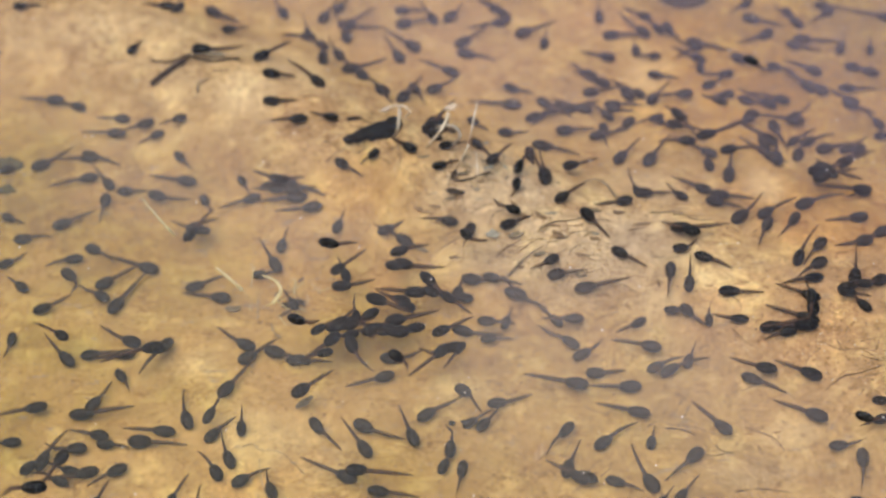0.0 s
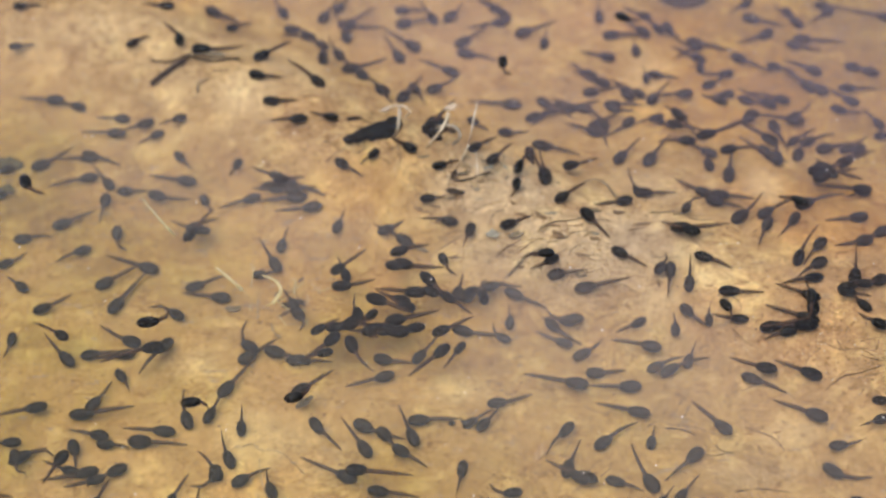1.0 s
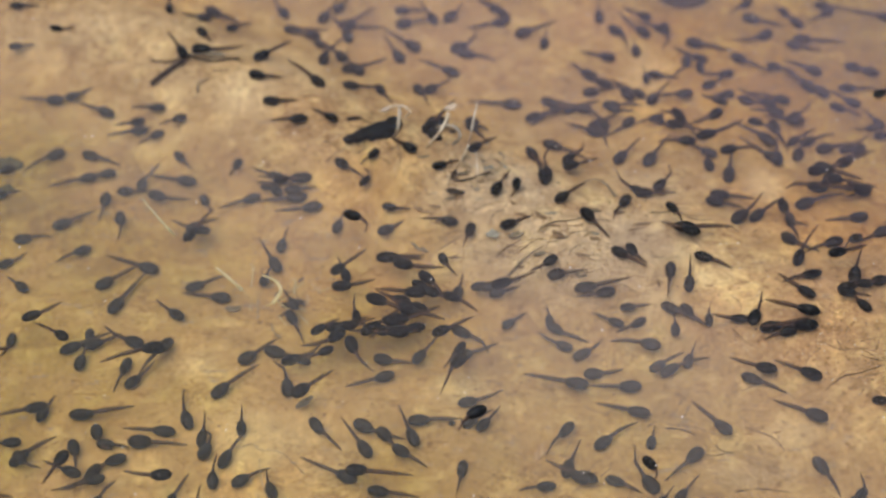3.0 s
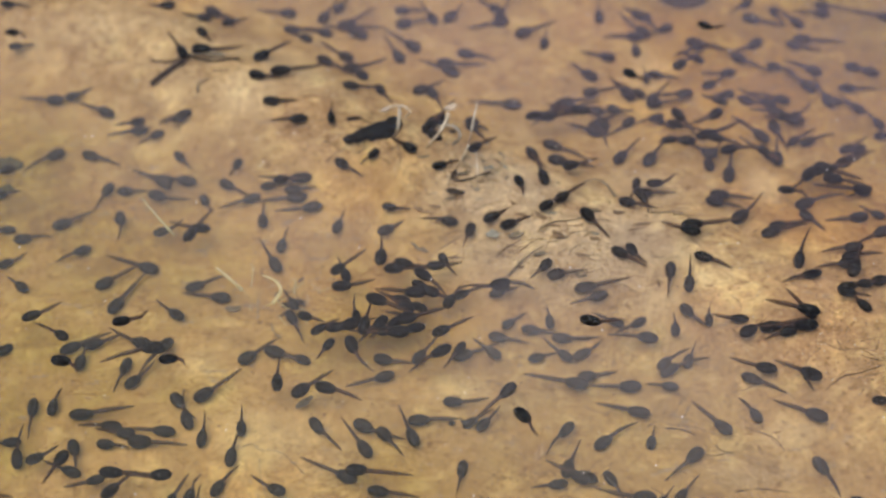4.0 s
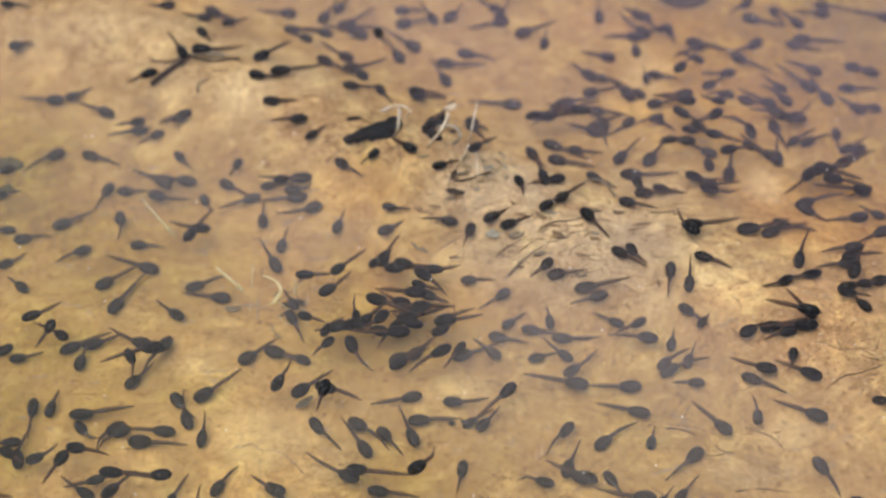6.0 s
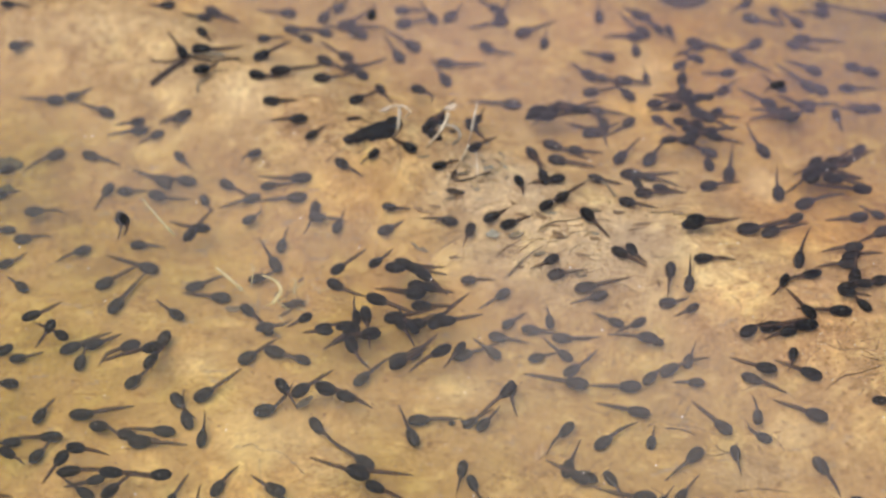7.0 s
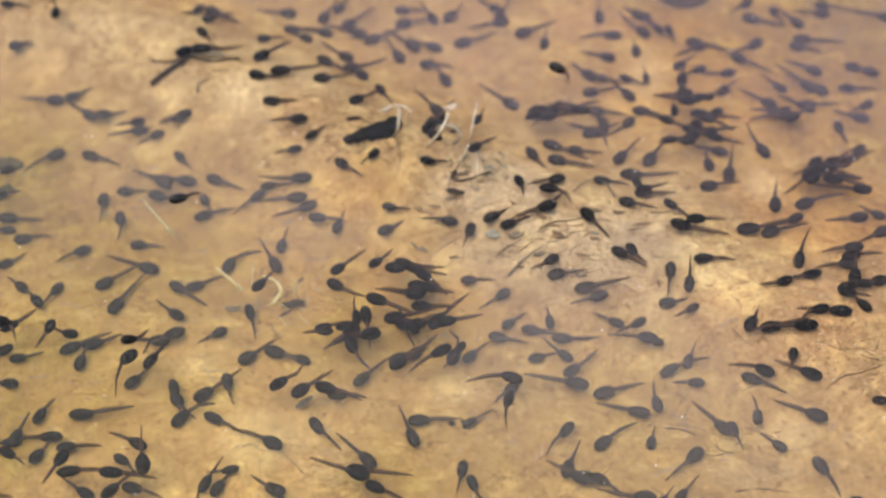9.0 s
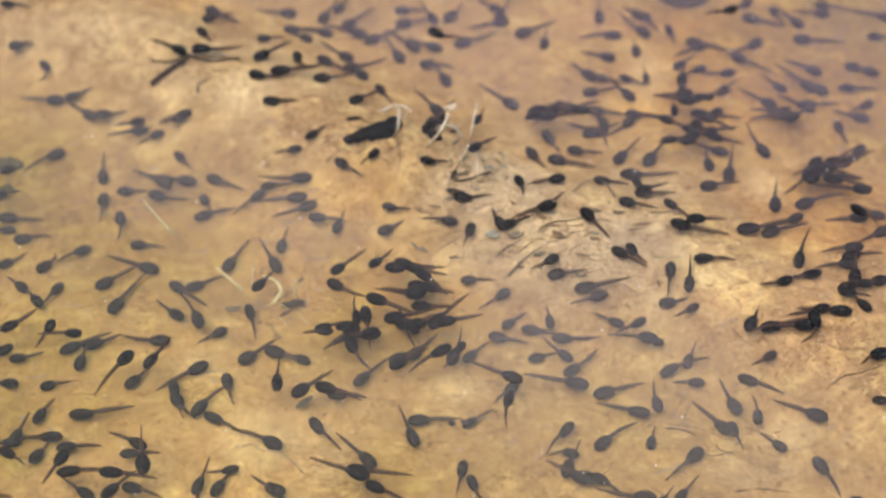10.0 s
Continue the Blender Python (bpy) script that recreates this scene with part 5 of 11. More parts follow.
    swim(1.04, 1.34, (0.00, 0.0135, 0.2309, -142, 0.0036), (2.75, 0.0135, 0.2309, -142, 0.0036), (3.55, 0.0022, 0.2091, -190, 0.0036), (7.72, 0.0022, 0.2091, -190, 0.0036), (8.00, 0.0139, 0.2306, -164, 0.0036), (10.00, 0.0139, 0.2306, -164, 0.0036))
    swim(0.87, 0.83, (0.00, 0.1481, 0.2465, -56, 0.0032), (2.70, 0.1481, 0.2465, -56, 0.0032), (3.17, 0.1506, 0.2469, -14, 0.0032), (3.65, 0.1530, 0.2473, 26, 0.0032), (5.75, 0.1530, 0.2473, 26, 0.0032), (6.25, 0.1506, 0.2469, -14, 0.0032), (6.75, 0.1481, 0.2465, -56, 0.0032), (9.11, 0.1481, 0.2465, -56, 0.0032), (9.25, 0.1513, 0.2503, -16, 0.0036), (9.40, 0.1546, 0.2541, 24, 0.0036), (9.58, 0.1656, 0.2458, -37, 0.0080), (9.85, 0.1820, 0.2335, -37, -0.0050), (10.00, 0.1911, 0.2266, 23, -0.0050))
    swim(0.76, 0.55, (0.00, 0.1424, 0.2170, -3, 0.0034), (0.57, 0.1424, 0.2170, -3, 0.0034), (0.73, 0.1386, 0.2049, -49, 0.0034), (0.90, 0.1349, 0.1928, -95, 0.0037), (10.00, 0.1349, 0.1928, -95, 0.0037))
    swim(0.97, 0.83, (0.00, 0.1211, 0.1756, -57, 0.0034), (6.61, 0.1211, 0.1756, -57, 0.0034), (6.76, 0.1208, 0.1831, -125, 0.0034), (6.90, 0.1205, 0.1906, -192, 0.0032), (8.21, 0.1205, 0.1906, -192, 0.0032), (8.50, 0.1194, 0.1469, -218, -0.0050), (8.65, 0.1056, 0.1528, -203, -0.0050), (8.88, 0.0849, 0.1615, -203, -0.0050), (9.00, 0.0735, 0.1664, -218, -0.0050), (9.15, 0.0612, 0.1734, -210, -0.0050), (9.38, 0.0429, 0.1840, -210, -0.0050), (9.50, 0.0327, 0.1898, -211, -0.0050), (9.65, 0.0216, 0.1935, -198, -0.0050), (9.88, 0.0048, 0.1990, -198, -0.0050), (10.00, -0.0044, 0.2021, -218, -0.0050))
    swim(0.95, 1.04, (0.00, 0.1374, 0.1705, -124, 0.0033), (5.06, 0.1374, 0.1705, -124, 0.0033), (5.11, 0.1407, 0.1702, -65, 0.0033), (5.16, 0.1439, 0.1698, -5, 0.0080), (5.32, 0.1538, 0.1689, -5, 0.0080), (5.40, 0.1564, 0.1536, -11, 0.0154), (10.00, 0.1564, 0.1536, -11, 0.0154))
    swim(0.91, 0.95, (0.00, 0.1065, 0.1540, -54, 0.0032), (0.62, 0.1065, 0.1540, -54, 0.0032), (0.90, 0.1025, 0.1389, -63, 0.0085), (10.00, 0.1033, 0.1447, -63, 0.0033))
    swim(0.91, 0.68, (0.00, 0.0452, 0.1820, 149, 0.0037), (0.15, 0.0368, 0.1836, 169, 0.0080), (0.38, 0.0242, 0.1860, 169, 0.0080), (0.50, 0.0172, 0.1873, 176, 0.0037), (0.57, 0.0204, 0.1850, 250, 0.0037), (0.65, 0.0236, 0.1827, 324, 0.0080), (0.88, 0.0332, 0.1758, 324, -0.0050), (0.94, 0.0358, 0.1739, 386, -0.0050), (1.00, 0.0385, 0.1720, 449, -0.0050), (1.15, 0.0332, 0.1839, 474, -0.0050), (1.38, 0.0253, 0.2017, 474, -0.0050), (1.50, 0.0209, 0.2116, 481, -0.0050), (1.65, -0.0030, 0.2080, 548, -0.0050), (1.88, -0.0389, 0.2027, 548, -0.0050), (2.00, -0.0588, 0.1997, 479, -0.0050), (2.15, -0.0694, 0.2100, 496, -0.0050), (2.38, -0.0853, 0.2254, 496, -0.0050), (2.50, -0.0941, 0.2340, 491, -0.0050), (2.65, -0.0988, 0.2443, 474, -0.0050), (2.88, -0.1058, 0.2599, 474, -0.0050), (3.00, -0.1097, 0.2685, 484, -0.0050), (10.00, -0.1097, 0.2685, 484, -0.0050))
    swim(1.04, 1.40, (0.00, 0.0446, 0.1649, -6, 0.0035), (7.64, 0.0446, 0.1649, -6, 0.0035), (7.90, 0.0439, 0.1661, -43, 0.0036), (10.00, 0.0439, 0.1661, -43, 0.0036))
    swim(0.92, 0.96, (0.00, 0.0781, 0.1370, -178, 0.0036), (0.57, 0.0781, 0.1370, -178, 0.0036), (0.73, 0.0875, 0.1364, -101, 0.0036), (0.90, 0.0968, 0.1359, -24, 0.0033), (10.00, 0.0968, 0.1359, -24, 0.0033))
    swim(0.95, 1.05, (0.00, 0.0986, 0.1307, -167, 0.0038), (0.62, 0.0986, 0.1307, -167, 0.0038), (0.90, 0.0981, 0.1435, -147, 0.0036), (2.70, 0.0981, 0.1435, -147, 0.0036), (3.65, 0.0981, 0.1435, -147, 0.0036), (5.75, 0.0981, 0.1435, -147, 0.0036), (6.75, 0.0944, 0.1340, -157, 0.0036), (10.00, 0.0944, 0.1340, -157, 0.0036))
    swim(0.80, 0.64, (0.00, 0.1388, 0.1473, 135, 0.0031), (7.58, 0.1388, 0.1473, 135, 0.0031), (7.90, 0.1217, 0.1921, 152, 0.0036), (10.00, 0.1217, 0.1921, 152, 0.0036))
    swim(0.88, 0.86, (0.00, 0.0305, 0.0884, -128, 0.0033), (1.23, 0.0305, 0.0884, -128, 0.0033), (1.50, 0.0346, 0.0808, -187, 0.0035), (2.00, 0.0414, 0.0783, -135, 0.0032), (2.15, 0.0386, 0.0716, -113, 0.0080), (2.38, 0.0343, 0.0616, -113, 0.0080), (2.50, 0.0319, 0.0560, -117, 0.0038), (3.47, 0.0319, 0.0560, -117, 0.0038), (3.80, 0.0286, 0.0373, -147, 0.0035), (9.25, 0.0286, 0.0373, -147, 0.0035), (9.50, 0.0286, 0.0373, -147, 0.0035), (9.75, 0.0311, 0.0352, -106, 0.0035), (10.00, 0.0335, 0.0330, -66, 0.0037))
    swim(0.85, 0.77, (0.00, 0.0214, 0.1059, 128, 0.0032), (0.54, 0.0214, 0.1059, 128, 0.0032), (0.67, 0.0205, 0.1034, 173, 0.0034), (0.80, 0.0197, 0.1009, 218, 0.0034), (10.00, 0.0197, 0.1009, 218, 0.0034))
    swim(1.01, 1.21, (0.00, 0.0626, 0.1163, 165, 0.0031), (1.12, 0.0626, 0.1163, 165, 0.0031), (1.40, 0.0690, 0.1170, 155, 0.0037), (9.62, 0.0690, 0.1170, 155, 0.0037), (9.90, 0.0668, 0.1277, 117, 0.0034), (10.00, 0.0668, 0.1277, 117, 0.0034))
    swim(1.00, 1.18, (0.00, 0.0541, 0.1034, 97, 0.0031), (1.14, 0.0541, 0.1034, 97, 0.0031), (1.40, 0.0555, 0.1037, 116, 0.0032), (10.00, 0.0555, 0.1037, 116, 0.0032))
    swim(0.92, 0.97, (0.00, 0.0459, 0.0781, -110, 0.0065), (2.70, 0.0459, 0.0781, -110, 0.0065), (3.17, 0.1089, 0.1024, -155, 0.0118), (3.65, 0.1706, 0.1152, -200, 0.0137), (5.75, 0.1706, 0.1152, -200, 0.0137), (6.75, 0.1671, 0.1347, -209, 0.0147), (10.00, 0.1671, 0.1347, -209, 0.0147))
    swim(0.86, 0.56, (0.00, 0.1986, 0.1737, 138, -0.0050), (0.15, 0.1853, 0.1805, 153, -0.0050), (0.38, 0.1653, 0.1906, 153, -0.0050), (0.50, 0.1543, 0.1962, 135, -0.0050), (0.65, 0.1437, 0.2030, 147, -0.0050), (0.88, 0.1279, 0.2131, 147, -0.0050), (1.00, 0.1191, 0.2188, 146, -0.0050), (1.15, 0.1152, 0.2318, 107, -0.0050), (1.38, 0.1094, 0.2513, 107, -0.0050), (1.50, 0.1062, 0.2621, 133, -0.0050), (10.00, 0.1062, 0.2621, 133, -0.0050))
    swim(0.89, 0.87, (0.00, 0.2388, 0.2291, 152, 0.0034), (8.82, 0.2388, 0.2291, 152, 0.0034), (9.10, 0.2439, 0.2249, 159, 0.0038), (9.50, 0.2655, 0.2208, 155, 0.0033), (9.57, 0.2701, 0.2234, 92, 0.0033), (9.65, 0.2747, 0.2259, 29, 0.0080), (9.88, 0.2885, 0.2337, 29, 0.0080), (9.94, 0.2924, 0.2358, 100, 0.0080), (10.00, 0.2962, 0.2380, 171, 0.0032))
    swim(0.90, 0.90, (0.00, 0.2695, 0.2238, -115, 0.0036), (0.56, 0.2695, 0.2238, -115, 0.0036), (0.63, 0.2759, 0.2263, -47, 0.0036), (0.69, 0.2823, 0.2288, 21, 0.0080), (0.89, 0.3015, 0.2363, 21, 0.0080), (0.93, 0.3051, 0.2377, 76, 0.0080), (0.96, 0.3086, 0.2391, 131, 0.0035), (1.00, 0.3122, 0.2405, 186, 0.0035), (10.00, 0.3122, 0.2405, 186, 0.0035))
    swim(0.84, 0.75, (0.00, 0.2897, 0.2233, -101, 0.0035), (0.54, 0.2897, 0.2233, -101, 0.0035), (0.59, 0.2936, 0.2227, -55, 0.0035), (0.65, 0.2975, 0.2221, -9, 0.0080), (0.81, 0.3092, 0.2202, -9, 0.0080), (0.84, 0.3114, 0.2198, -64, 0.0080), (0.87, 0.3136, 0.2195, -119, 0.0031), (0.90, 0.3157, 0.2192, -174, 0.0031), (10.00, 0.3157, 0.2192, -174, 0.0031))
    swim(0.82, 0.69, (0.00, 0.2219, 0.2046, 160, 0.0034), (4.22, 0.2219, 0.2046, 160, 0.0034), (4.36, 0.2185, 0.2046, 235, 0.0034), (4.50, 0.2150, 0.2046, 309, 0.0031), (4.65, 0.2173, 0.1979, 288, 0.0080), (4.88, 0.2206, 0.1879, 288, 0.0080), (5.00, 0.2224, 0.1824, 314, 0.0033), (10.00, 0.2224, 0.1824, 314, 0.0033))
    swim(0.88, 0.62, (0.00, 0.1984, 0.1701, 153, 0.0035), (6.08, 0.1984, 0.1701, 153, 0.0035), (6.24, 0.1913, 0.1731, 87, 0.0035), (6.40, 0.1843, 0.1761, 20, 0.0067), (6.46, 0.1849, 0.1720, -31, 0.0067), (6.52, 0.1855, 0.1678, -82, 0.0080), (6.70, 0.1872, 0.1555, -82, -0.0050), (6.75, 0.1877, 0.1520, -29, -0.0050), (6.80, 0.1882, 0.1486, 24, -0.0050), (7.00, 0.2119, 0.1497, 16, -0.0050), (7.15, 0.2249, 0.1479, -8, -0.0050), (7.38, 0.2445, 0.1451, -8, -0.0050), (7.50, 0.2553, 0.1436, 2, -0.0050), (7.65, 0.2627, 0.1430, -5, -0.0050), (7.88, 0.2737, 0.1420, -5, -0.0050), (8.00, 0.2799, 0.1415, 0, -0.0050), (8.30, 0.3078, 0.1387, 0, -0.0050), (10.00, 0.3078, 0.1387, 0, -0.0050))
    swim(0.86, 0.79, (0.00, 0.2661, 0.1646, 148, 0.0036), (0.70, 0.2661, 0.1646, 148, 0.0036), (1.00, 0.2576, 0.1596, 149, 0.0034), (2.75, 0.2576, 0.1596, 149, 0.0034), (3.55, 0.2567, 0.1684, 154, 0.0034), (4.04, 0.2567, 0.1684, 154, 0.0034), (4.08, 0.2591, 0.1679, 99, 0.0034), (4.11, 0.2615, 0.1674, 43, 0.0080), (4.15, 0.2639, 0.1668, -12, 0.0080), (4.31, 0.2746, 0.1645, -12, 0.0080), (4.40, 0.2806, 0.1631, -14, 0.0036), (8.27, 0.2806, 0.1631, -14, 0.0036), (8.57, 0.2768, 0.1657, 31, 0.0036), (10.00, 0.2768, 0.1657, 31, 0.0036))
    swim(0.84, 0.76, (0.00, 0.2811, 0.1460, -64, 0.0034), (5.02, 0.2811, 0.1460, -64, 0.0034), (5.08, 0.2767, 0.1444, -112, 0.0034), (5.13, 0.2723, 0.1428, -160, 0.0080), (5.30, 0.2590, 0.1379, -160, 0.0080), (5.35, 0.2554, 0.1366, -216, 0.0080), (5.40, 0.2517, 0.1352, -273, 0.0035), (6.50, 0.2517, 0.1352, -273, 0.0035), (6.80, 0.2550, 0.1539, -266, 0.0034), (8.00, 0.2550, 0.1539, -266, 0.0034), (8.30, 0.2547, 0.1425, -261, 0.0034), (10.00, 0.2547, 0.1425, -261, 0.0034))
    swim(0.86, 0.79, (0.00, 0.1465, 0.1279, 158, 0.0143), (4.85, 0.1465, 0.1279, 158, 0.0143), (5.01, 0.1313, 0.1311, 211, 0.0080), (5.26, 0.1045, 0.1153, 211, 0.0080), (5.40, 0.0832, 0.1113, 169, 0.0037), (10.00, 0.0832, 0.1113, 169, 0.0037))
    swim(1.04, 1.44, (0.00, 0.1651, 0.1187, -161, 0.0138), (4.50, 0.1651, 0.1187, -161, 0.0138), (4.65, 0.1535, 0.1121, -136, 0.0134), (4.88, 0.1355, 0.1003, -136, 0.0080), (4.94, 0.1301, 0.0951, -71, 0.0080), (5.00, 0.1247, 0.0899, -6, 0.0033), (5.13, 0.1217, 0.0883, 54, 0.0033), (5.27, 0.1188, 0.0867, 114, 0.0037), (5.40, 0.1158, 0.0851, 174, 0.0037), (10.00, 0.1158, 0.0851, 174, 0.0037))
    swim(0.95, 1.06, (0.00, 0.1973, 0.1491, 39, 0.0037), (1.05, 0.1973, 0.1491, 39, 0.0037), (1.10, 0.1937, 0.1494, 107, 0.0037), (1.16, 0.1880, 0.1408, 176, 0.0150), (1.31, 0.1771, 0.1415, 176, 0.0150), (1.34, 0.1751, 0.1416, 236, 0.0150), (1.37, 0.1720, 0.1363, 295, 0.0148), (1.39, 0.1726, 0.1380, 346, 0.0148), (1.40, 0.1733, 0.1396, 398, 0.0149), (10.00, 0.1733, 0.1396, 398, 0.0149))
    swim(1.00, 1.17, (0.00, 0.2125, 0.1405, 105, 0.0032), (6.49, 0.2125, 0.1405, 105, 0.0032), (6.64, 0.2164, 0.1481, 63, 0.0032), (6.80, 0.2187, 0.1499, 20, 0.0085), (10.00, 0.2187, 0.1499, 20, 0.0085))
    swim(0.86, 0.79, (0.00, 0.2022, 0.1137, 133, 0.0034), (1.96, 0.2022, 0.1137, 133, 0.0034), (2.07, 0.2055, 0.1403, 100, 0.0034), (2.19, 0.2102, 0.1464, 44, 0.0066), (2.30, 0.2150, 0.1525, -13, 0.0066), (10.00, 0.2150, 0.1525, -13, 0.0066))
    swim(1.02, 1.23, (0.00, 0.2052, 0.1201, -47, 0.0085), (2.70, 0.2058, 0.1224, -47, 0.0064), (3.65, 0.2021, 0.1287, -53, 0.0051), (5.75, 0.2021, 0.1287, -53, 0.0051), (6.25, 0.1842, 0.1295, -127, 0.0145), (6.75, 0.1684, 0.1378, -201, 0.0148), (6.80, 0.1639, 0.1386, -193, 0.0148), (10.00, 0.1639, 0.1386, -193, 0.0148))
    swim(0.99, 1.15, (0.00, 0.2089, 0.1057, -93, 0.0035), (6.46, 0.2089, 0.1057, -93, 0.0035), (6.80, 0.2040, 0.0698, -90, 0.0036), (7.12, 0.2040, 0.0698, -90, 0.0036), (7.40, 0.2001, 0.0586, -96, 0.0035), (10.00, 0.2001, 0.0586, -96, 0.0035))
    swim(0.91, 0.92, (0.00, 0.2230, 0.1113, -111, 0.0035), (3.53, 0.2230, 0.1113, -111, 0.0035), (3.67, 0.2064, 0.1100, -176, 0.0080), (3.88, 0.1814, 0.1081, -176, 0.0080), (4.00, 0.1675, 0.1070, -136, 0.0067), (4.12, 0.1660, 0.0975, -99, 0.0080), (4.30, 0.1636, 0.0832, -99, 0.0080), (4.40, 0.1622, 0.0752, -168, 0.0034), (10.00, 0.1622, 0.0752, -168, 0.0034))
    swim(1.01, 1.21, (0.00, 0.2418, 0.1202, -162, 0.0035), (3.48, 0.2418, 0.1202, -162, 0.0035), (3.64, 0.2339, 0.0954, -238, 0.0137), (3.80, 0.2229, 0.0802, -307, 0.0125), (10.00, 0.2229, 0.0802, -307, 0.0125))
    swim(0.89, 0.87, (0.00, -0.2242, 0.1138, 1, 0.0034), (2.11, -0.2242, 0.1138, 1, 0.0034), (2.25, -0.2143, 0.0994, -63, 0.0034), (2.40, -0.2097, 0.0986, 11, 0.0036), (3.39, -0.2097, 0.0986, 11, 0.0036), (3.51, -0.1987, 0.0969, -9, 0.0080), (3.70, -0.1822, 0.0943, -9, 0.0080), (3.80, -0.1730, 0.0929, -19, 0.0035), (10.00, -0.1730, 0.0929, -19, 0.0035))
    swim(1.01, 1.21, (0.00, -0.2212, 0.0954, 17, 0.0035), (3.37, -0.2212, 0.0954, 17, 0.0035), (3.50, -0.2019, 0.0916, -9, 0.0080), (3.69, -0.1834, 0.0887, -9, 0.0080), (3.80, -0.1730, 0.0870, -32, 0.0063), (10.00, -0.1730, 0.0870, -32, 0.0063))
    swim(1.01, 1.20, (0.00, -0.1501, 0.0360, -119, 0.0144), (8.08, -0.1501, 0.0360, -119, 0.0144), (8.40, -0.1423, 0.0353, -81, 0.0036), (8.55, -0.1465, 0.0259, -114, 0.0080), (8.78, -0.1526, 0.0118, -114, 0.0080), (8.84, -0.1539, 0.0069, -166, 0.0080), (8.90, -0.1551, 0.0019, -219, 0.0035), (10.00, -0.1551, 0.0019, -219, 0.0035))
    swim(0.91, 0.94, (0.00, -0.1451, 0.0431, -12, 0.0098), (2.85, -0.1451, 0.0431, -12, 0.0098), (3.60, -0.1446, 0.0403, -6, 0.0144), (8.10, -0.1446, 0.0403, -6, 0.0144), (8.18, -0.1458, 0.0500, -58, 0.0098), (8.25, -0.1462, 0.0552, -111, 0.0098), (8.40, -0.1461, 0.0624, -153, 0.0033), (10.00, -0.1461, 0.0624, -153, 0.0033))
    swim(0.95, 1.04, (0.00, -0.2309, 0.0544, -150, 0.0035), (6.50, -0.2309, 0.0544, -150, 0.0035), (6.80, -0.2397, 0.0617, -194, 0.0031), (6.98, -0.2471, 0.0612, -177, 0.0080), (7.25, -0.2583, 0.0606, -177, 0.0080), (7.40, -0.2646, 0.0602, -187, 0.0035), (10.00, -0.2646, 0.0602, -187, 0.0035))
    swim(0.76, 0.55, (0.00, -0.2646, 0.0602, 156, 0.0038), (0.67, -0.2646, 0.0602, 156, 0.0038), (1.00, -0.2734, 0.0800, 199, 0.0032), (10.00, -0.2734, 0.0800, 199, 0.0032))
    swim(0.85, 0.79, (0.00, -0.2197, 0.0260, 11, 0.0032), (0.51, -0.2197, 0.0260, 11, 0.0032), (0.80, -0.2156, 0.0325, 25, 0.0036), (10.00, -0.2156, 0.0325, 25, 0.0036))
    swim(0.88, 0.85, (0.00, -0.2091, 0.0339, 152, 0.0035), (0.65, -0.2091, 0.0339, 152, 0.0035), (1.00, -0.1967, 0.0472, 94, 0.0035), (1.50, -0.1962, 0.0587, 103, 0.0034), (10.00, -0.1962, 0.0587, 103, 0.0034))
    swim(0.94, 0.77, (0.00, -0.2202, 0.0121, 137, 0.0038), (0.15, -0.2227, 0.0218, 105, 0.0080), (0.38, -0.2265, 0.0363, 105, 0.0080), (0.50, -0.2286, 0.0443, 142, 0.0037), (0.65, -0.2347, 0.0492, 141, 0.0080), (0.88, -0.2439, 0.0565, 141, -0.0050), (1.00, -0.2489, 0.0606, 116, -0.0050), (1.15, -0.2574, 0.0653, 151, -0.0050), (1.38, -0.2702, 0.0724, 151, -0.0050), (1.50, -0.2772, 0.0763, 141, -0.0050), (10.00, -0.2772, 0.0763, 141, -0.0050))
    swim(0.86, 0.81, (0.00, -0.1984, -0.0049, -36, 0.0037), (0.15, -0.1912, -0.0036, 10, 0.0080), (0.38, -0.1804, -0.0016, 10, 0.0080), (0.50, -0.1744, -0.0005, 18, 0.0034), (0.65, -0.1689, -0.0050, -40, 0.0080), (0.88, -0.1607, -0.0118, -40, 0.0080), (1.00, -0.1535, -0.0193, -35, 0.0035), (10.00, -0.1535, -0.0193, -35, 0.0035))
    swim(0.88, 0.87, (0.00, -0.2315, -0.0138, -154, 0.0033), (1.89, -0.2315, -0.0138, -154, 0.0033), (2.20, -0.2329, -0.0299, -155, 0.0144), (8.00, -0.2329, -0.0299, -155, 0.0144), (8.36, -0.2440, -0.0374, -145, 0.0144), (10.00, -0.2440, -0.0374, -145, 0.0144))
    swim(0.74, 0.55, (0.00, -0.1245, 0.0884, 119, 0.0033), (0.50, -0.1245, 0.0884, 119, 0.0033), (0.80, -0.1282, 0.1010, 71, 0.0033), (6.68, -0.1282, 0.1010, 71, 0.0033), (7.00, -0.1177, 0.1059, 28, 0.0036), (7.50, -0.1032, 0.1029, 9, 0.0034), (8.00, -0.0924, 0.1037, 19, 0.0032), (10.00, -0.0924, 0.1037, 19, 0.0032))
    swim(0.85, 0.76, (0.00, -0.1026, 0.0834, -20, 0.0085), (3.11, -0.1033, 0.0885, -20, 0.0037), (3.25, -0.1045, 0.0852, -95, 0.0037), (3.40, -0.1058, 0.0820, -169, 0.0031), (3.52, -0.1207, 0.0459, -112, 0.0080), (3.70, -0.1430, -0.0082, -112, -0.0050), (3.80, -0.1554, -0.0383, -171, -0.0050), (4.00, -0.1767, -0.0500, -167, -0.0050), (4.15, -0.1936, -0.0424, -204, -0.0050), (4.38, -0.2188, -0.0310, -204, 0.0080), (4.44, -0.2213, -0.0309, -244, 0.0080), (4.50, -0.2214, -0.0377, -284, 0.0144), (10.00, -0.2214, -0.0377, -284, 0.0144))
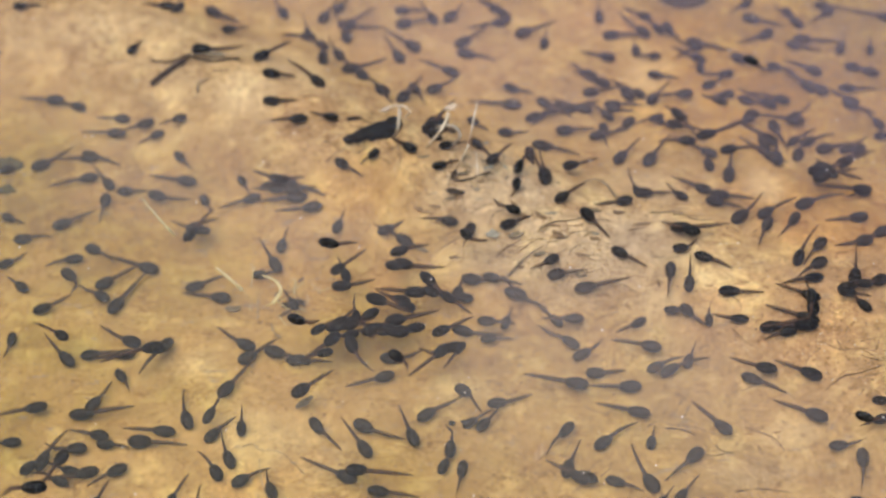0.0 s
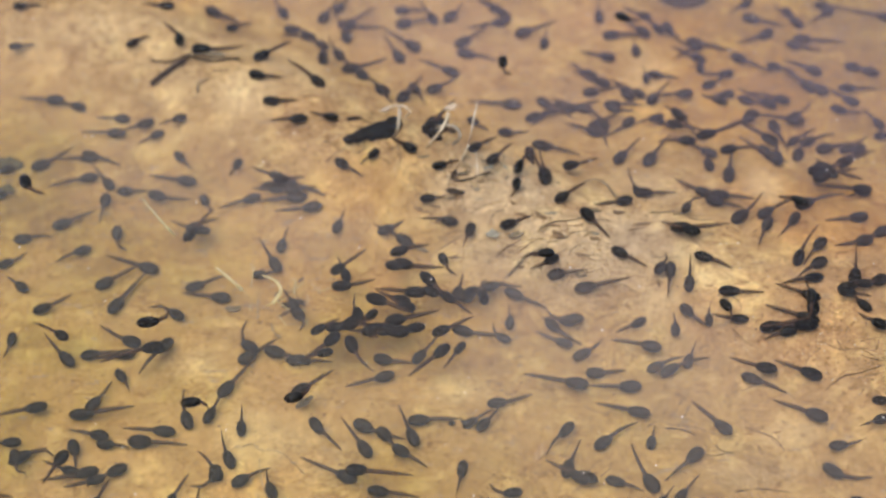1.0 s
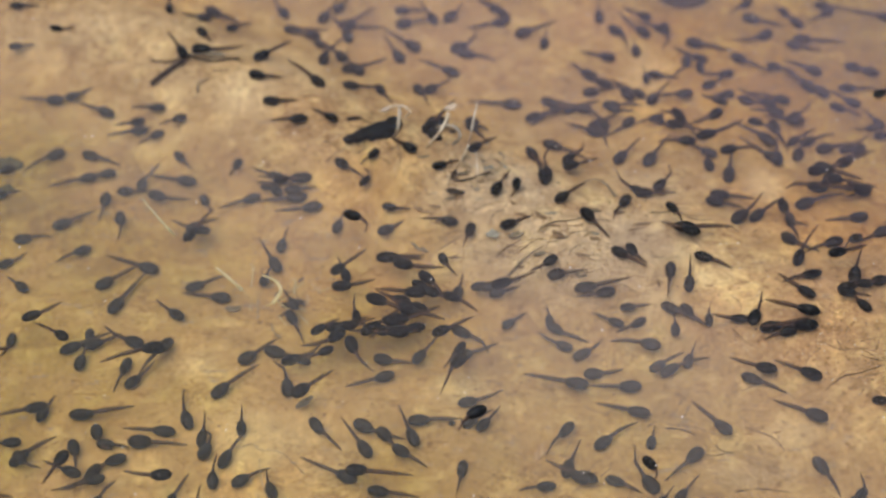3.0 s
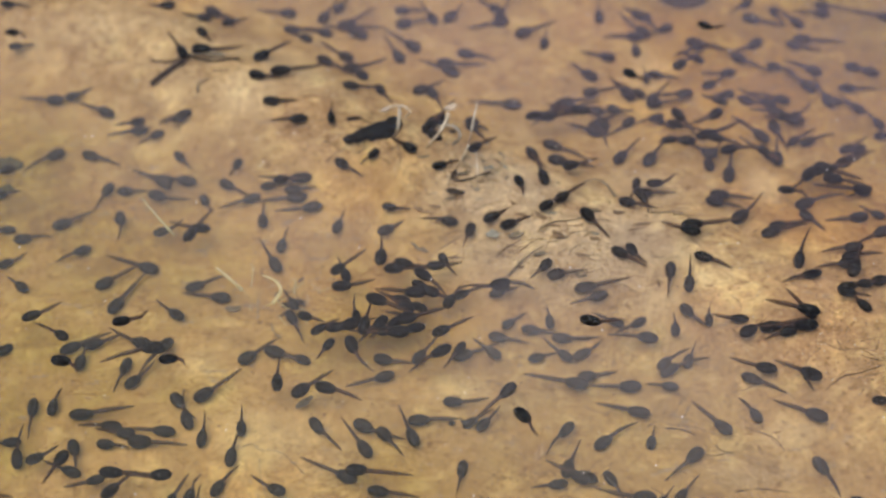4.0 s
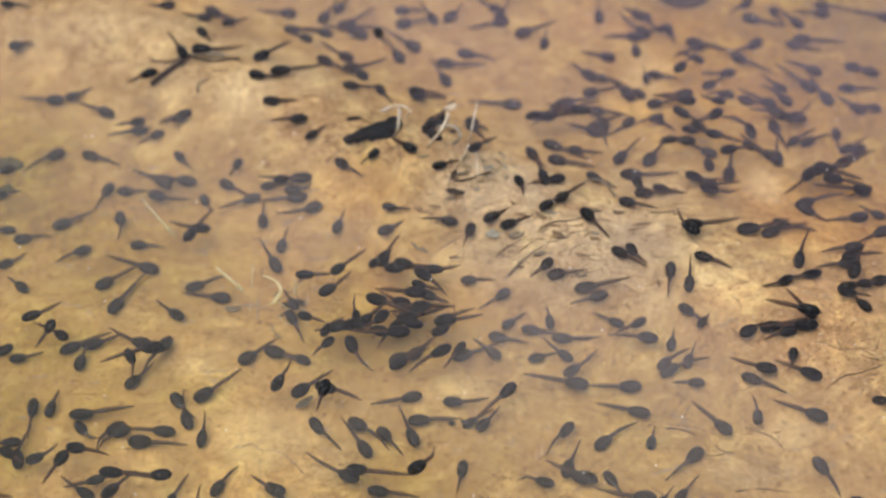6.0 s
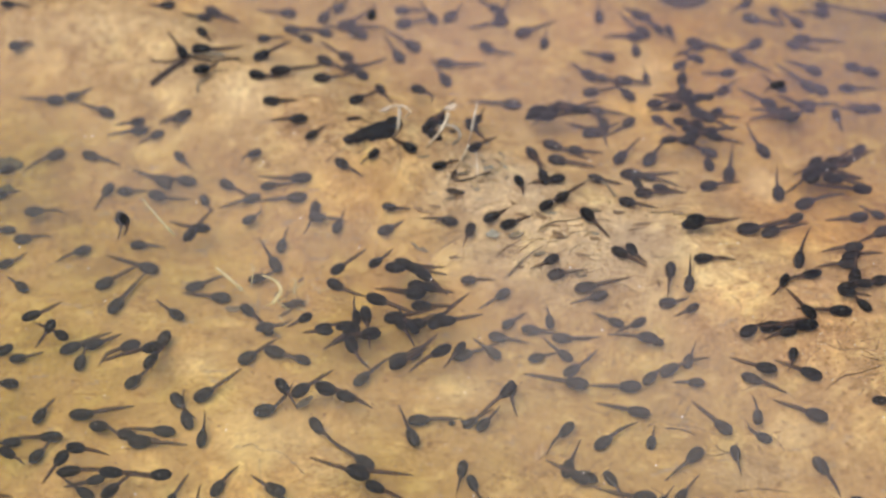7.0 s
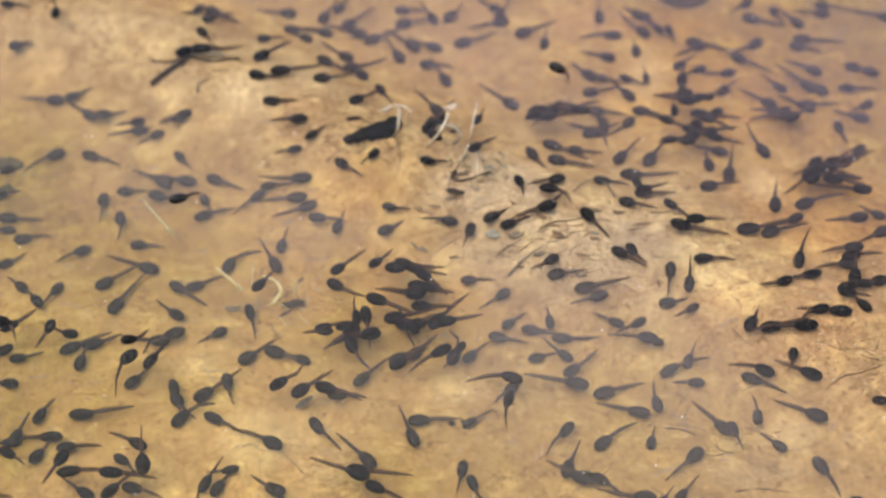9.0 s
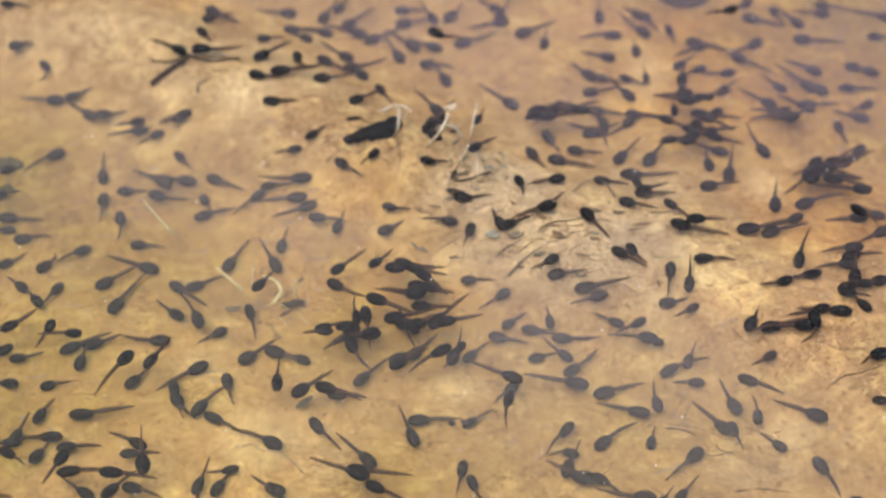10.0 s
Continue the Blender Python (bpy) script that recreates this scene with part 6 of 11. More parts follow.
    swim(0.94, 1.01, (0.00, -0.1176, 0.0750, 22, 0.0033), (8.13, -0.1176, 0.0750, 22, 0.0033), (8.40, -0.1142, 0.0768, 47, 0.0034), (10.00, -0.1142, 0.0768, 47, 0.0034))
    swim(0.90, 0.66, (0.00, -0.1008, 0.0756, 6, 0.0085), (2.92, -0.1008, 0.0756, 6, 0.0085), (3.01, -0.1021, 0.0748, -52, 0.0085), (3.11, -0.1042, 0.0788, -110, 0.0064), (3.20, -0.1055, 0.0779, -168, 0.0064), (3.32, -0.1191, 0.0405, -110, 0.0080), (3.50, -0.1394, -0.0155, -110, -0.0050), (3.60, -0.1507, -0.0467, -161, -0.0050), (3.80, -0.1860, -0.0696, -173, -0.0050), (4.00, -0.2054, -0.0784, -191, -0.0050), (4.12, -0.2195, -0.0798, -174, -0.0050), (4.30, -0.2407, -0.0819, -174, -0.0050), (4.40, -0.2525, -0.0831, -172, -0.0050), (10.00, -0.2525, -0.0831, -172, -0.0050))
    swim(1.04, 1.28, (0.00, -0.0952, 0.0822, 164, 0.0037), (1.70, -0.0952, 0.0822, 164, 0.0037), (1.85, -0.0914, 0.0834, 85, 0.0037), (2.00, -0.0875, 0.0845, 7, 0.0036), (10.00, -0.0875, 0.0845, 7, 0.0036))
    swim(0.93, 0.73, (0.00, -0.0656, 0.0098, 165, -0.0050), (0.10, -0.0694, 0.0080, 171, -0.0050), (0.30, -0.0992, -0.0059, 171, -0.0050), (0.50, -0.1197, -0.0177, 180, -0.0050), (0.65, -0.1324, -0.0277, 218, -0.0050), (0.88, -0.1514, -0.0426, 218, -0.0050), (1.00, -0.1620, -0.0508, 189, -0.0050), (1.15, -0.1728, -0.0479, 165, -0.0050), (1.38, -0.1891, -0.0434, 165, 0.0080), (1.50, -0.1981, -0.0409, 197, 0.0033), (10.00, -0.1981, -0.0409, 197, 0.0033))
    swim(0.76, 0.55, (0.00, -0.1078, 0.0126, -167, 0.0036), (2.12, -0.1078, 0.0126, -167, 0.0036), (2.40, -0.1048, 0.0080, -105, 0.0036), (3.36, -0.1048, 0.0080, -105, 0.0036), (3.49, -0.0971, -0.0005, -48, 0.0080), (3.69, -0.0857, -0.0132, -48, 0.0080), (3.75, -0.0825, -0.0168, -124, 0.0080), (3.80, -0.0780, -0.0306, -200, 0.0152), (6.55, -0.0780, -0.0306, -200, 0.0152), (6.67, -0.0779, -0.0313, -261, 0.0152), (6.80, -0.0779, -0.0321, -321, 0.0152), (7.16, -0.0779, -0.0321, -321, 0.0152), (7.33, -0.0844, -0.0300, -265, 0.0034), (7.50, -0.0896, -0.0383, -210, -0.0050), (7.65, -0.0974, -0.0384, -179, -0.0050), (7.88, -0.1091, -0.0386, -179, -0.0050), (8.00, -0.1156, -0.0387, -190, -0.0050), (8.15, -0.1236, -0.0426, -154, -0.0050), (8.38, -0.1357, -0.0484, -154, -0.0050), (8.50, -0.1424, -0.0517, -180, -0.0050), (8.65, -0.1509, -0.0552, -157, -0.0050), (8.88, -0.1638, -0.0606, -157, -0.0050), (9.00, -0.1709, -0.0635, -172, -0.0050), (9.15, -0.1775, -0.0685, -143, -0.0050), (9.38, -0.1875, -0.0759, -143, -0.0050), (9.50, -0.1930, -0.0800, -179, -0.0050), (9.65, -0.2007, -0.0774, -199, -0.0050), (9.88, -0.2122, -0.0735, -199, 0.0080), (10.00, -0.2186, -0.0714, -156, 0.0034))
    swim(0.95, 1.05, (0.00, -0.0232, 0.0343, -42, 0.0036), (1.67, -0.0232, 0.0343, -42, 0.0036), (1.83, -0.0274, 0.0212, -121, 0.0139), (1.92, -0.0296, 0.0202, -161, 0.0140), (2.00, -0.0317, 0.0151, -201, 0.0144), (2.70, -0.0317, 0.0151, -201, 0.0144), (3.17, -0.0340, 0.0149, -147, 0.0145), (3.65, -0.0363, 0.0148, -94, 0.0146), (5.75, -0.0363, 0.0148, -94, 0.0146), (6.25, -0.0323, 0.0115, -141, 0.0146), (6.75, -0.0283, 0.0082, -187, 0.0146), (6.80, -0.0276, 0.0068, -185, 0.0146), (10.00, -0.0276, 0.0068, -185, 0.0146))
    swim(0.88, 0.86, (0.00, -0.0257, 0.0192, -158, 0.0139), (2.13, -0.0257, 0.0192, -158, 0.0139), (2.31, -0.0151, 0.0214, -194, 0.0131), (2.50, -0.0062, 0.0198, -237, -0.0050), (2.70, -0.0308, 0.0235, -203, -0.0050), (3.03, -0.0544, 0.0335, -203, -0.0050), (3.52, -0.0898, 0.0484, -203, 0.0080), (3.66, -0.0996, 0.0526, -143, 0.0080), (3.80, -0.1094, 0.0567, -84, 0.0033), (6.41, -0.1094, 0.0567, -84, 0.0033), (6.47, -0.1049, 0.0571, -39, 0.0033), (6.53, -0.1004, 0.0576, 5, 0.0080), (6.70, -0.0870, 0.0588, 5, 0.0080), (6.73, -0.0845, 0.0590, 59, 0.0080), (6.77, -0.0820, 0.0593, 113, 0.0065), (6.80, -0.0757, 0.0537, 175, 0.0065), (10.00, -0.0757, 0.0537, 175, 0.0065))
    swim(0.91, 0.93, (0.00, -0.0582, -0.0070, -175, 0.0152), (5.10, -0.0582, -0.0070, -175, 0.0152), (5.40, -0.0662, -0.0105, -142, 0.0152), (6.49, -0.0662, -0.0105, -142, 0.0152), (6.64, -0.0634, -0.0059, -184, 0.0152), (6.80, -0.0619, -0.0063, -218, 0.0152), (10.00, -0.0619, -0.0063, -218, 0.0152))
    swim(0.83, 0.73, (0.00, -0.0564, 0.0009, -73, 0.0151), (5.04, -0.0564, 0.0009, -73, 0.0151), (5.09, -0.0600, 0.0014, -130, 0.0151), (5.15, -0.0637, 0.0033, -187, 0.0151), (5.31, -0.0743, 0.0046, -187, 0.0152), (5.40, -0.0797, 0.0009, -181, 0.0152), (6.52, -0.0797, 0.0009, -181, 0.0152), (6.63, -0.0896, 0.0116, -177, 0.0080), (6.80, -0.1023, 0.0111, -177, 0.0080), (6.90, -0.1093, 0.0108, -170, 0.0036), (7.40, -0.1061, -0.0050, -128, 0.0144), (10.00, -0.1061, -0.0050, -128, 0.0144))
    swim(0.94, 1.02, (0.00, -0.0413, -0.0284, 34, 0.0152), (0.94, -0.0413, -0.0284, 34, 0.0152), (1.01, -0.0479, -0.0289, 109, 0.0152), (1.08, -0.0549, -0.0255, 184, 0.0152), (1.28, -0.0750, -0.0269, 184, 0.0152), (1.40, -0.0870, -0.0212, 116, 0.0034), (6.42, -0.0870, -0.0212, 116, 0.0034), (6.53, -0.0948, -0.0194, 167, 0.0080), (6.71, -0.1064, -0.0166, 167, 0.0080), (6.80, -0.1128, -0.0151, 136, 0.0035), (7.14, -0.1128, -0.0151, 136, 0.0035), (7.40, -0.1114, -0.0168, 107, 0.0034), (10.00, -0.1114, -0.0168, 107, 0.0034))
    swim(1.01, 1.21, (0.00, -0.0267, -0.0338, -166, 0.0156), (2.75, -0.0267, -0.0338, -166, 0.0156), (3.55, -0.0205, -0.0320, -163, 0.0155), (6.50, -0.0205, -0.0316, -163, 0.0152), (6.80, -0.0274, -0.0315, -166, 0.0152), (10.00, -0.0274, -0.0315, -166, 0.0152))
    swim(0.86, 0.56, (0.00, -0.0805, -0.0488, 157, -0.0050), (0.30, -0.1137, -0.0566, 170, -0.0050), (0.50, -0.1298, -0.0692, 198, -0.0050), (0.65, -0.1306, -0.0806, 266, -0.0050), (0.88, -0.1318, -0.0976, 266, -0.0050), (1.00, -0.1325, -0.1071, 187, -0.0050), (1.20, -0.1565, -0.1101, 183, -0.0050), (1.50, -0.1887, -0.1044, 189, -0.0050), (1.62, -0.1980, -0.1009, 159, -0.0050), (1.80, -0.2120, -0.0957, 159, 0.0080), (1.85, -0.2158, -0.0942, 203, 0.0080), (1.90, -0.2197, -0.0928, 246, 0.0038), (2.70, -0.2197, -0.0928, 246, 0.0038), (3.65, -0.2135, -0.0871, 263, 0.0038), (5.75, -0.2135, -0.0871, 263, 0.0038), (6.75, -0.2197, -0.0928, 246, 0.0038), (10.00, -0.2197, -0.0928, 246, 0.0038))
    swim(1.02, 1.23, (0.00, -0.0396, -0.0406, -153, 0.0152), (2.70, -0.0396, -0.0406, -153, 0.0152), (3.65, -0.0444, -0.0370, -100, 0.0152), (5.75, -0.0444, -0.0370, -100, 0.0152), (6.25, -0.0444, -0.0302, -172, 0.0152), (6.75, -0.0441, -0.0298, -244, 0.0152), (6.80, -0.0437, -0.0289, -261, 0.0152), (10.00, -0.0437, -0.0289, -261, 0.0152))
    swim(0.89, 0.63, (0.00, -0.0586, -0.0357, -127, 0.0152), (0.63, -0.0586, -0.0357, -127, 0.0152), (0.74, -0.0659, -0.0306, -190, 0.0152), (0.91, -0.0764, -0.0287, -190, 0.0152), (1.00, -0.0831, -0.0212, -234, 0.0068), (1.07, -0.0892, -0.0261, -188, 0.0068), (1.15, -0.0952, -0.0311, -141, 0.0080), (1.38, -0.1134, -0.0459, -141, -0.0050), (1.50, -0.1235, -0.0541, -213, -0.0050), (1.65, -0.1365, -0.0544, -179, -0.0050), (1.88, -0.1560, -0.0548, -179, -0.0050), (2.00, -0.1668, -0.0550, -175, -0.0050), (2.15, -0.1808, -0.0581, -167, -0.0050), (2.38, -0.2019, -0.0629, -167, -0.0050), (2.50, -0.2136, -0.0656, -193, -0.0050), (2.68, -0.2250, -0.0673, -172, -0.0050), (2.95, -0.2422, -0.0698, -172, -0.0050), (3.10, -0.2518, -0.0712, -170, -0.0050), (10.00, -0.2518, -0.0712, -170, -0.0050))
    swim(1.04, 1.38, (0.00, -0.0250, -0.0420, 2, 0.0152), (6.46, -0.0250, -0.0420, 2, 0.0152), (6.63, -0.0163, -0.0406, -63, 0.0152), (6.80, -0.0034, -0.0340, -128, 0.0151), (10.00, -0.0034, -0.0340, -128, 0.0151))
    swim(0.93, 1.00, (0.00, -0.0621, -0.0480, 49, 0.0152), (2.70, -0.0621, -0.0480, 49, 0.0152), (3.65, -0.0516, -0.0352, 21, 0.0152), (5.75, -0.0516, -0.0352, 21, 0.0152), (6.75, -0.0537, -0.0413, 51, 0.0152), (6.80, -0.0521, -0.0400, 52, 0.0152), (10.00, -0.0521, -0.0400, 52, 0.0152))
    swim(0.75, 0.55, (0.00, 0.0439, 0.0610, 80, 0.0038), (3.53, 0.0439, 0.0610, 80, 0.0038), (3.80, 0.0457, 0.0653, 109, 0.0036), (10.00, 0.0457, 0.0653, 109, 0.0036))
    swim(0.89, 0.88, (0.00, 0.0708, 0.0522, -137, 0.0034), (8.35, 0.0708, 0.0522, -137, 0.0034), (8.60, 0.0708, 0.0522, -137, 0.0034), (8.90, 0.0677, 0.0559, -180, 0.0034), (9.08, 0.0596, 0.0567, -186, 0.0080), (9.35, 0.0475, 0.0579, -186, 0.0080), (9.50, 0.0408, 0.0586, -177, 0.0036), (9.65, 0.0322, 0.0567, -168, 0.0080), (9.88, 0.0193, 0.0539, -168, 0.0080), (10.00, 0.0121, 0.0524, -187, 0.0032))
    swim(0.81, 0.67, (0.00, 0.0411, 0.0375, -27, -0.0050), (0.15, 0.0462, 0.0254, -67, -0.0050), (0.38, 0.0540, 0.0073, -67, -0.0050), (0.50, 0.0582, -0.0028, -59, -0.0050), (0.95, 0.0587, 0.0018, 1, -0.0050), (1.40, 0.0592, 0.0064, 61, 0.0036), (1.49, 0.0555, 0.0074, 113, 0.0036), (1.58, 0.0519, 0.0084, 165, 0.0080), (1.85, 0.0410, 0.0114, 165, 0.0080), (2.00, 0.0349, 0.0130, 130, 0.0034), (2.40, 0.0314, -0.0071, 200, 0.0031), (4.03, 0.0314, -0.0071, 200, 0.0031), (4.40, 0.0152, 0.0061, 171, 0.0037), (5.14, 0.0152, 0.0061, 171, 0.0037), (5.40, 0.0151, 0.0029, 183, 0.0034), (10.00, 0.0151, 0.0029, 183, 0.0034))
    swim(0.81, 0.67, (0.00, 0.0134, 0.0166, 123, -0.0050), (0.25, 0.0126, 0.0132, 198, -0.0050), (0.50, 0.0119, 0.0098, 272, 0.0036), (0.67, 0.0080, 0.0125, 219, 0.0036), (0.83, 0.0042, 0.0081, 165, 0.0132), (1.00, 0.0003, 0.0107, 112, 0.0132), (4.11, 0.0003, 0.0107, 112, 0.0132), (4.40, -0.0069, 0.0136, 141, 0.0134), (4.99, -0.0069, 0.0136, 141, 0.0134), (5.11, -0.0167, 0.0166, 182, 0.0137), (5.30, -0.0313, 0.0152, 182, 0.0144), (5.40, -0.0392, 0.0105, 219, 0.0148), (10.00, -0.0392, 0.0105, 219, 0.0148))
    swim(0.88, 0.86, (0.00, 0.0282, 0.0024, 166, 0.0033), (0.71, 0.0282, 0.0024, 166, 0.0033), (1.00, 0.0275, -0.0055, 200, 0.0065), (3.52, 0.0275, -0.0055, 200, 0.0065), (3.61, 0.0293, -0.0063, 253, 0.0065), (3.71, 0.0311, -0.0072, 307, 0.0092), (3.80, 0.0330, -0.0080, 360, 0.0092), (4.64, 0.0330, -0.0080, 360, 0.0092), (4.90, 0.0346, -0.0075, 386, 0.0035), (5.40, 0.0343, -0.0085, 404, 0.0033), (10.00, 0.0343, -0.0085, 404, 0.0033))
    swim(0.95, 1.04, (0.00, 0.0168, 0.0030, 172, 0.0033), (0.94, 0.0168, 0.0030, 172, 0.0033), (1.01, 0.0158, -0.0096, 218, 0.0085), (1.08, 0.0150, -0.0126, 263, 0.0080), (1.28, 0.0123, -0.0360, 263, 0.0080), (1.40, 0.0108, -0.0490, 193, 0.0033), (8.72, 0.0108, -0.0490, 193, 0.0033), (9.02, 0.0058, -0.0504, 248, 0.0033), (10.00, 0.0058, -0.0504, 248, 0.0033))
    swim(0.88, 0.86, (0.00, 0.0085, -0.0053, -104, 0.0037), (3.89, 0.0085, -0.0053, -104, 0.0037), (4.04, 0.0013, -0.0241, -119, 0.0150), (4.27, -0.0095, -0.0436, -119, 0.0152), (4.40, -0.0156, -0.0480, -135, 0.0032), (10.00, -0.0156, -0.0480, -135, 0.0032))
    swim(0.89, 0.88, (0.00, 0.0030, -0.0161, -222, 0.0147), (2.75, 0.0030, -0.0161, -222, 0.0147), (3.55, 0.0101, -0.0113, -152, 0.0093), (4.07, 0.0101, -0.0113, -152, 0.0093), (4.40, 0.0003, -0.0324, -154, 0.0151), (6.46, 0.0003, -0.0324, -154, 0.0151), (6.63, -0.0119, -0.0342, -197, 0.0151), (6.80, -0.0241, -0.0360, -241, 0.0152), (10.00, -0.0241, -0.0360, -241, 0.0152))
    swim(0.94, 1.02, (0.00, 0.0411, -0.0091, 146, 0.0034), (1.71, 0.0411, -0.0091, 146, 0.0034), (2.00, 0.0340, -0.0064, 201, 0.0097), (3.97, 0.0340, -0.0064, 201, 0.0097), (4.10, 0.0232, -0.0072, 184, 0.0080), (4.29, 0.0070, -0.0083, 184, 0.0080), (4.40, 0.0016, -0.0339, 190, 0.0151), (10.00, 0.0016, -0.0339, 190, 0.0151))
    swim(0.86, 0.80, (0.00, 0.0442, -0.0113, -49, 0.0064), (0.39, 0.0442, -0.0113, -49, 0.0064), (0.54, 0.0515, -0.0233, -59, 0.0080), (0.77, 0.0624, -0.0412, -59, 0.0080), (0.90, 0.0682, -0.0427, -22, 0.0034), (2.75, 0.0682, -0.0427, -22, 0.0034), (3.55, 0.0685, -0.0512, -42, 0.0034), (10.00, 0.0685, -0.0512, -42, 0.0034))
    swim(0.93, 1.00, (0.00, 0.0123, -0.0087, -14, 0.0037), (1.35, 0.0123, -0.0087, -14, 0.0037), (1.48, 0.0169, -0.0134, 59, 0.0037), (1.60, 0.0214, -0.0180, 134, 0.0037), (1.72, 0.0146, -0.0186, 185, 0.0080), (1.90, 0.0044, -0.0255, 185, 0.0149), (2.00, -0.0013, -0.0301, 171, 0.0151), (2.50, -0.0190, -0.0268, 167, 0.0155), (3.20, -0.0190, -0.0268, 167, 0.0155), (3.26, -0.0121, -0.0282, 108, 0.0155), (3.32, -0.0052, -0.0282, 48, 0.0155), (3.38, 0.0016, -0.0292, -11, 0.0150), (3.65, 0.0328, -0.0293, -11, 0.0080), (3.70, 0.0386, -0.0305, -71, 0.0080), (3.75, 0.0443, -0.0317, -130, 0.0036), (3.80, 0.0501, -0.0328, -189, 0.0036), (10.00, 0.0501, -0.0328, -189, 0.0036))
    swim(0.83, 0.71, (0.00, 0.0250, -0.0296, 176, 0.0085), (0.71, 0.0250, -0.0296, 176, 0.0085), (0.85, 0.0241, -0.0218, 230, 0.0097), (1.00, 0.0231, -0.0141, 284, 0.0097), (1.55, 0.0231, -0.0141, 284, 0.0097), (1.68, 0.0243, -0.0143, 241, 0.0097), (1.80, 0.0254, -0.0145, 199, 0.0062), (2.20, 0.0216, -0.0048, 189, 0.0065), (3.36, 0.0216, -0.0048, 189, 0.0065), (3.43, 0.0226, -0.0114, 234, 0.0065), (3.49, 0.0236, -0.0180, 279, 0.0080), (3.69, 0.0266, -0.0378, 279, 0.0080), (3.80, 0.0283, -0.0487, 319, 0.0037), (8.00, 0.0283, -0.0487, 319, 0.0037), (8.28, 0.0217, -0.0496, 272, 0.0037), (8.55, 0.0152, -0.0506, 226, 0.0037), (10.00, 0.0152, -0.0506, 226, 0.0037))
    swim(0.77, 0.55, (0.00, 0.0358, -0.0268, -111, 0.0035), (0.74, 0.0358, -0.0268, -111, 0.0035), (1.00, 0.0381, -0.0269, -96, 0.0033), (1.85, 0.0381, -0.0269, -96, 0.0033), (1.90, 0.0415, -0.0272, -50, 0.0033), (1.96, 0.0449, -0.0274, -4, 0.0080), (2.11, 0.0551, -0.0281, -4, 0.0080), (2.16, 0.0580, -0.0283, -45, 0.0080), (2.20, 0.0608, -0.0285, -85, 0.0036), (10.00, 0.0608, -0.0285, -85, 0.0036))
    swim(0.81, 0.67, (0.00, 0.0646, -0.0279, -50, 0.0031), (0.72, 0.0641, -0.0327, -50, 0.0085), (1.00, 0.0709, -0.0297, -8, 0.0036), (1.62, 0.0709, -0.0297, -8, 0.0036), (1.73, 0.0790, -0.0310, -9, 0.0080), (1.91, 0.0910, -0.0330, -9, 0.0080), (2.00, 0.0977, -0.0341, -28, 0.0037), (10.00, 0.0977, -0.0341, -28, 0.0037))
    swim(0.87, 0.82, (0.00, 0.0741, -0.0301, 1, 0.0062), (1.24, 0.0741, -0.0301, 1, 0.0062), (1.50, 0.0742, -0.0281, 5, 0.0095), (2.00, 0.0889, -0.0163, -45, 0.0036), (2.50, 0.0928, -0.0150, 14, 0.0032), (3.54, 0.0928, -0.0150, 14, 0.0032), (3.63, 0.0924, -0.0148, -42, 0.0032), (3.71, 0.0920, -0.0145, -99, 0.0033), (3.75, 0.0902, -0.0159, -38, 0.0033), (3.80, 0.0885, -0.0172, 22, 0.0033), (10.00, 0.0885, -0.0172, 22, 0.0033))
    swim(0.79, 0.61, (0.00, 0.1434, 0.0629, -34, 0.0037), (0.20, 0.1466, 0.0610, -78, 0.0037), (0.40, 0.1498, 0.0590, -123, 0.0032), (0.71, 0.1498, 0.0590, -123, 0.0032), (1.00, 0.1451, 0.0493, -119, 0.0035), (1.50, 0.1440, 0.0486, -96, 0.0031), (1.75, 0.1440, 0.0470, -43, 0.0031), (2.00, 0.1439, 0.0455, 9, 0.0034), (2.50, 0.1423, 0.0291, -44, -0.0050), (2.65, 0.1400, 0.0319, 14, -0.0050), (2.80, 0.1378, 0.0348, 71, -0.0050), (2.95, 0.1356, 0.0376, 128, -0.0050), (3.62, 0.1255, 0.0503, 128, 0.0080), (4.00, 0.1198, 0.0574, 113, 0.0037), (4.50, 0.1178, 0.0703, 121, 0.0064), (10.00, 0.1178, 0.0703, 121, 0.0064))
    swim(0.93, 0.98, (0.00, 0.1583, 0.0718, -29, 0.0033), (0.50, 0.1577, 0.0673, -30, 0.0033), (1.69, 0.1577, 0.0673, -30, 0.0033), (1.84, 0.1540, 0.0588, -75, 0.0033), (2.00, 0.1503, 0.0504, -120, 0.0034), (2.70, 0.1503, 0.0504, -120, 0.0034), (3.65, 0.0675, 0.1400, -169, 0.0135), (10.00, 0.0675, 0.1400, -169, 0.0135))
    swim(0.92, 0.96, (0.00, 0.1677, 0.0650, 169, 0.0037), (2.70, 0.1677, 0.0650, 169, 0.0037), (3.65, 0.1677, 0.0650, 169, 0.0037), (5.75, 0.1677, 0.0650, 169, 0.0037), (6.25, 0.1195, 0.1112, 98, 0.0125), (6.75, 0.0692, 0.1461, 27, 0.0138), (10.00, 0.0692, 0.1461, 27, 0.0138))
    swim(0.87, 0.82, (0.00, 0.1632, 0.0571, 160, 0.0038), (2.70, 0.1632, 0.0571, 160, 0.0038), (3.65, 0.1632, 0.0571, 160, 0.0038), (5.75, 0.1632, 0.0571, 160, 0.0038), (6.75, 0.1557, 0.1159, 198, 0.0136), (10.00, 0.1557, 0.1159, 198, 0.0136))
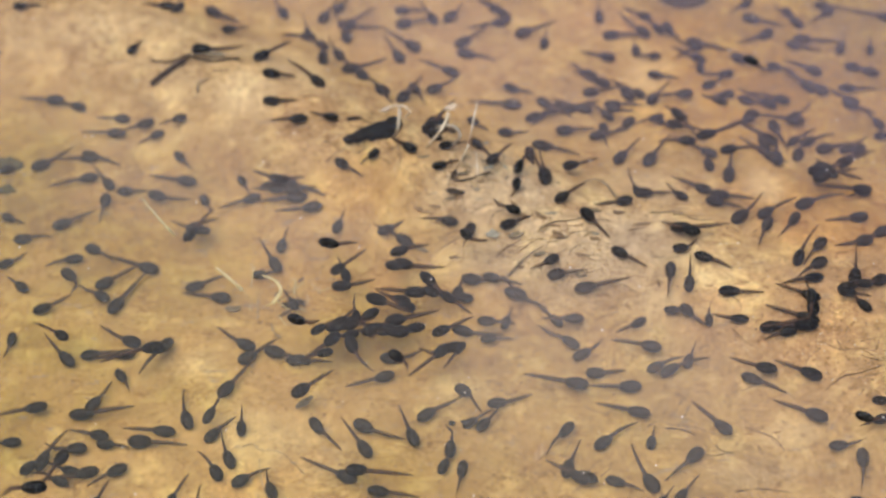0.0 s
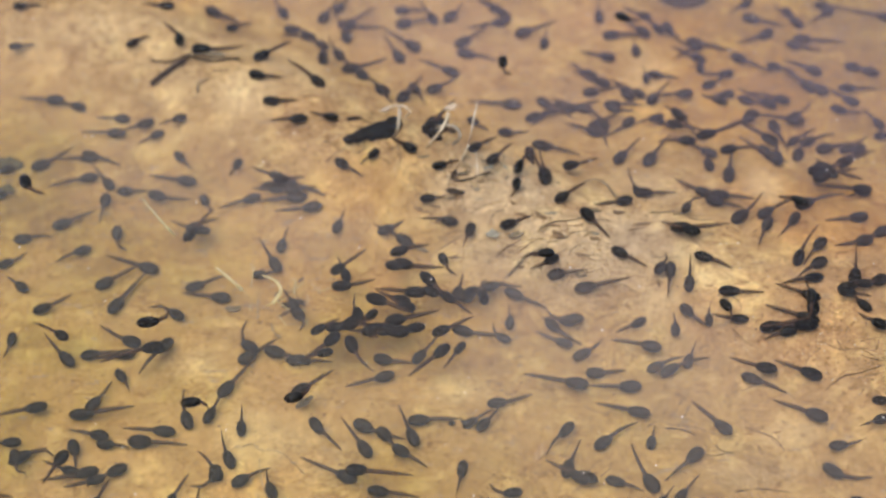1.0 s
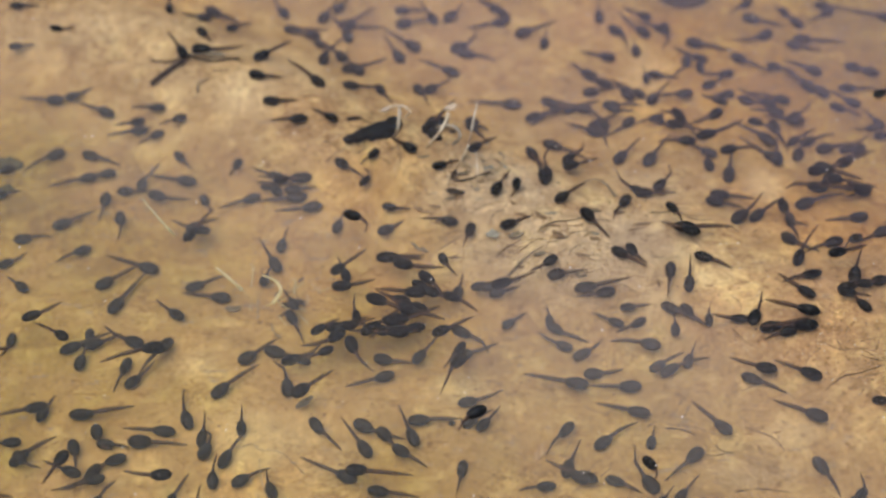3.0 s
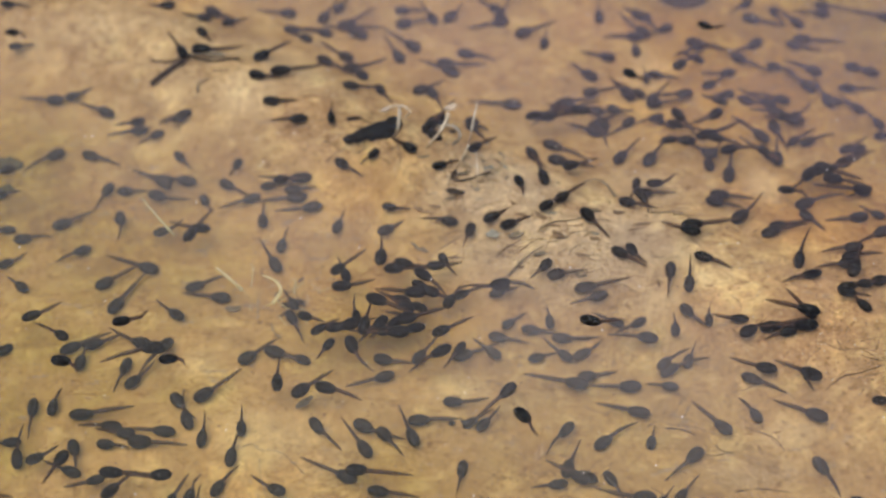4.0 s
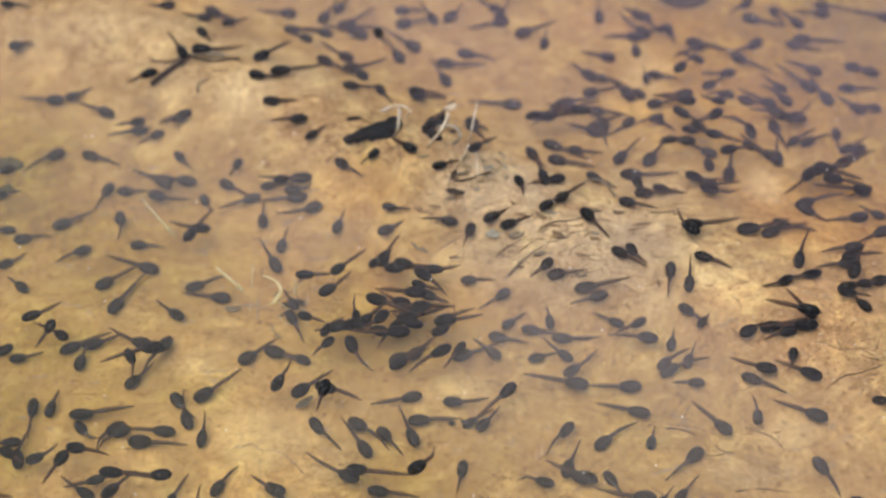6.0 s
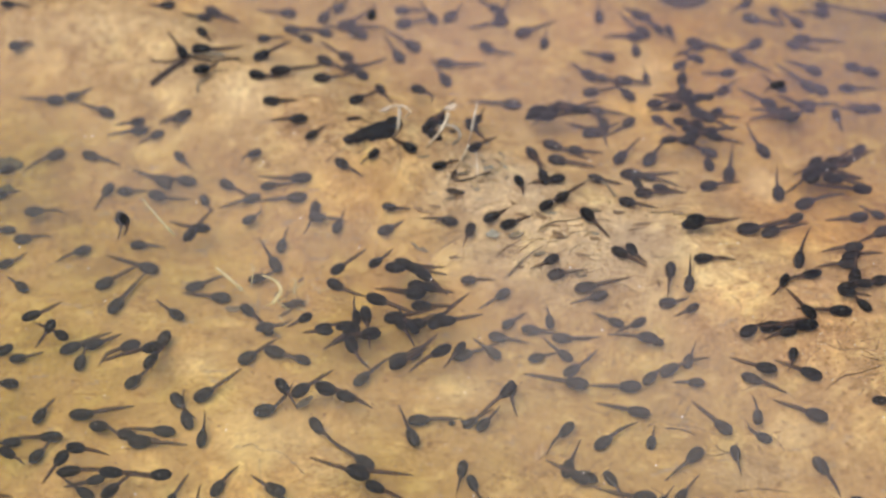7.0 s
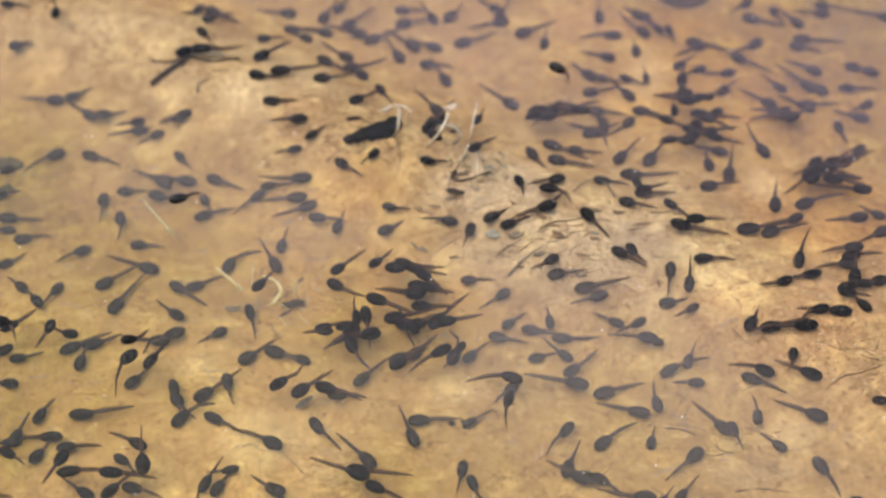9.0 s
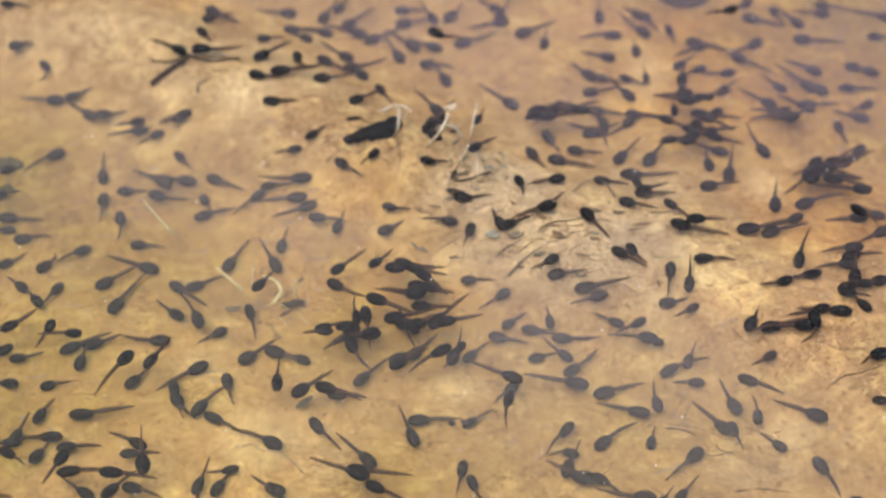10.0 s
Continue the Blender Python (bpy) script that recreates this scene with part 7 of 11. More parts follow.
    swim(1.04, 1.32, (0.00, 0.1765, 0.0432, -137, 0.0033), (4.12, 0.1765, 0.0432, -137, 0.0033), (4.40, 0.1797, 0.0376, -157, 0.0034), (5.13, 0.1797, 0.0376, -157, 0.0034), (5.40, 0.1796, 0.0307, -171, 0.0036), (10.00, 0.1796, 0.0307, -171, 0.0036))
    swim(0.98, 1.14, (0.00, 0.1927, 0.0489, -144, 0.0036), (1.92, 0.1927, 0.0489, -144, 0.0036), (2.20, 0.1870, 0.0454, -136, 0.0036), (3.47, 0.1870, 0.0454, -136, 0.0036), (3.80, 0.1929, 0.0297, -160, 0.0034), (10.00, 0.1929, 0.0297, -160, 0.0034))
    swim(0.98, 1.11, (0.00, 0.1917, 0.0371, 63, 0.0032), (2.70, 0.1917, 0.0371, 63, 0.0032), (3.17, 0.2153, 0.0661, 130, 0.0102), (3.65, 0.2364, 0.0867, 197, 0.0133), (10.00, 0.2364, 0.0867, 197, 0.0133))
    swim(1.04, 1.42, (0.00, 0.1390, 0.0262, -181, 0.0066), (2.75, 0.1390, 0.0262, -181, 0.0066), (3.55, 0.1460, 0.0291, -177, 0.0066), (7.12, 0.1460, 0.0291, -177, 0.0066), (7.40, 0.1392, 0.0284, -203, 0.0064), (10.00, 0.1392, 0.0284, -203, 0.0064))
    swim(0.78, 0.60, (0.00, 0.1376, 0.0120, -174, 0.0032), (0.50, 0.1192, 0.0037, -148, 0.0035), (0.75, 0.1189, -0.0002, -92, 0.0035), (1.00, 0.1248, -0.0006, -125, 0.0036), (1.50, 0.1248, -0.0006, -125, 0.0036), (1.58, 0.1217, 0.0005, -69, 0.0036), (1.67, 0.1186, 0.0017, -13, 0.0036), (1.75, 0.1155, 0.0028, 42, 0.0036), (2.00, 0.1124, 0.0097, 119, 0.0035), (2.40, 0.1092, 0.0115, 115, 0.0033), (10.00, 0.1092, 0.0115, 115, 0.0033))
    swim(0.88, 0.84, (0.00, 0.1496, 0.0030, 156, 0.0037), (6.55, 0.1496, 0.0030, 156, 0.0037), (6.80, 0.1495, 0.0021, 184, 0.0033), (10.00, 0.1495, 0.0021, 184, 0.0033))
    swim(0.84, 0.76, (0.00, 0.1377, -0.0295, -237, 0.0032), (2.70, 0.1377, -0.0295, -237, 0.0032), (3.65, 0.1377, -0.0295, -237, 0.0032), (5.75, 0.1377, -0.0295, -237, 0.0032), (6.75, 0.1293, -0.0237, -157, 0.0036), (6.80, 0.1276, -0.0234, -172, 0.0037), (10.00, 0.1276, -0.0234, -172, 0.0037))
    swim(0.75, 0.55, (0.00, 0.1298, -0.0285, 177, 0.0035), (0.25, 0.1301, -0.0345, 221, 0.0035), (0.50, 0.1305, -0.0404, 265, 0.0037), (4.65, 0.1305, -0.0404, 265, 0.0037), (4.90, 0.1305, -0.0404, 265, 0.0037), (5.40, 0.1277, -0.0490, 255, 0.0037), (6.50, 0.1277, -0.0490, 255, 0.0037), (6.65, 0.1234, -0.0478, 295, 0.0037), (6.80, 0.1191, -0.0466, 336, 0.0034), (10.00, 0.1191, -0.0466, 336, 0.0034))
    swim(0.74, 0.55, (0.00, 0.1490, -0.0380, -95, 0.0032), (5.13, 0.1490, -0.0380, -95, 0.0032), (5.40, 0.1454, -0.0385, -126, 0.0033), (6.49, 0.1454, -0.0385, -126, 0.0033), (6.59, 0.1438, -0.0353, -72, 0.0033), (6.70, 0.1422, -0.0320, -18, 0.0031), (6.80, 0.1406, -0.0288, 36, 0.0031), (10.00, 0.1406, -0.0288, 36, 0.0031))
    swim(0.81, 0.67, (0.00, 0.1645, -0.0427, -3, 0.0036), (4.12, 0.1645, -0.0427, -3, 0.0036), (4.26, 0.1656, -0.0398, 40, 0.0036), (4.40, 0.1666, -0.0369, 84, 0.0032), (4.90, 0.1842, -0.0255, 14, 0.0032), (5.40, 0.1935, -0.0165, 29, 0.0033), (6.55, 0.1935, -0.0165, 29, 0.0033), (6.80, 0.1928, -0.0170, 62, 0.0034), (8.65, 0.1928, -0.0170, 62, 0.0034), (8.90, 0.1928, -0.0170, 21, 0.0034), (10.00, 0.1928, -0.0170, 21, 0.0034))
    swim(0.90, 0.91, (0.00, 0.1609, -0.0241, 176, 0.0036), (1.45, 0.1609, -0.0241, 176, 0.0036), (1.70, 0.1609, -0.0241, 176, 0.0036), (2.00, 0.1576, -0.0198, 168, 0.0034), (2.15, 0.1490, -0.0220, 194, 0.0080), (2.38, 0.1361, -0.0252, 194, 0.0080), (2.50, 0.1289, -0.0270, 146, 0.0035), (3.52, 0.1289, -0.0270, 146, 0.0035), (3.66, 0.1146, -0.0338, 205, 0.0080), (3.88, 0.0930, -0.0440, 205, -0.0050), (4.00, 0.0811, -0.0496, 162, -0.0050), (4.15, 0.0657, -0.0491, 178, -0.0050), (4.38, 0.0427, -0.0484, 178, -0.0050), (4.50, 0.0299, -0.0479, 158, -0.0050), (4.65, 0.0171, -0.0414, 153, -0.0050), (4.88, -0.0020, -0.0378, 153, 0.0151), (5.00, -0.0121, -0.0228, 178, 0.0154), (10.00, -0.0121, -0.0225, 178, 0.0151))
    swim(1.04, 1.50, (0.00, 0.2053, 0.0061, -112, 0.0033), (3.53, 0.2053, 0.0061, -112, 0.0033), (3.80, 0.2051, 0.0040, -104, 0.0032), (10.00, 0.2051, 0.0040, -104, 0.0032))
    swim(0.91, 0.94, (0.00, 0.2196, 0.0188, 47, 0.0036), (1.25, 0.2196, 0.0188, 47, 0.0036), (1.50, 0.2209, 0.0176, 97, 0.0031), (2.21, 0.2209, 0.0176, 97, 0.0031), (2.50, 0.2283, 0.0212, 18, 0.0035), (3.49, 0.2283, 0.0212, 18, 0.0035), (3.80, 0.2392, 0.0171, 5, 0.0036), (10.00, 0.2392, 0.0171, 5, 0.0036))
    swim(0.91, 0.93, (0.00, 0.2162, 0.0019, 31, 0.0035), (2.01, 0.2162, 0.0019, 31, 0.0035), (2.07, 0.2142, 0.0052, 76, 0.0035), (2.13, 0.2122, 0.0085, 122, 0.0080), (2.30, 0.2060, 0.0184, 122, 0.0080), (2.40, 0.2026, 0.0239, 137, 0.0031), (3.34, 0.2026, 0.0239, 137, 0.0031), (3.39, 0.2059, 0.0223, 82, 0.0031), (3.43, 0.2092, 0.0207, 28, 0.0080), (3.48, 0.2125, 0.0191, -26, 0.0080), (3.68, 0.2274, 0.0119, -26, 0.0080), (3.80, 0.2327, 0.0019, 0, 0.0033), (10.00, 0.2327, 0.0019, 0, 0.0033))
    swim(0.88, 0.86, (0.00, 0.2104, -0.0125, 7, 0.0033), (2.14, 0.2104, -0.0125, 7, 0.0033), (2.40, 0.2099, -0.0095, 12, 0.0033), (10.00, 0.2099, -0.0095, 12, 0.0033))
    swim(0.89, 0.89, (0.00, 0.2045, -0.0343, -275, 0.0093), (2.18, 0.2045, -0.0343, -275, 0.0093), (2.34, 0.2096, -0.0194, -220, -0.0050), (2.50, 0.2147, -0.0046, -166, -0.0050), (3.80, 0.2362, 0.0087, -166, 0.0038), (10.00, 0.2362, 0.0087, -166, 0.0038))
    swim(0.91, 0.95, (0.00, 0.2062, -0.0272, -24, 0.0037), (2.03, 0.2062, -0.0272, -24, 0.0037), (2.30, 0.2043, -0.0249, -43, 0.0037), (3.49, 0.2043, -0.0249, -43, 0.0037), (3.80, 0.2030, -0.0408, -58, 0.0036), (8.72, 0.2030, -0.0408, -58, 0.0036), (9.02, 0.2100, -0.0379, 16, 0.0036), (10.00, 0.2100, -0.0379, 16, 0.0036))
    swim(0.92, 0.97, (0.00, 0.2062, -0.0363, -93, 0.0033), (1.87, 0.2062, -0.0363, -93, 0.0033), (2.00, 0.1961, -0.0385, -168, 0.0080), (2.19, 0.1810, -0.0418, -168, 0.0080), (2.30, 0.1726, -0.0436, -117, 0.0038), (3.50, 0.1726, -0.0436, -117, 0.0038), (3.80, 0.1690, -0.0504, -150, 0.0034), (8.45, 0.1690, -0.0504, -150, 0.0034), (8.75, 0.1706, -0.0464, -121, 0.0034), (10.00, 0.1706, -0.0464, -121, 0.0034))
    swim(0.99, 1.16, (0.00, 0.2017, -0.0451, -23, 0.0032), (2.14, 0.2017, -0.0451, -23, 0.0032), (2.40, 0.2021, -0.0421, -18, 0.0066), (6.46, 0.2021, -0.0421, -18, 0.0066), (6.80, 0.2209, -0.0393, -4, 0.0033), (10.00, 0.2209, -0.0393, -4, 0.0033))
    swim(1.00, 1.19, (0.00, -0.2114, -0.0522, -47, 0.0033), (1.70, -0.2114, -0.0522, -47, 0.0033), (2.00, -0.2127, -0.0633, -68, 0.0035), (2.20, -0.2116, -0.0536, -108, 0.0035), (2.40, -0.2104, -0.0438, -149, 0.0032), (10.00, -0.2104, -0.0438, -149, 0.0032))
    swim(0.86, 0.79, (0.00, -0.1985, -0.0493, -168, 0.0032), (1.32, -0.1985, -0.0493, -168, 0.0032), (1.60, -0.2021, -0.0459, -155, 0.0034), (2.00, -0.2033, -0.0551, -97, 0.0036), (10.00, -0.2033, -0.0551, -97, 0.0036))
    swim(0.97, 1.10, (0.00, -0.1767, -0.0391, -22, 0.0032), (2.75, -0.1767, -0.0391, -22, 0.0032), (3.55, -0.1711, -0.0396, -20, 0.0032), (6.71, -0.1711, -0.0396, -20, 0.0032), (7.00, -0.1771, -0.0426, 23, 0.0036), (7.12, -0.1681, -0.0410, 10, 0.0080), (7.30, -0.1547, -0.0388, 10, 0.0080), (7.40, -0.1473, -0.0375, 15, 0.0037), (7.90, -0.1610, -0.0383, 1, 0.0036), (10.00, -0.1610, -0.0383, 1, 0.0036))
    swim(0.91, 0.92, (0.00, -0.1791, -0.0488, 9, 0.0032), (1.10, -0.1791, -0.0488, 9, 0.0032), (1.40, -0.1776, -0.0575, 76, 0.0034), (2.70, -0.1776, -0.0575, 76, 0.0034), (3.65, -0.1776, -0.0575, 76, 0.0034), (5.75, -0.1776, -0.0575, 76, 0.0034), (6.08, -0.1722, -0.0591, 130, 0.0144), (6.42, -0.1669, -0.0608, 185, 0.0144), (6.75, -0.1615, -0.0624, 240, 0.0144), (10.00, -0.1615, -0.0624, 240, 0.0144))
    swim(0.87, 0.83, (0.00, -0.1917, -0.0845, -126, 0.0036), (1.09, -0.1917, -0.0845, -126, 0.0036), (1.13, -0.1897, -0.0829, -71, 0.0036), (1.17, -0.1878, -0.0813, -16, 0.0080), (1.21, -0.1858, -0.0797, 39, 0.0080), (1.40, -0.1770, -0.0726, 39, 0.0080), (1.43, -0.1754, -0.0712, -18, 0.0080), (1.47, -0.1737, -0.0699, -76, 0.0033), (1.50, -0.1721, -0.0686, -134, 0.0033), (10.00, -0.1721, -0.0686, -134, 0.0033))
    swim(0.96, 1.06, (0.00, -0.1394, -0.0951, -70, 0.0032), (8.13, -0.1394, -0.0951, -70, 0.0032), (8.40, -0.1435, -0.0943, -84, 0.0035), (8.90, -0.1441, -0.0951, -128, 0.0034), (9.40, -0.1333, -0.0869, -122, 0.0033), (10.00, -0.1333, -0.0869, -122, 0.0033))
    swim(1.04, 1.32, (0.00, -0.1200, -0.0734, -126, 0.0038), (2.75, -0.1200, -0.0734, -126, 0.0038), (3.55, -0.1317, -0.0779, -141, 0.0038), (9.03, -0.1317, -0.0779, -141, 0.0038), (9.09, -0.1330, -0.0799, -183, 0.0038), (9.14, -0.1352, -0.0771, -231, 0.0080), (9.31, -0.1417, -0.0690, -231, 0.0080), (9.40, -0.1453, -0.0645, -297, 0.0036), (9.90, -0.1370, -0.0588, -327, 0.0033), (10.00, -0.1370, -0.0588, -327, 0.0033))
    swim(0.89, 0.88, (0.00, -0.1265, -0.0962, -112, 0.0085), (1.07, -0.1274, -0.0924, -112, 0.0037), (1.40, -0.1299, -0.1078, -94, 0.0032), (8.10, -0.1299, -0.1078, -94, 0.0032), (8.40, -0.1362, -0.1116, -148, 0.0034), (8.48, -0.1344, -0.1152, -106, 0.0034), (8.55, -0.1327, -0.1189, -65, 0.0080), (8.78, -0.1275, -0.1297, -65, 0.0080), (8.90, -0.1247, -0.1358, -113, 0.0034), (9.40, -0.1287, -0.1394, -108, 0.0038), (10.00, -0.1287, -0.1394, -108, 0.0038))
    swim(0.96, 1.08, (0.00, -0.1509, -0.1030, -7, 0.0031), (7.61, -0.1509, -0.1030, -7, 0.0031), (7.90, -0.1578, -0.1078, -3, 0.0036), (8.05, -0.1551, -0.0976, 75, 0.0080), (8.28, -0.1509, -0.0823, 75, 0.0080), (8.40, -0.1486, -0.0738, 106, 0.0035), (10.00, -0.1486, -0.0738, 106, 0.0035))
    swim(0.86, 0.79, (0.00, -0.1855, -0.1059, -13, 0.0032), (2.11, -0.1855, -0.1059, -13, 0.0032), (2.21, -0.1881, -0.1053, 42, 0.0032), (2.30, -0.1908, -0.1046, 96, 0.0035), (2.40, -0.1934, -0.1040, 151, 0.0035), (2.70, -0.1934, -0.1040, 151, 0.0035), (3.02, -0.1860, -0.1043, 96, 0.0037), (3.33, -0.1786, -0.1047, 42, 0.0037), (3.65, -0.1712, -0.1050, -11, 0.0037), (5.75, -0.1712, -0.1050, -11, 0.0037), (6.08, -0.1747, -0.1036, 45, 0.0037), (6.42, -0.1781, -0.1023, 102, 0.0037), (6.75, -0.1816, -0.1009, 159, 0.0037), (6.93, -0.1816, -0.1009, 160, 0.0037), (7.07, -0.1936, -0.1033, 191, 0.0080), (7.28, -0.2115, -0.1069, 191, 0.0080), (7.40, -0.2215, -0.1090, 226, 0.0036), (8.18, -0.2215, -0.1090, 226, 0.0036), (8.48, -0.2298, -0.1074, 254, 0.0036), (10.00, -0.2298, -0.1074, 254, 0.0036))
    swim(0.95, 1.04, (0.00, -0.2218, -0.0893, 14, 0.0062), (3.53, -0.2218, -0.0893, 14, 0.0062), (3.80, -0.2243, -0.0873, 91, 0.0037), (6.43, -0.2243, -0.0873, 91, 0.0037), (6.49, -0.2224, -0.0903, 17, 0.0037), (6.54, -0.2204, -0.0932, -56, 0.0080), (6.71, -0.2145, -0.1021, -56, 0.0080), (6.80, -0.2112, -0.1070, 2, 0.0033), (10.00, -0.2112, -0.1070, 2, 0.0033))
    swim(0.89, 0.87, (0.00, -0.1963, -0.1146, 5, 0.0032), (0.20, -0.1971, -0.1146, 56, 0.0032), (0.40, -0.1978, -0.1146, 108, 0.0036), (5.14, -0.1978, -0.1146, 108, 0.0036), (5.40, -0.1936, -0.1226, 172, 0.0144), (7.63, -0.1936, -0.1226, 172, 0.0144), (7.90, -0.2015, -0.1143, 190, 0.0034), (10.00, -0.2015, -0.1143, 190, 0.0034))
    swim(0.88, 0.84, (0.00, -0.1725, -0.1297, 31, 0.0035), (2.70, -0.1725, -0.1297, 31, 0.0035), (3.65, -0.1798, -0.0994, -7, 0.0034), (5.75, -0.1798, -0.0994, -7, 0.0034), (6.08, -0.1767, -0.1016, 50, 0.0034), (6.42, -0.1735, -0.1037, 107, 0.0034), (6.75, -0.1703, -0.1059, 164, 0.0034), (7.10, -0.1703, -0.1059, 165, 0.0034), (7.20, -0.1682, -0.1078, 220, 0.0034), (7.30, -0.1661, -0.1097, 275, 0.0031), (7.40, -0.1640, -0.1116, 330, 0.0031), (10.00, -0.1640, -0.1116, 330, 0.0031))
    swim(1.03, 1.26, (0.00, -0.1626, -0.1109, 178, 0.0037), (7.08, -0.1626, -0.1109, 178, 0.0037), (7.24, -0.1613, -0.1193, 240, 0.0037), (7.40, -0.1572, -0.1333, 312, 0.0144), (8.00, -0.1572, -0.1333, 312, 0.0144), (8.30, -0.1569, -0.1335, 282, 0.0144), (10.00, -0.1569, -0.1335, 282, 0.0144))
    swim(0.97, 1.09, (0.00, -0.2131, -0.1229, -107, 0.0033), (0.69, -0.2131, -0.1229, -107, 0.0033), (1.00, -0.2254, -0.1210, -144, 0.0031), (2.70, -0.2254, -0.1210, -144, 0.0031), (3.65, -0.2268, -0.1219, -79, 0.0031), (5.75, -0.2268, -0.1219, -79, 0.0031), (6.75, -0.1993, -0.1281, -92, 0.0080), (6.80, -0.1949, -0.1374, -171, 0.0144), (10.00, -0.1949, -0.1374, -171, 0.0144))
    swim(0.80, 0.63, (0.00, -0.2198, -0.1277, -132, 0.0037), (0.71, -0.2198, -0.1277, -132, 0.0037), (0.85, -0.2230, -0.1266, -195, 0.0037), (1.00, -0.2262, -0.1255, -257, 0.0094), (2.70, -0.2262, -0.1255, -257, 0.0094), (3.17, -0.2208, -0.1257, -204, 0.0094), (3.65, -0.2154, -0.1259, -151, 0.0094), (5.75, -0.2154, -0.1259, -151, 0.0094), (6.75, -0.2163, -0.1212, -145, 0.0053), (6.80, -0.2165, -0.1200, -127, 0.0037), (10.00, -0.2165, -0.1200, -127, 0.0037))
    swim(0.87, 0.83, (0.00, -0.1970, -0.1295, -22, 0.0033), (4.08, -0.1970, -0.1295, -22, 0.0033), (4.40, -0.1872, -0.1440, -34, 0.0034), (10.00, -0.1872, -0.1440, -34, 0.0034))
    swim(0.85, 0.76, (0.00, -0.2020, -0.1358, -25, 0.0033), (0.40, -0.1824, -0.1376, 21, 0.0063), (8.72, -0.1824, -0.1376, 21, 0.0063), (8.84, -0.1772, -0.1320, 75, 0.0063), (8.97, -0.1720, -0.1264, 130, 0.0063), (9.09, -0.1667, -0.1208, 185, 0.0063), (10.00, -0.1667, -0.1208, 185, 0.0063))
    swim(0.96, 0.80, (0.00, -0.2057, -0.1615, 3, -0.0050), (0.04, -0.2084, -0.1621, -54, -0.0050), (0.08, -0.2111, -0.1627, -110, -0.0050), (0.12, -0.2139, -0.1633, -167, -0.0050), (0.30, -0.2261, -0.1661, -167, -0.0050), (0.40, -0.2329, -0.1677, -174, -0.0050), (10.00, -0.2329, -0.1677, -174, -0.0050))
    swim(0.92, 0.95, (0.00, -0.1140, -0.1217, -66, 0.0031), (1.74, -0.1140, -0.1217, -66, 0.0031), (2.00, -0.1161, -0.1217, -111, 0.0036), (3.53, -0.1161, -0.1217, -111, 0.0036), (3.80, -0.1132, -0.1203, -95, 0.0033), (4.59, -0.1132, -0.1203, -95, 0.0033), (4.90, -0.1227, -0.1161, -156, 0.0034), (4.98, -0.1175, -0.1201, -97, 0.0034), (5.05, -0.1124, -0.1240, -37, 0.0080), (5.28, -0.0970, -0.1357, -37, 0.0080), (5.32, -0.0942, -0.1379, 21, 0.0080), (5.36, -0.0913, -0.1401, 80, 0.0032), (5.40, -0.0885, -0.1423, 138, 0.0032), (10.00, -0.0885, -0.1423, 138, 0.0032))
    swim(0.86, 0.79, (0.00, -0.1246, -0.1051, -128, 0.0031), (0.50, -0.1243, -0.1090, -109, 0.0036), (0.65, -0.1232, -0.1157, -81, 0.0080), (0.88, -0.1215, -0.1258, -81, 0.0080), (0.94, -0.1211, -0.1286, -1, 0.0080), (1.00, -0.1206, -0.1314, 78, 0.0034), (1.17, -0.1209, -0.1328, 24, 0.0034), (1.33, -0.1211, -0.1343, -30, 0.0038), (1.50, -0.1214, -0.1358, -84, 0.0038), (3.52, -0.1214, -0.1358, -84, 0.0038), (3.80, -0.1183, -0.1405, -116, 0.0031), (10.00, -0.1183, -0.1405, -116, 0.0031))
    swim(0.92, 0.97, (0.00, -0.1423, -0.1502, -110, 0.0032), (7.05, -0.1423, -0.1502, -110, 0.0032), (7.40, -0.1351, -0.1358, -104, 0.0031), (7.45, -0.1340, -0.1314, -164, 0.0031), (7.50, -0.1329, -0.1271, -224, 0.0080), (7.55, -0.1318, -0.1227, -284, 0.0080), (7.78, -0.1270, -0.1032, -284, 0.0080), (7.82, -0.1261, -0.0996, -230, 0.0080), (7.86, -0.1243, -0.0999, -175, 0.0085), (7.90, -0.1243, -0.0924, -121, 0.0035), (8.15, -0.1246, -0.0932, -164, 0.0035), (8.40, -0.1248, -0.0940, -208, 0.0033), (10.00, -0.1248, -0.0940, -208, 0.0033))
    swim(0.95, 1.04, (0.00, -0.1116, -0.0417, -29, 0.0035), (0.95, -0.1116, -0.0417, -29, 0.0035), (1.08, -0.1046, -0.0509, -52, 0.0080), (1.29, -0.0940, -0.0646, -52, 0.0080), (1.40, -0.0882, -0.0722, -72, 0.0037), (2.85, -0.0882, -0.0722, -72, 0.0037), (3.23, -0.0766, -0.0724, -134, 0.0037), (3.60, -0.0639, -0.0815, -196, 0.0144), (10.00, -0.0639, -0.0815, -196, 0.0144))
    swim(0.84, 0.76, (0.00, -0.1091, -0.1013, -86, 0.0036), (4.14, -0.1091, -0.1013, -86, 0.0036), (4.40, -0.1084, -0.0994, -43, 0.0036), (4.90, -0.0900, -0.1086, -85, 0.0033), (5.05, -0.0855, -0.1200, -68, 0.0080), (5.28, -0.0787, -0.1371, -68, 0.0080), (5.40, -0.0749, -0.1466, -66, 0.0036), (5.70, -0.0649, -0.1677, -71, 0.0035), (10.00, -0.0649, -0.1677, -71, 0.0035))
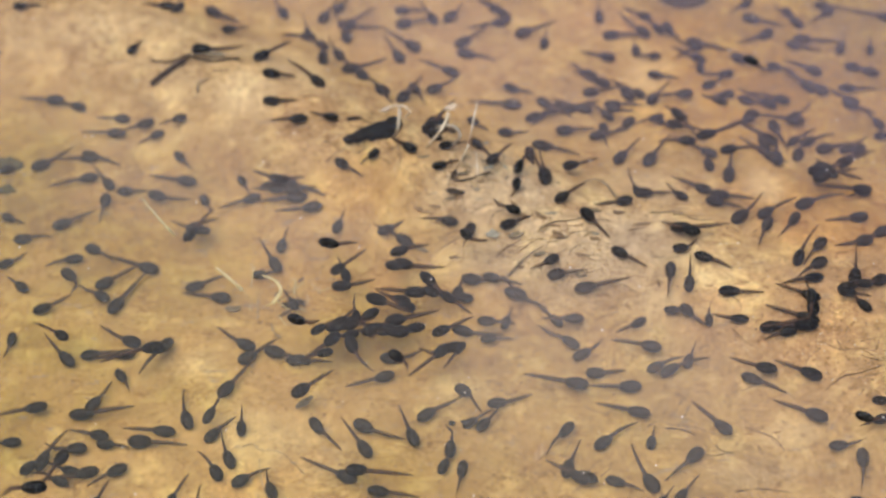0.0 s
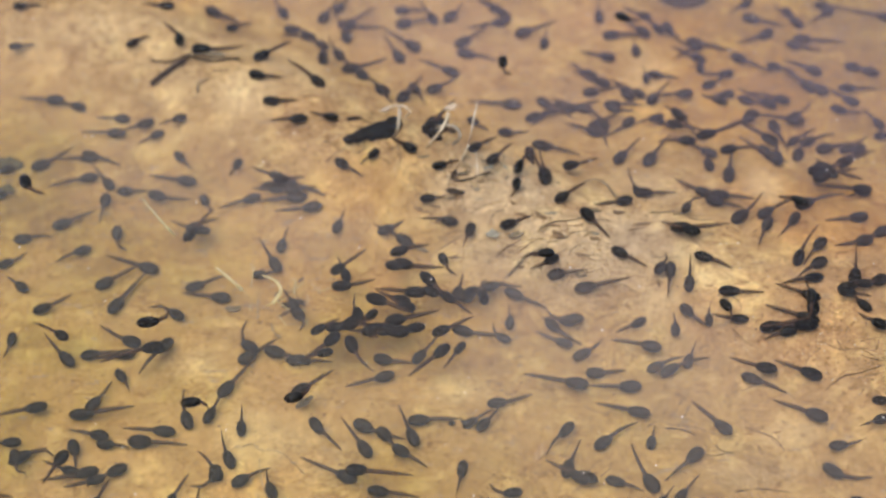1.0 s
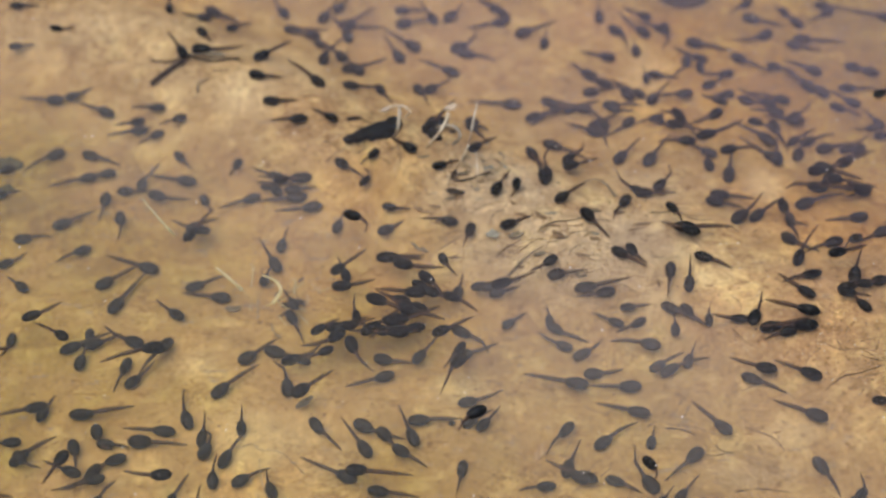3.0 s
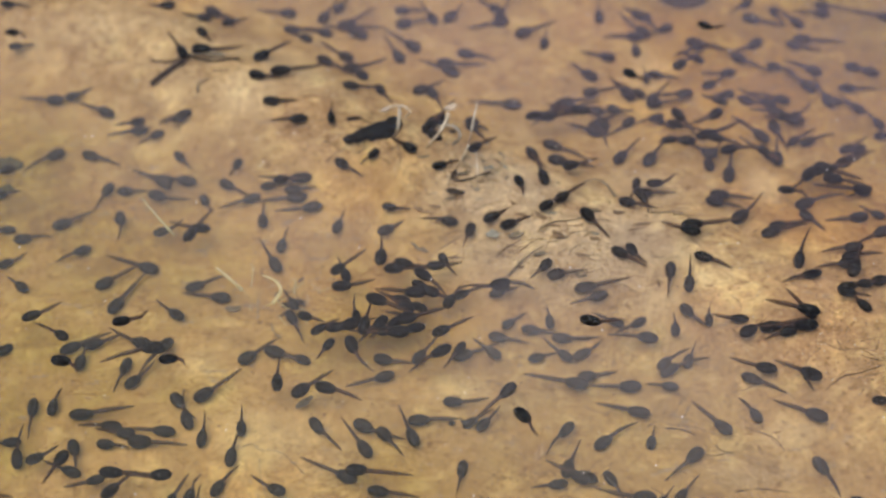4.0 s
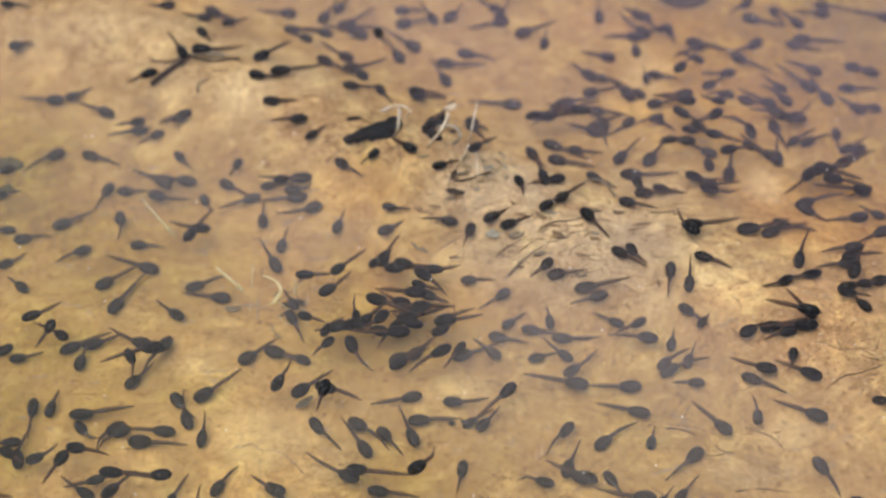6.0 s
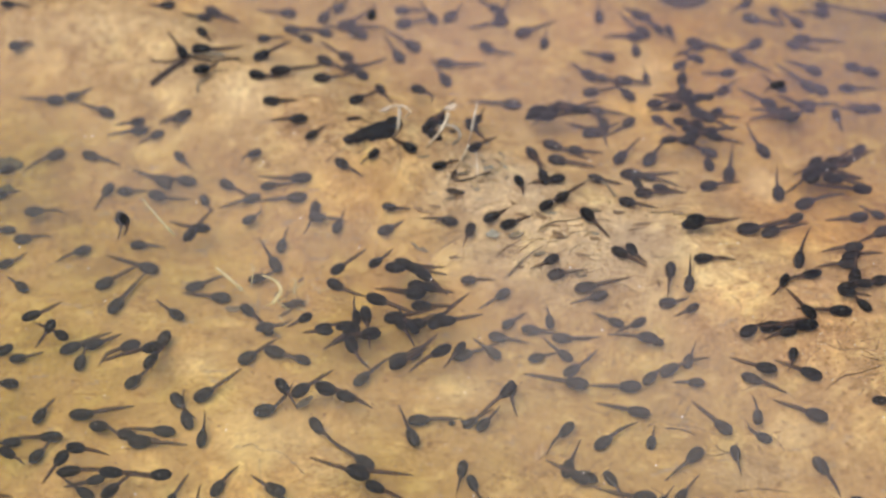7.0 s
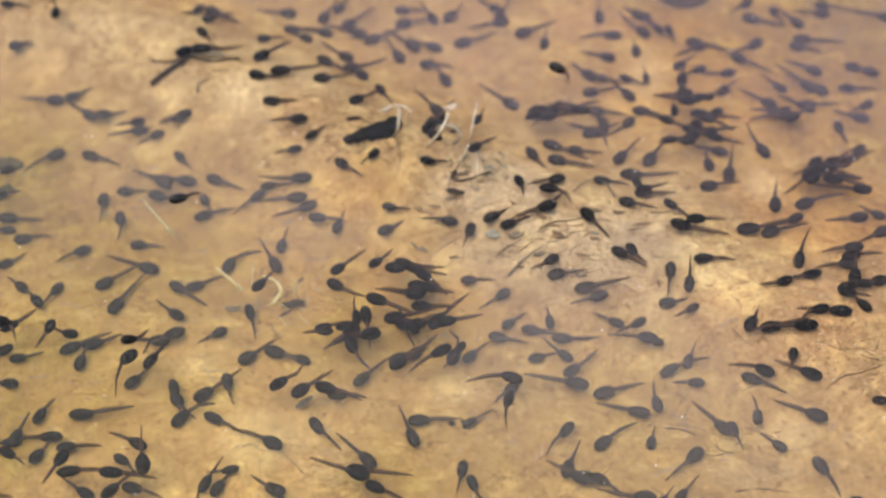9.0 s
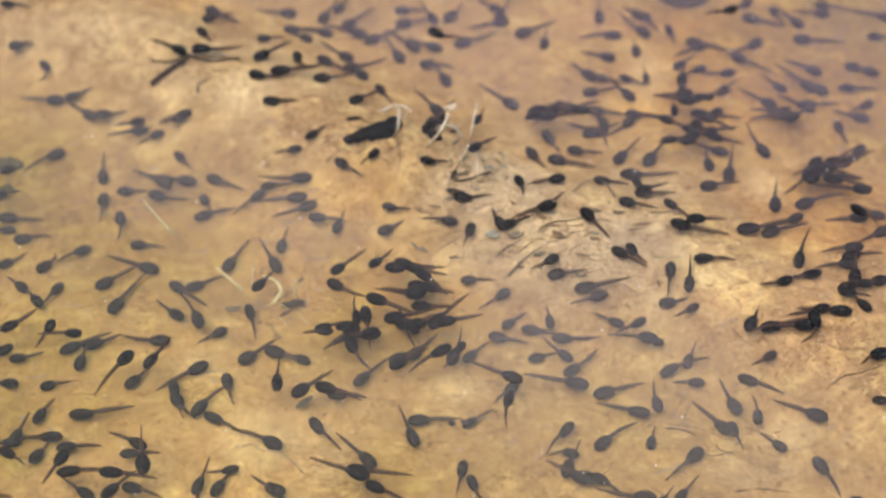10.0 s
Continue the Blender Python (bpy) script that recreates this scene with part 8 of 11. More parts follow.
    swim(1.01, 1.21, (0.00, -0.0431, -0.0999, 148, 0.0035), (2.70, -0.0431, -0.0999, 148, 0.0035), (3.65, -0.0431, -0.0999, 148, 0.0035), (5.75, -0.0431, -0.0999, 148, 0.0035), (6.75, -0.0718, -0.0931, 179, 0.0059), (6.80, -0.0751, -0.0924, 191, 0.0038), (7.00, -0.0975, -0.0893, 195, 0.0035), (7.50, -0.1081, -0.0951, 185, 0.0033), (7.67, -0.1114, -0.0955, 125, 0.0033), (7.83, -0.1146, -0.0959, 65, 0.0036), (8.00, -0.1178, -0.0963, 5, 0.0036), (8.12, -0.1115, -0.1005, -34, 0.0080), (8.30, -0.1021, -0.1069, -34, 0.0080), (8.40, -0.0968, -0.1105, -32, 0.0032), (8.90, -0.0915, -0.1120, -32, 0.0035), (10.00, -0.0915, -0.1120, -32, 0.0035))
    swim(1.01, 1.21, (0.00, -0.0420, -0.1146, -57, 0.0034), (6.62, -0.0420, -0.1146, -57, 0.0034), (6.90, -0.0418, -0.1234, -37, 0.0031), (7.65, -0.0418, -0.1234, -37, 0.0031), (7.90, -0.0403, -0.1217, -45, 0.0031), (10.00, -0.0403, -0.1217, -45, 0.0031))
    swim(0.97, 1.09, (0.00, -0.0327, -0.0653, 21, 0.0035), (5.03, -0.0327, -0.0653, 21, 0.0035), (5.40, -0.0174, -0.0802, 15, 0.0035), (6.38, -0.0174, -0.0802, 15, 0.0035), (6.44, -0.0216, -0.0783, 85, 0.0035), (6.51, -0.0257, -0.0763, 155, 0.0080), (6.70, -0.0382, -0.0706, 155, 0.0080), (6.80, -0.0452, -0.0673, 227, 0.0037), (10.00, -0.0452, -0.0673, 227, 0.0037))
    swim(0.91, 0.94, (0.00, -0.0298, -0.0518, 175, 0.0036), (0.50, -0.0382, -0.0553, 140, 0.0152), (0.90, -0.0336, -0.0526, 166, 0.0036), (4.61, -0.0336, -0.0526, 166, 0.0036), (4.90, -0.0246, -0.0654, 210, 0.0144), (10.00, -0.0246, -0.0654, 210, 0.0144))
    swim(0.87, 0.59, (0.00, -0.0250, -0.0752, 140, -0.0050), (0.10, -0.0346, -0.0792, 154, -0.0050), (0.30, -0.0543, -0.0800, 166, -0.0050), (0.50, -0.0810, -0.0902, 185, -0.0050), (0.75, -0.0851, -0.0956, 190, -0.0050), (1.00, -0.0786, -0.1037, 194, -0.0050), (1.20, -0.0961, -0.1094, 190, -0.0050), (1.50, -0.1195, -0.1367, 215, -0.0050), (1.80, -0.1393, -0.1559, 208, -0.0050), (1.95, -0.1446, -0.1645, 238, -0.0050), (2.17, -0.1527, -0.1774, 238, -0.0050), (2.30, -0.1571, -0.1846, 235, -0.0050), (10.00, -0.1571, -0.1846, 235, -0.0050))
    swim(0.99, 1.15, (0.00, -0.0089, -0.0924, -142, 0.0035), (0.40, -0.0129, -0.0963, -176, 0.0032), (10.00, -0.0129, -0.0963, -176, 0.0032))
    swim(0.92, 0.96, (0.00, 0.0050, -0.0539, 27, 0.0152), (0.20, -0.0041, -0.0487, -50, 0.0036), (0.40, -0.0133, -0.0534, -127, 0.0065), (5.09, -0.0133, -0.0534, -127, 0.0065), (5.40, -0.0250, -0.0543, -152, 0.0066), (10.00, -0.0250, -0.0543, -152, 0.0066))
    swim(0.86, 0.79, (0.00, -0.1068, -0.1358, -144, 0.0031), (3.42, -0.1068, -0.1358, -144, 0.0031), (3.61, -0.0968, -0.1399, -85, 0.0031), (3.80, -0.0869, -0.1441, -25, 0.0066), (10.00, -0.0869, -0.1441, -25, 0.0066))
    swim(0.82, 0.68, (0.00, -0.0899, -0.1430, -68, 0.0038), (3.35, -0.0899, -0.1430, -68, 0.0038), (3.42, -0.0959, -0.1428, -125, 0.0038), (3.48, -0.1019, -0.1426, -182, 0.0080), (3.69, -0.1200, -0.1419, -182, 0.0080), (3.80, -0.1300, -0.1416, -129, 0.0035), (3.98, -0.1315, -0.1484, -102, 0.0080), (4.25, -0.1337, -0.1586, -102, 0.0080), (4.40, -0.1349, -0.1642, -117, 0.0032), (10.00, -0.1349, -0.1642, -117, 0.0032))
    swim(0.95, 1.05, (0.00, -0.0337, -0.1430, 171, 0.0037), (6.51, -0.0337, -0.1430, 171, 0.0037), (6.80, -0.0350, -0.1484, 153, 0.0144), (10.00, -0.0350, -0.1484, 153, 0.0144))
    swim(0.87, 0.82, (0.00, 0.0039, -0.1154, -96, 0.0035), (0.07, 0.0005, -0.1141, -149, 0.0035), (0.15, -0.0029, -0.1128, -201, 0.0080), (0.38, -0.0132, -0.1088, -201, 0.0080), (0.50, -0.0223, -0.1194, -217, 0.0065), (3.07, -0.0223, -0.1194, -217, 0.0065), (3.18, -0.0113, -0.0962, -263, 0.0065), (3.29, -0.0038, -0.0858, -306, 0.0080), (3.62, 0.0189, -0.0545, -306, 0.0080), (3.71, 0.0251, -0.0458, -250, 0.0080), (3.80, 0.0314, -0.0371, -195, 0.0037), (10.00, 0.0314, -0.0371, -195, 0.0037))
    swim(0.80, 0.65, (0.00, 0.0003, -0.1266, 246, 0.0031), (0.50, -0.0116, -0.1412, 267, 0.0035), (0.57, -0.0044, -0.1416, 312, 0.0035), (0.65, 0.0028, -0.1420, 357, 0.0080), (0.88, 0.0244, -0.1431, 357, 0.0080), (1.00, 0.0364, -0.1438, 369, 0.0036), (1.50, 0.0522, -0.1403, 365, 0.0036), (2.70, 0.0522, -0.1403, 365, 0.0036), (3.65, 0.0604, -0.1388, 368, 0.0036), (5.75, 0.0604, -0.1388, 368, 0.0036), (6.25, 0.0407, -0.1383, 304, 0.0080), (6.75, 0.0211, -0.1379, 241, 0.0080), (6.78, 0.0183, -0.1380, 175, 0.0080), (6.80, 0.0155, -0.1380, 109, 0.0037), (10.00, 0.0155, -0.1380, 109, 0.0037))
    swim(0.88, 0.85, (0.00, 0.0112, -0.0746, 141, 0.0036), (0.15, -0.0014, -0.0746, 180, 0.0080), (0.38, -0.0204, -0.0746, 180, 0.0080), (0.50, -0.0309, -0.0746, 162, 0.0035), (0.57, -0.0310, -0.0793, 215, 0.0035), (0.65, -0.0311, -0.0840, 269, 0.0080), (0.88, -0.0315, -0.0981, 269, 0.0080), (0.94, -0.0316, -0.1020, 198, 0.0080), (1.00, -0.0317, -0.1059, 128, 0.0035), (6.37, -0.0317, -0.1059, 128, 0.0035), (6.50, -0.0375, -0.0983, 127, 0.0080), (6.69, -0.0461, -0.0869, 127, 0.0080), (6.80, -0.0509, -0.0806, 194, 0.0032), (6.95, -0.0596, -0.0788, 168, 0.0080), (7.17, -0.0726, -0.0761, 168, 0.0080), (7.30, -0.0799, -0.0746, 208, 0.0067), (7.50, -0.0962, -0.0998, 236, -0.0050), (7.65, -0.1119, -0.0993, 178, -0.0050), (7.88, -0.1354, -0.0984, 178, -0.0050), (8.00, -0.1484, -0.0979, 157, -0.0050), (8.15, -0.1634, -0.0908, 154, -0.0050), (8.38, -0.1860, -0.0800, 154, -0.0050), (8.50, -0.1985, -0.0740, 153, -0.0050), (8.65, -0.2115, -0.0671, 152, -0.0050), (8.88, -0.2310, -0.0566, 152, -0.0050), (9.00, -0.2418, -0.0508, 155, -0.0050), (9.12, -0.2485, -0.0477, 155, -0.0050), (9.30, -0.2585, -0.0430, 155, -0.0050), (9.40, -0.2641, -0.0404, 160, -0.0050), (10.00, -0.2641, -0.0404, 160, -0.0050))
    swim(0.92, 0.95, (0.00, 0.0298, -0.0834, -173, 0.0035), (2.07, 0.0298, -0.0834, -173, 0.0035), (2.40, 0.0137, -0.0818, -168, 0.0031), (3.51, 0.0137, -0.0818, -168, 0.0031), (3.80, 0.0056, -0.0826, -183, 0.0037), (6.37, 0.0056, -0.0826, -183, 0.0037), (6.41, 0.0088, -0.0818, -237, 0.0037), (6.46, 0.0120, -0.0810, -292, 0.0080), (6.50, 0.0152, -0.0802, -346, 0.0080), (6.69, 0.0297, -0.0767, -346, 0.0080), (6.80, 0.0377, -0.0747, -272, 0.0036), (7.13, 0.0377, -0.0747, -272, 0.0036), (7.40, 0.0355, -0.0895, -285, 0.0144), (10.00, 0.0355, -0.0895, -285, 0.0144))
    swim(0.83, 0.72, (0.00, 0.0218, -0.0982, -132, 0.0031), (7.49, 0.0218, -0.0982, -132, 0.0031), (7.53, 0.0234, -0.0958, -189, 0.0031), (7.57, 0.0250, -0.0934, -246, 0.0080), (7.61, 0.0266, -0.0909, -303, 0.0080), (7.80, 0.0338, -0.0800, -303, 0.0080), (7.90, 0.0378, -0.0739, -317, 0.0036), (10.00, 0.0378, -0.0739, -317, 0.0036))
    swim(0.78, 0.59, (0.00, 0.0260, -0.0381, -178, 0.0033), (0.71, 0.0260, -0.0381, -178, 0.0033), (0.85, 0.0300, -0.0379, -105, 0.0033), (1.00, 0.0340, -0.0376, -32, 0.0036), (1.50, 0.0374, -0.0269, -103, 0.0094), (1.95, 0.0374, -0.0269, -103, 0.0094), (2.20, 0.0374, -0.0276, -141, 0.0033), (10.00, 0.0374, -0.0276, -141, 0.0033))
    swim(0.96, 1.06, (0.00, 0.0720, -0.0429, -41, 0.0032), (0.25, 0.0697, -0.0414, -113, 0.0032), (0.38, 0.0660, -0.0360, -172, 0.0038), (0.50, 0.0622, -0.0306, -231, 0.0038), (2.75, 0.0622, -0.0306, -231, 0.0038), (3.55, 0.0674, -0.0399, -186, 0.0038), (10.00, 0.0674, -0.0399, -186, 0.0038))
    swim(0.96, 1.07, (0.00, 0.0780, -0.0507, -148, 0.0032), (4.08, 0.0780, -0.0507, -148, 0.0032), (4.40, 0.0713, -0.0658, -144, 0.0085), (10.00, 0.0718, -0.0617, -144, 0.0036))
    swim(0.93, 0.74, (0.00, 0.0850, -0.0639, -178, 0.0035), (2.75, 0.0850, -0.0639, -178, 0.0035), (3.55, 0.0803, -0.0660, -172, 0.0035), (4.31, 0.0803, -0.0660, -172, 0.0035), (4.60, 0.0739, -0.0684, -159, 0.0034), (4.72, 0.0655, -0.0789, -129, 0.0080), (4.90, 0.0529, -0.0946, -129, -0.0050), (5.00, 0.0459, -0.1033, -140, -0.0050), (5.15, 0.0335, -0.1129, -142, -0.0050), (5.38, 0.0150, -0.1273, -142, -0.0050), (5.50, 0.0046, -0.1352, -168, -0.0050), (5.74, -0.0039, -0.1419, -142, -0.0050), (6.10, -0.0168, -0.1518, -142, -0.0050), (6.30, -0.0239, -0.1573, -166, -0.0050), (6.51, -0.0322, -0.1635, -143, -0.0050), (6.83, -0.0447, -0.1727, -143, -0.0050), (7.00, -0.0516, -0.1779, -197, -0.0050), (7.30, -0.0691, -0.1649, -223, -0.0050), (7.50, -0.0830, -0.1478, -227, -0.0050), (7.65, -0.0892, -0.1387, -236, -0.0050), (7.88, -0.0985, -0.1252, -236, -0.0050), (8.00, -0.1037, -0.1176, -256, -0.0050), (8.12, -0.1085, -0.1028, -252, -0.0050), (8.30, -0.1158, -0.0805, -252, 0.0080), (8.40, -0.1198, -0.0682, -257, 0.0033), (10.00, -0.1198, -0.0682, -257, 0.0033))
    swim(0.98, 1.13, (0.00, 0.1031, -0.0739, 1, 0.0035), (7.14, 0.1031, -0.0739, 1, 0.0035), (7.23, 0.1024, -0.0740, -55, 0.0035), (7.31, 0.1017, -0.0741, -112, 0.0033), (7.40, 0.1009, -0.0742, -169, 0.0033), (7.90, 0.0889, -0.0775, -161, 0.0038), (10.00, 0.0889, -0.0775, -161, 0.0038))
    swim(0.88, 0.86, (0.00, 0.1174, -0.0649, -146, 0.0062), (2.75, 0.1174, -0.0649, -146, 0.0062), (3.55, 0.1225, -0.0630, -135, 0.0062), (6.49, 0.1225, -0.0630, -135, 0.0062), (6.80, 0.1143, -0.0698, -133, 0.0036), (7.07, 0.1143, -0.0698, -133, 0.0036), (7.40, 0.1169, -0.0866, -80, 0.0037), (10.00, 0.1169, -0.0866, -80, 0.0037))
    swim(0.92, 0.96, (0.00, 0.1689, -0.0763, 155, 0.0035), (9.12, 0.1689, -0.0763, 155, 0.0035), (9.40, 0.1670, -0.0767, 158, 0.0033), (10.00, 0.1670, -0.0767, 158, 0.0033))
    swim(0.92, 0.96, (0.00, 0.1761, -0.0740, -15, 0.0067), (8.98, 0.1761, -0.0740, -15, 0.0067), (9.04, 0.1734, -0.0766, -75, 0.0067), (9.11, 0.1707, -0.0791, -136, 0.0080), (9.29, 0.1627, -0.0869, -136, 0.0080), (9.40, 0.1582, -0.0911, -66, 0.0036), (10.00, 0.1582, -0.0911, -66, 0.0036))
    swim(0.92, 0.97, (0.00, 0.1991, -0.0800, -27, 0.0035), (9.13, 0.1991, -0.0800, -27, 0.0035), (9.40, 0.2008, -0.0768, 24, 0.0035), (9.58, 0.2019, -0.0685, 82, 0.0080), (9.85, 0.2036, -0.0561, 82, -0.0050), (10.00, 0.2045, -0.0492, 94, -0.0050))
    swim(0.80, 0.64, (0.00, 0.2100, -0.1186, -175, 0.0032), (1.58, 0.2100, -0.1186, -175, 0.0032), (1.64, 0.2130, -0.1209, -106, 0.0032), (1.71, 0.2159, -0.1232, -38, 0.0080), (1.90, 0.2248, -0.1302, -38, 0.0080), (1.95, 0.2272, -0.1321, -91, 0.0080), (2.00, 0.2297, -0.1341, -143, 0.0032), (2.74, 0.2297, -0.1341, -143, 0.0032), (2.88, 0.2231, -0.1429, -127, 0.0080), (3.08, 0.2131, -0.1561, -127, 0.0080), (3.20, 0.2076, -0.1634, -176, 0.0036), (3.38, 0.1960, -0.1436, -240, 0.0080), (3.65, 0.1787, -0.1139, -240, 0.0080), (3.70, 0.1754, -0.1084, -182, 0.0080), (3.75, 0.1722, -0.1029, -124, 0.0035), (3.80, 0.1690, -0.0974, -66, 0.0035), (4.14, 0.1690, -0.0974, -66, 0.0035), (4.40, 0.1698, -0.0985, -96, 0.0035), (10.00, 0.1698, -0.0985, -96, 0.0035))
    swim(0.94, 1.01, (0.00, 0.2211, -0.1270, 85, 0.0034), (0.64, 0.2211, -0.1270, 85, 0.0034), (1.00, 0.2052, -0.1330, 140, 0.0031), (1.40, 0.1991, -0.1302, 117, 0.0037), (10.00, 0.1991, -0.1302, 117, 0.0037))
    swim(0.77, 0.57, (0.00, 0.2199, -0.1165, 154, -0.0050), (0.10, 0.2125, -0.1082, 135, -0.0050), (0.30, 0.1929, -0.0886, 122, -0.0050), (0.50, 0.1858, -0.0712, 113, -0.0050), (0.75, 0.1736, -0.0550, 129, -0.0050), (1.00, 0.1570, -0.0383, 120, -0.0050), (1.15, 0.1476, -0.0254, 126, -0.0050), (1.38, 0.1335, -0.0062, 126, 0.0080), (1.50, 0.1257, 0.0046, 127, 0.0034), (1.57, 0.1235, 0.0012, 182, 0.0034), (1.65, 0.1212, -0.0021, 236, 0.0080), (1.88, 0.1145, -0.0120, 236, 0.0080), (2.00, 0.1107, -0.0175, 215, 0.0032), (2.50, 0.1051, -0.0254, 187, 0.0038), (3.25, 0.1051, -0.0254, 187, 0.0038), (3.33, 0.1081, -0.0330, 239, 0.0038), (3.42, 0.1110, -0.0405, 291, 0.0080), (3.66, 0.1197, -0.0633, 291, 0.0080), (3.80, 0.1246, -0.0759, 350, 0.0038), (4.07, 0.1246, -0.0759, 350, 0.0038), (4.40, 0.1392, -0.0737, 358, 0.0031), (10.00, 0.1392, -0.0737, 358, 0.0031))
    swim(0.75, 0.55, (0.00, 0.2326, -0.1081, 21, 0.0038), (1.04, 0.2326, -0.1081, 21, 0.0038), (1.17, 0.2337, -0.1083, 86, 0.0038), (1.30, 0.2349, -0.1085, 151, 0.0034), (1.40, 0.2323, -0.1087, 90, 0.0034), (1.50, 0.2297, -0.1090, 29, 0.0037), (1.55, 0.2254, -0.1116, -31, 0.0037), (1.60, 0.2212, -0.1142, -90, 0.0080), (1.65, 0.2169, -0.1168, -149, 0.0080), (1.88, 0.1977, -0.1284, -149, -0.0050), (2.00, 0.1870, -0.1349, -157, -0.0050), (2.15, 0.1757, -0.1435, -143, -0.0050), (2.38, 0.1586, -0.1564, -143, -0.0050), (2.50, 0.1492, -0.1636, -125, -0.0050), (2.65, 0.1360, -0.1585, -201, -0.0050), (2.88, 0.1162, -0.1509, -201, -0.0050), (3.00, 0.1053, -0.1467, -234, -0.0050), (3.24, 0.0895, -0.1184, -241, -0.0050), (3.60, 0.0658, -0.0759, -241, 0.0080), (3.80, 0.0526, -0.0523, -164, 0.0033), (10.00, 0.0526, -0.0523, -164, 0.0033))
    swim(0.78, 0.59, (0.00, -0.3084, 0.2115, -170, 0.0034), (0.55, -0.3084, 0.2115, -170, 0.0034), (0.59, -0.3061, 0.2115, -114, 0.0034), (0.62, -0.3037, 0.2114, -58, 0.0080), (0.66, -0.3013, 0.2113, -1, 0.0080), (0.81, -0.2907, 0.2111, -1, 0.0080), (0.84, -0.2887, 0.2110, -58, 0.0080), (0.87, -0.2867, 0.2110, -115, 0.0062), (0.90, -0.2848, 0.2109, -172, 0.0062), (10.00, -0.2848, 0.2109, -172, 0.0062))
    swim(0.82, 0.70, (0.00, -0.1583, 0.3030, -98, 0.0033), (1.07, -0.1583, 0.3030, -98, 0.0033), (1.20, -0.1561, 0.2709, -86, 0.0080), (1.39, -0.1528, 0.2229, -86, -0.0050), (1.50, -0.1509, 0.1962, -40, -0.0050), (1.67, -0.1537, 0.2007, 15, -0.0050), (1.83, -0.1564, 0.2051, 70, 0.0036), (2.00, -0.1591, 0.2096, 124, 0.0036), (10.00, -0.1591, 0.2096, 124, 0.0036))
    swim(0.88, 0.87, (0.00, -0.1882, 0.2478, 0, 0.0032), (1.96, -0.1882, 0.2478, 0, 0.0032), (2.13, -0.1867, 0.2453, -42, 0.0032), (2.30, -0.1853, 0.2428, -85, 0.0032), (2.85, -0.1853, 0.2428, -85, 0.0032), (3.23, -0.1865, 0.2461, -36, 0.0032), (3.60, -0.1877, 0.2493, 11, 0.0032), (8.63, -0.1877, 0.2493, 11, 0.0032), (9.21, -0.1596, 0.2527, 67, 0.0032), (10.00, -0.1596, 0.2527, 67, 0.0032))
    swim(0.85, 0.77, (0.00, -0.1623, 0.3027, -84, 0.0093), (1.92, -0.1623, 0.3027, -84, 0.0093), (2.03, -0.1621, 0.2835, -89, 0.0080), (2.21, -0.1618, 0.2546, -89, 0.0080), (2.25, -0.1617, 0.2466, -49, 0.0080), (2.30, -0.1616, 0.2386, -8, 0.0038), (8.14, -0.1616, 0.2386, -8, 0.0038), (8.27, -0.1601, 0.2384, -82, 0.0038), (8.40, -0.1585, 0.2381, -156, 0.0038), (10.00, -0.1585, 0.2381, -156, 0.0038))
    swim(0.74, 0.55, (0.00, -0.0049, 0.1118, -165, 0.0034), (1.18, -0.0049, 0.1118, -165, 0.0034), (1.50, 0.0128, 0.1200, -163, 0.0033), (1.65, -0.0012, 0.1193, -177, 0.0080), (1.88, -0.0221, 0.1184, -177, 0.0080), (2.00, -0.0337, 0.1178, -149, 0.0034), (2.15, -0.0405, 0.1133, -146, 0.0080), (2.38, -0.0507, 0.1064, -146, 0.0080), (2.50, -0.0563, 0.1026, -162, 0.0037), (2.70, -0.0563, 0.1026, -162, 0.0037), (3.17, -0.0384, 0.0408, -93, 0.0104), (3.65, -0.0200, -0.0313, -25, 0.0155), (5.75, -0.0200, -0.0313, -25, 0.0155), (6.25, -0.0179, -0.0332, -91, 0.0152), (6.75, -0.0158, -0.0355, -158, 0.0152), (10.00, -0.0158, -0.0355, -158, 0.0152))
    swim(0.89, 0.89, (0.00, -0.0386, 0.1675, -52, 0.0035), (1.61, -0.0386, 0.1675, -52, 0.0035), (1.67, -0.0365, 0.1712, -103, 0.0080), (1.73, -0.0344, 0.1750, -155, 0.0080), (1.90, -0.0502, 0.1675, -155, 0.0080), (2.00, -0.0590, 0.1633, -193, 0.0037), (6.50, -0.0590, 0.1633, -193, 0.0037), (6.80, -0.0544, 0.1418, -156, 0.0037), (10.00, -0.0544, 0.1418, -156, 0.0037))
    swim(0.75, 0.55, (0.00, 0.3032, 0.1381, -171, 0.0037), (1.98, 0.3032, 0.1381, -171, 0.0037), (2.11, 0.2908, 0.1368, -174, 0.0080), (2.29, 0.2721, 0.1350, -174, 0.0080), (2.40, 0.2617, 0.1339, -187, 0.0037), (2.88, 0.2617, 0.1339, -187, 0.0037), (2.92, 0.2659, 0.1346, -242, 0.0037), (2.96, 0.2701, 0.1353, -296, 0.0080), (3.01, 0.2743, 0.1360, -351, 0.0080), (3.19, 0.2933, 0.1392, -351, 0.0080), (3.23, 0.2968, 0.1397, -295, 0.0080), (3.26, 0.3003, 0.1403, -240, 0.0035), (3.30, 0.3038, 0.1409, -185, 0.0035), (10.00, 0.3038, 0.1409, -185, 0.0035))
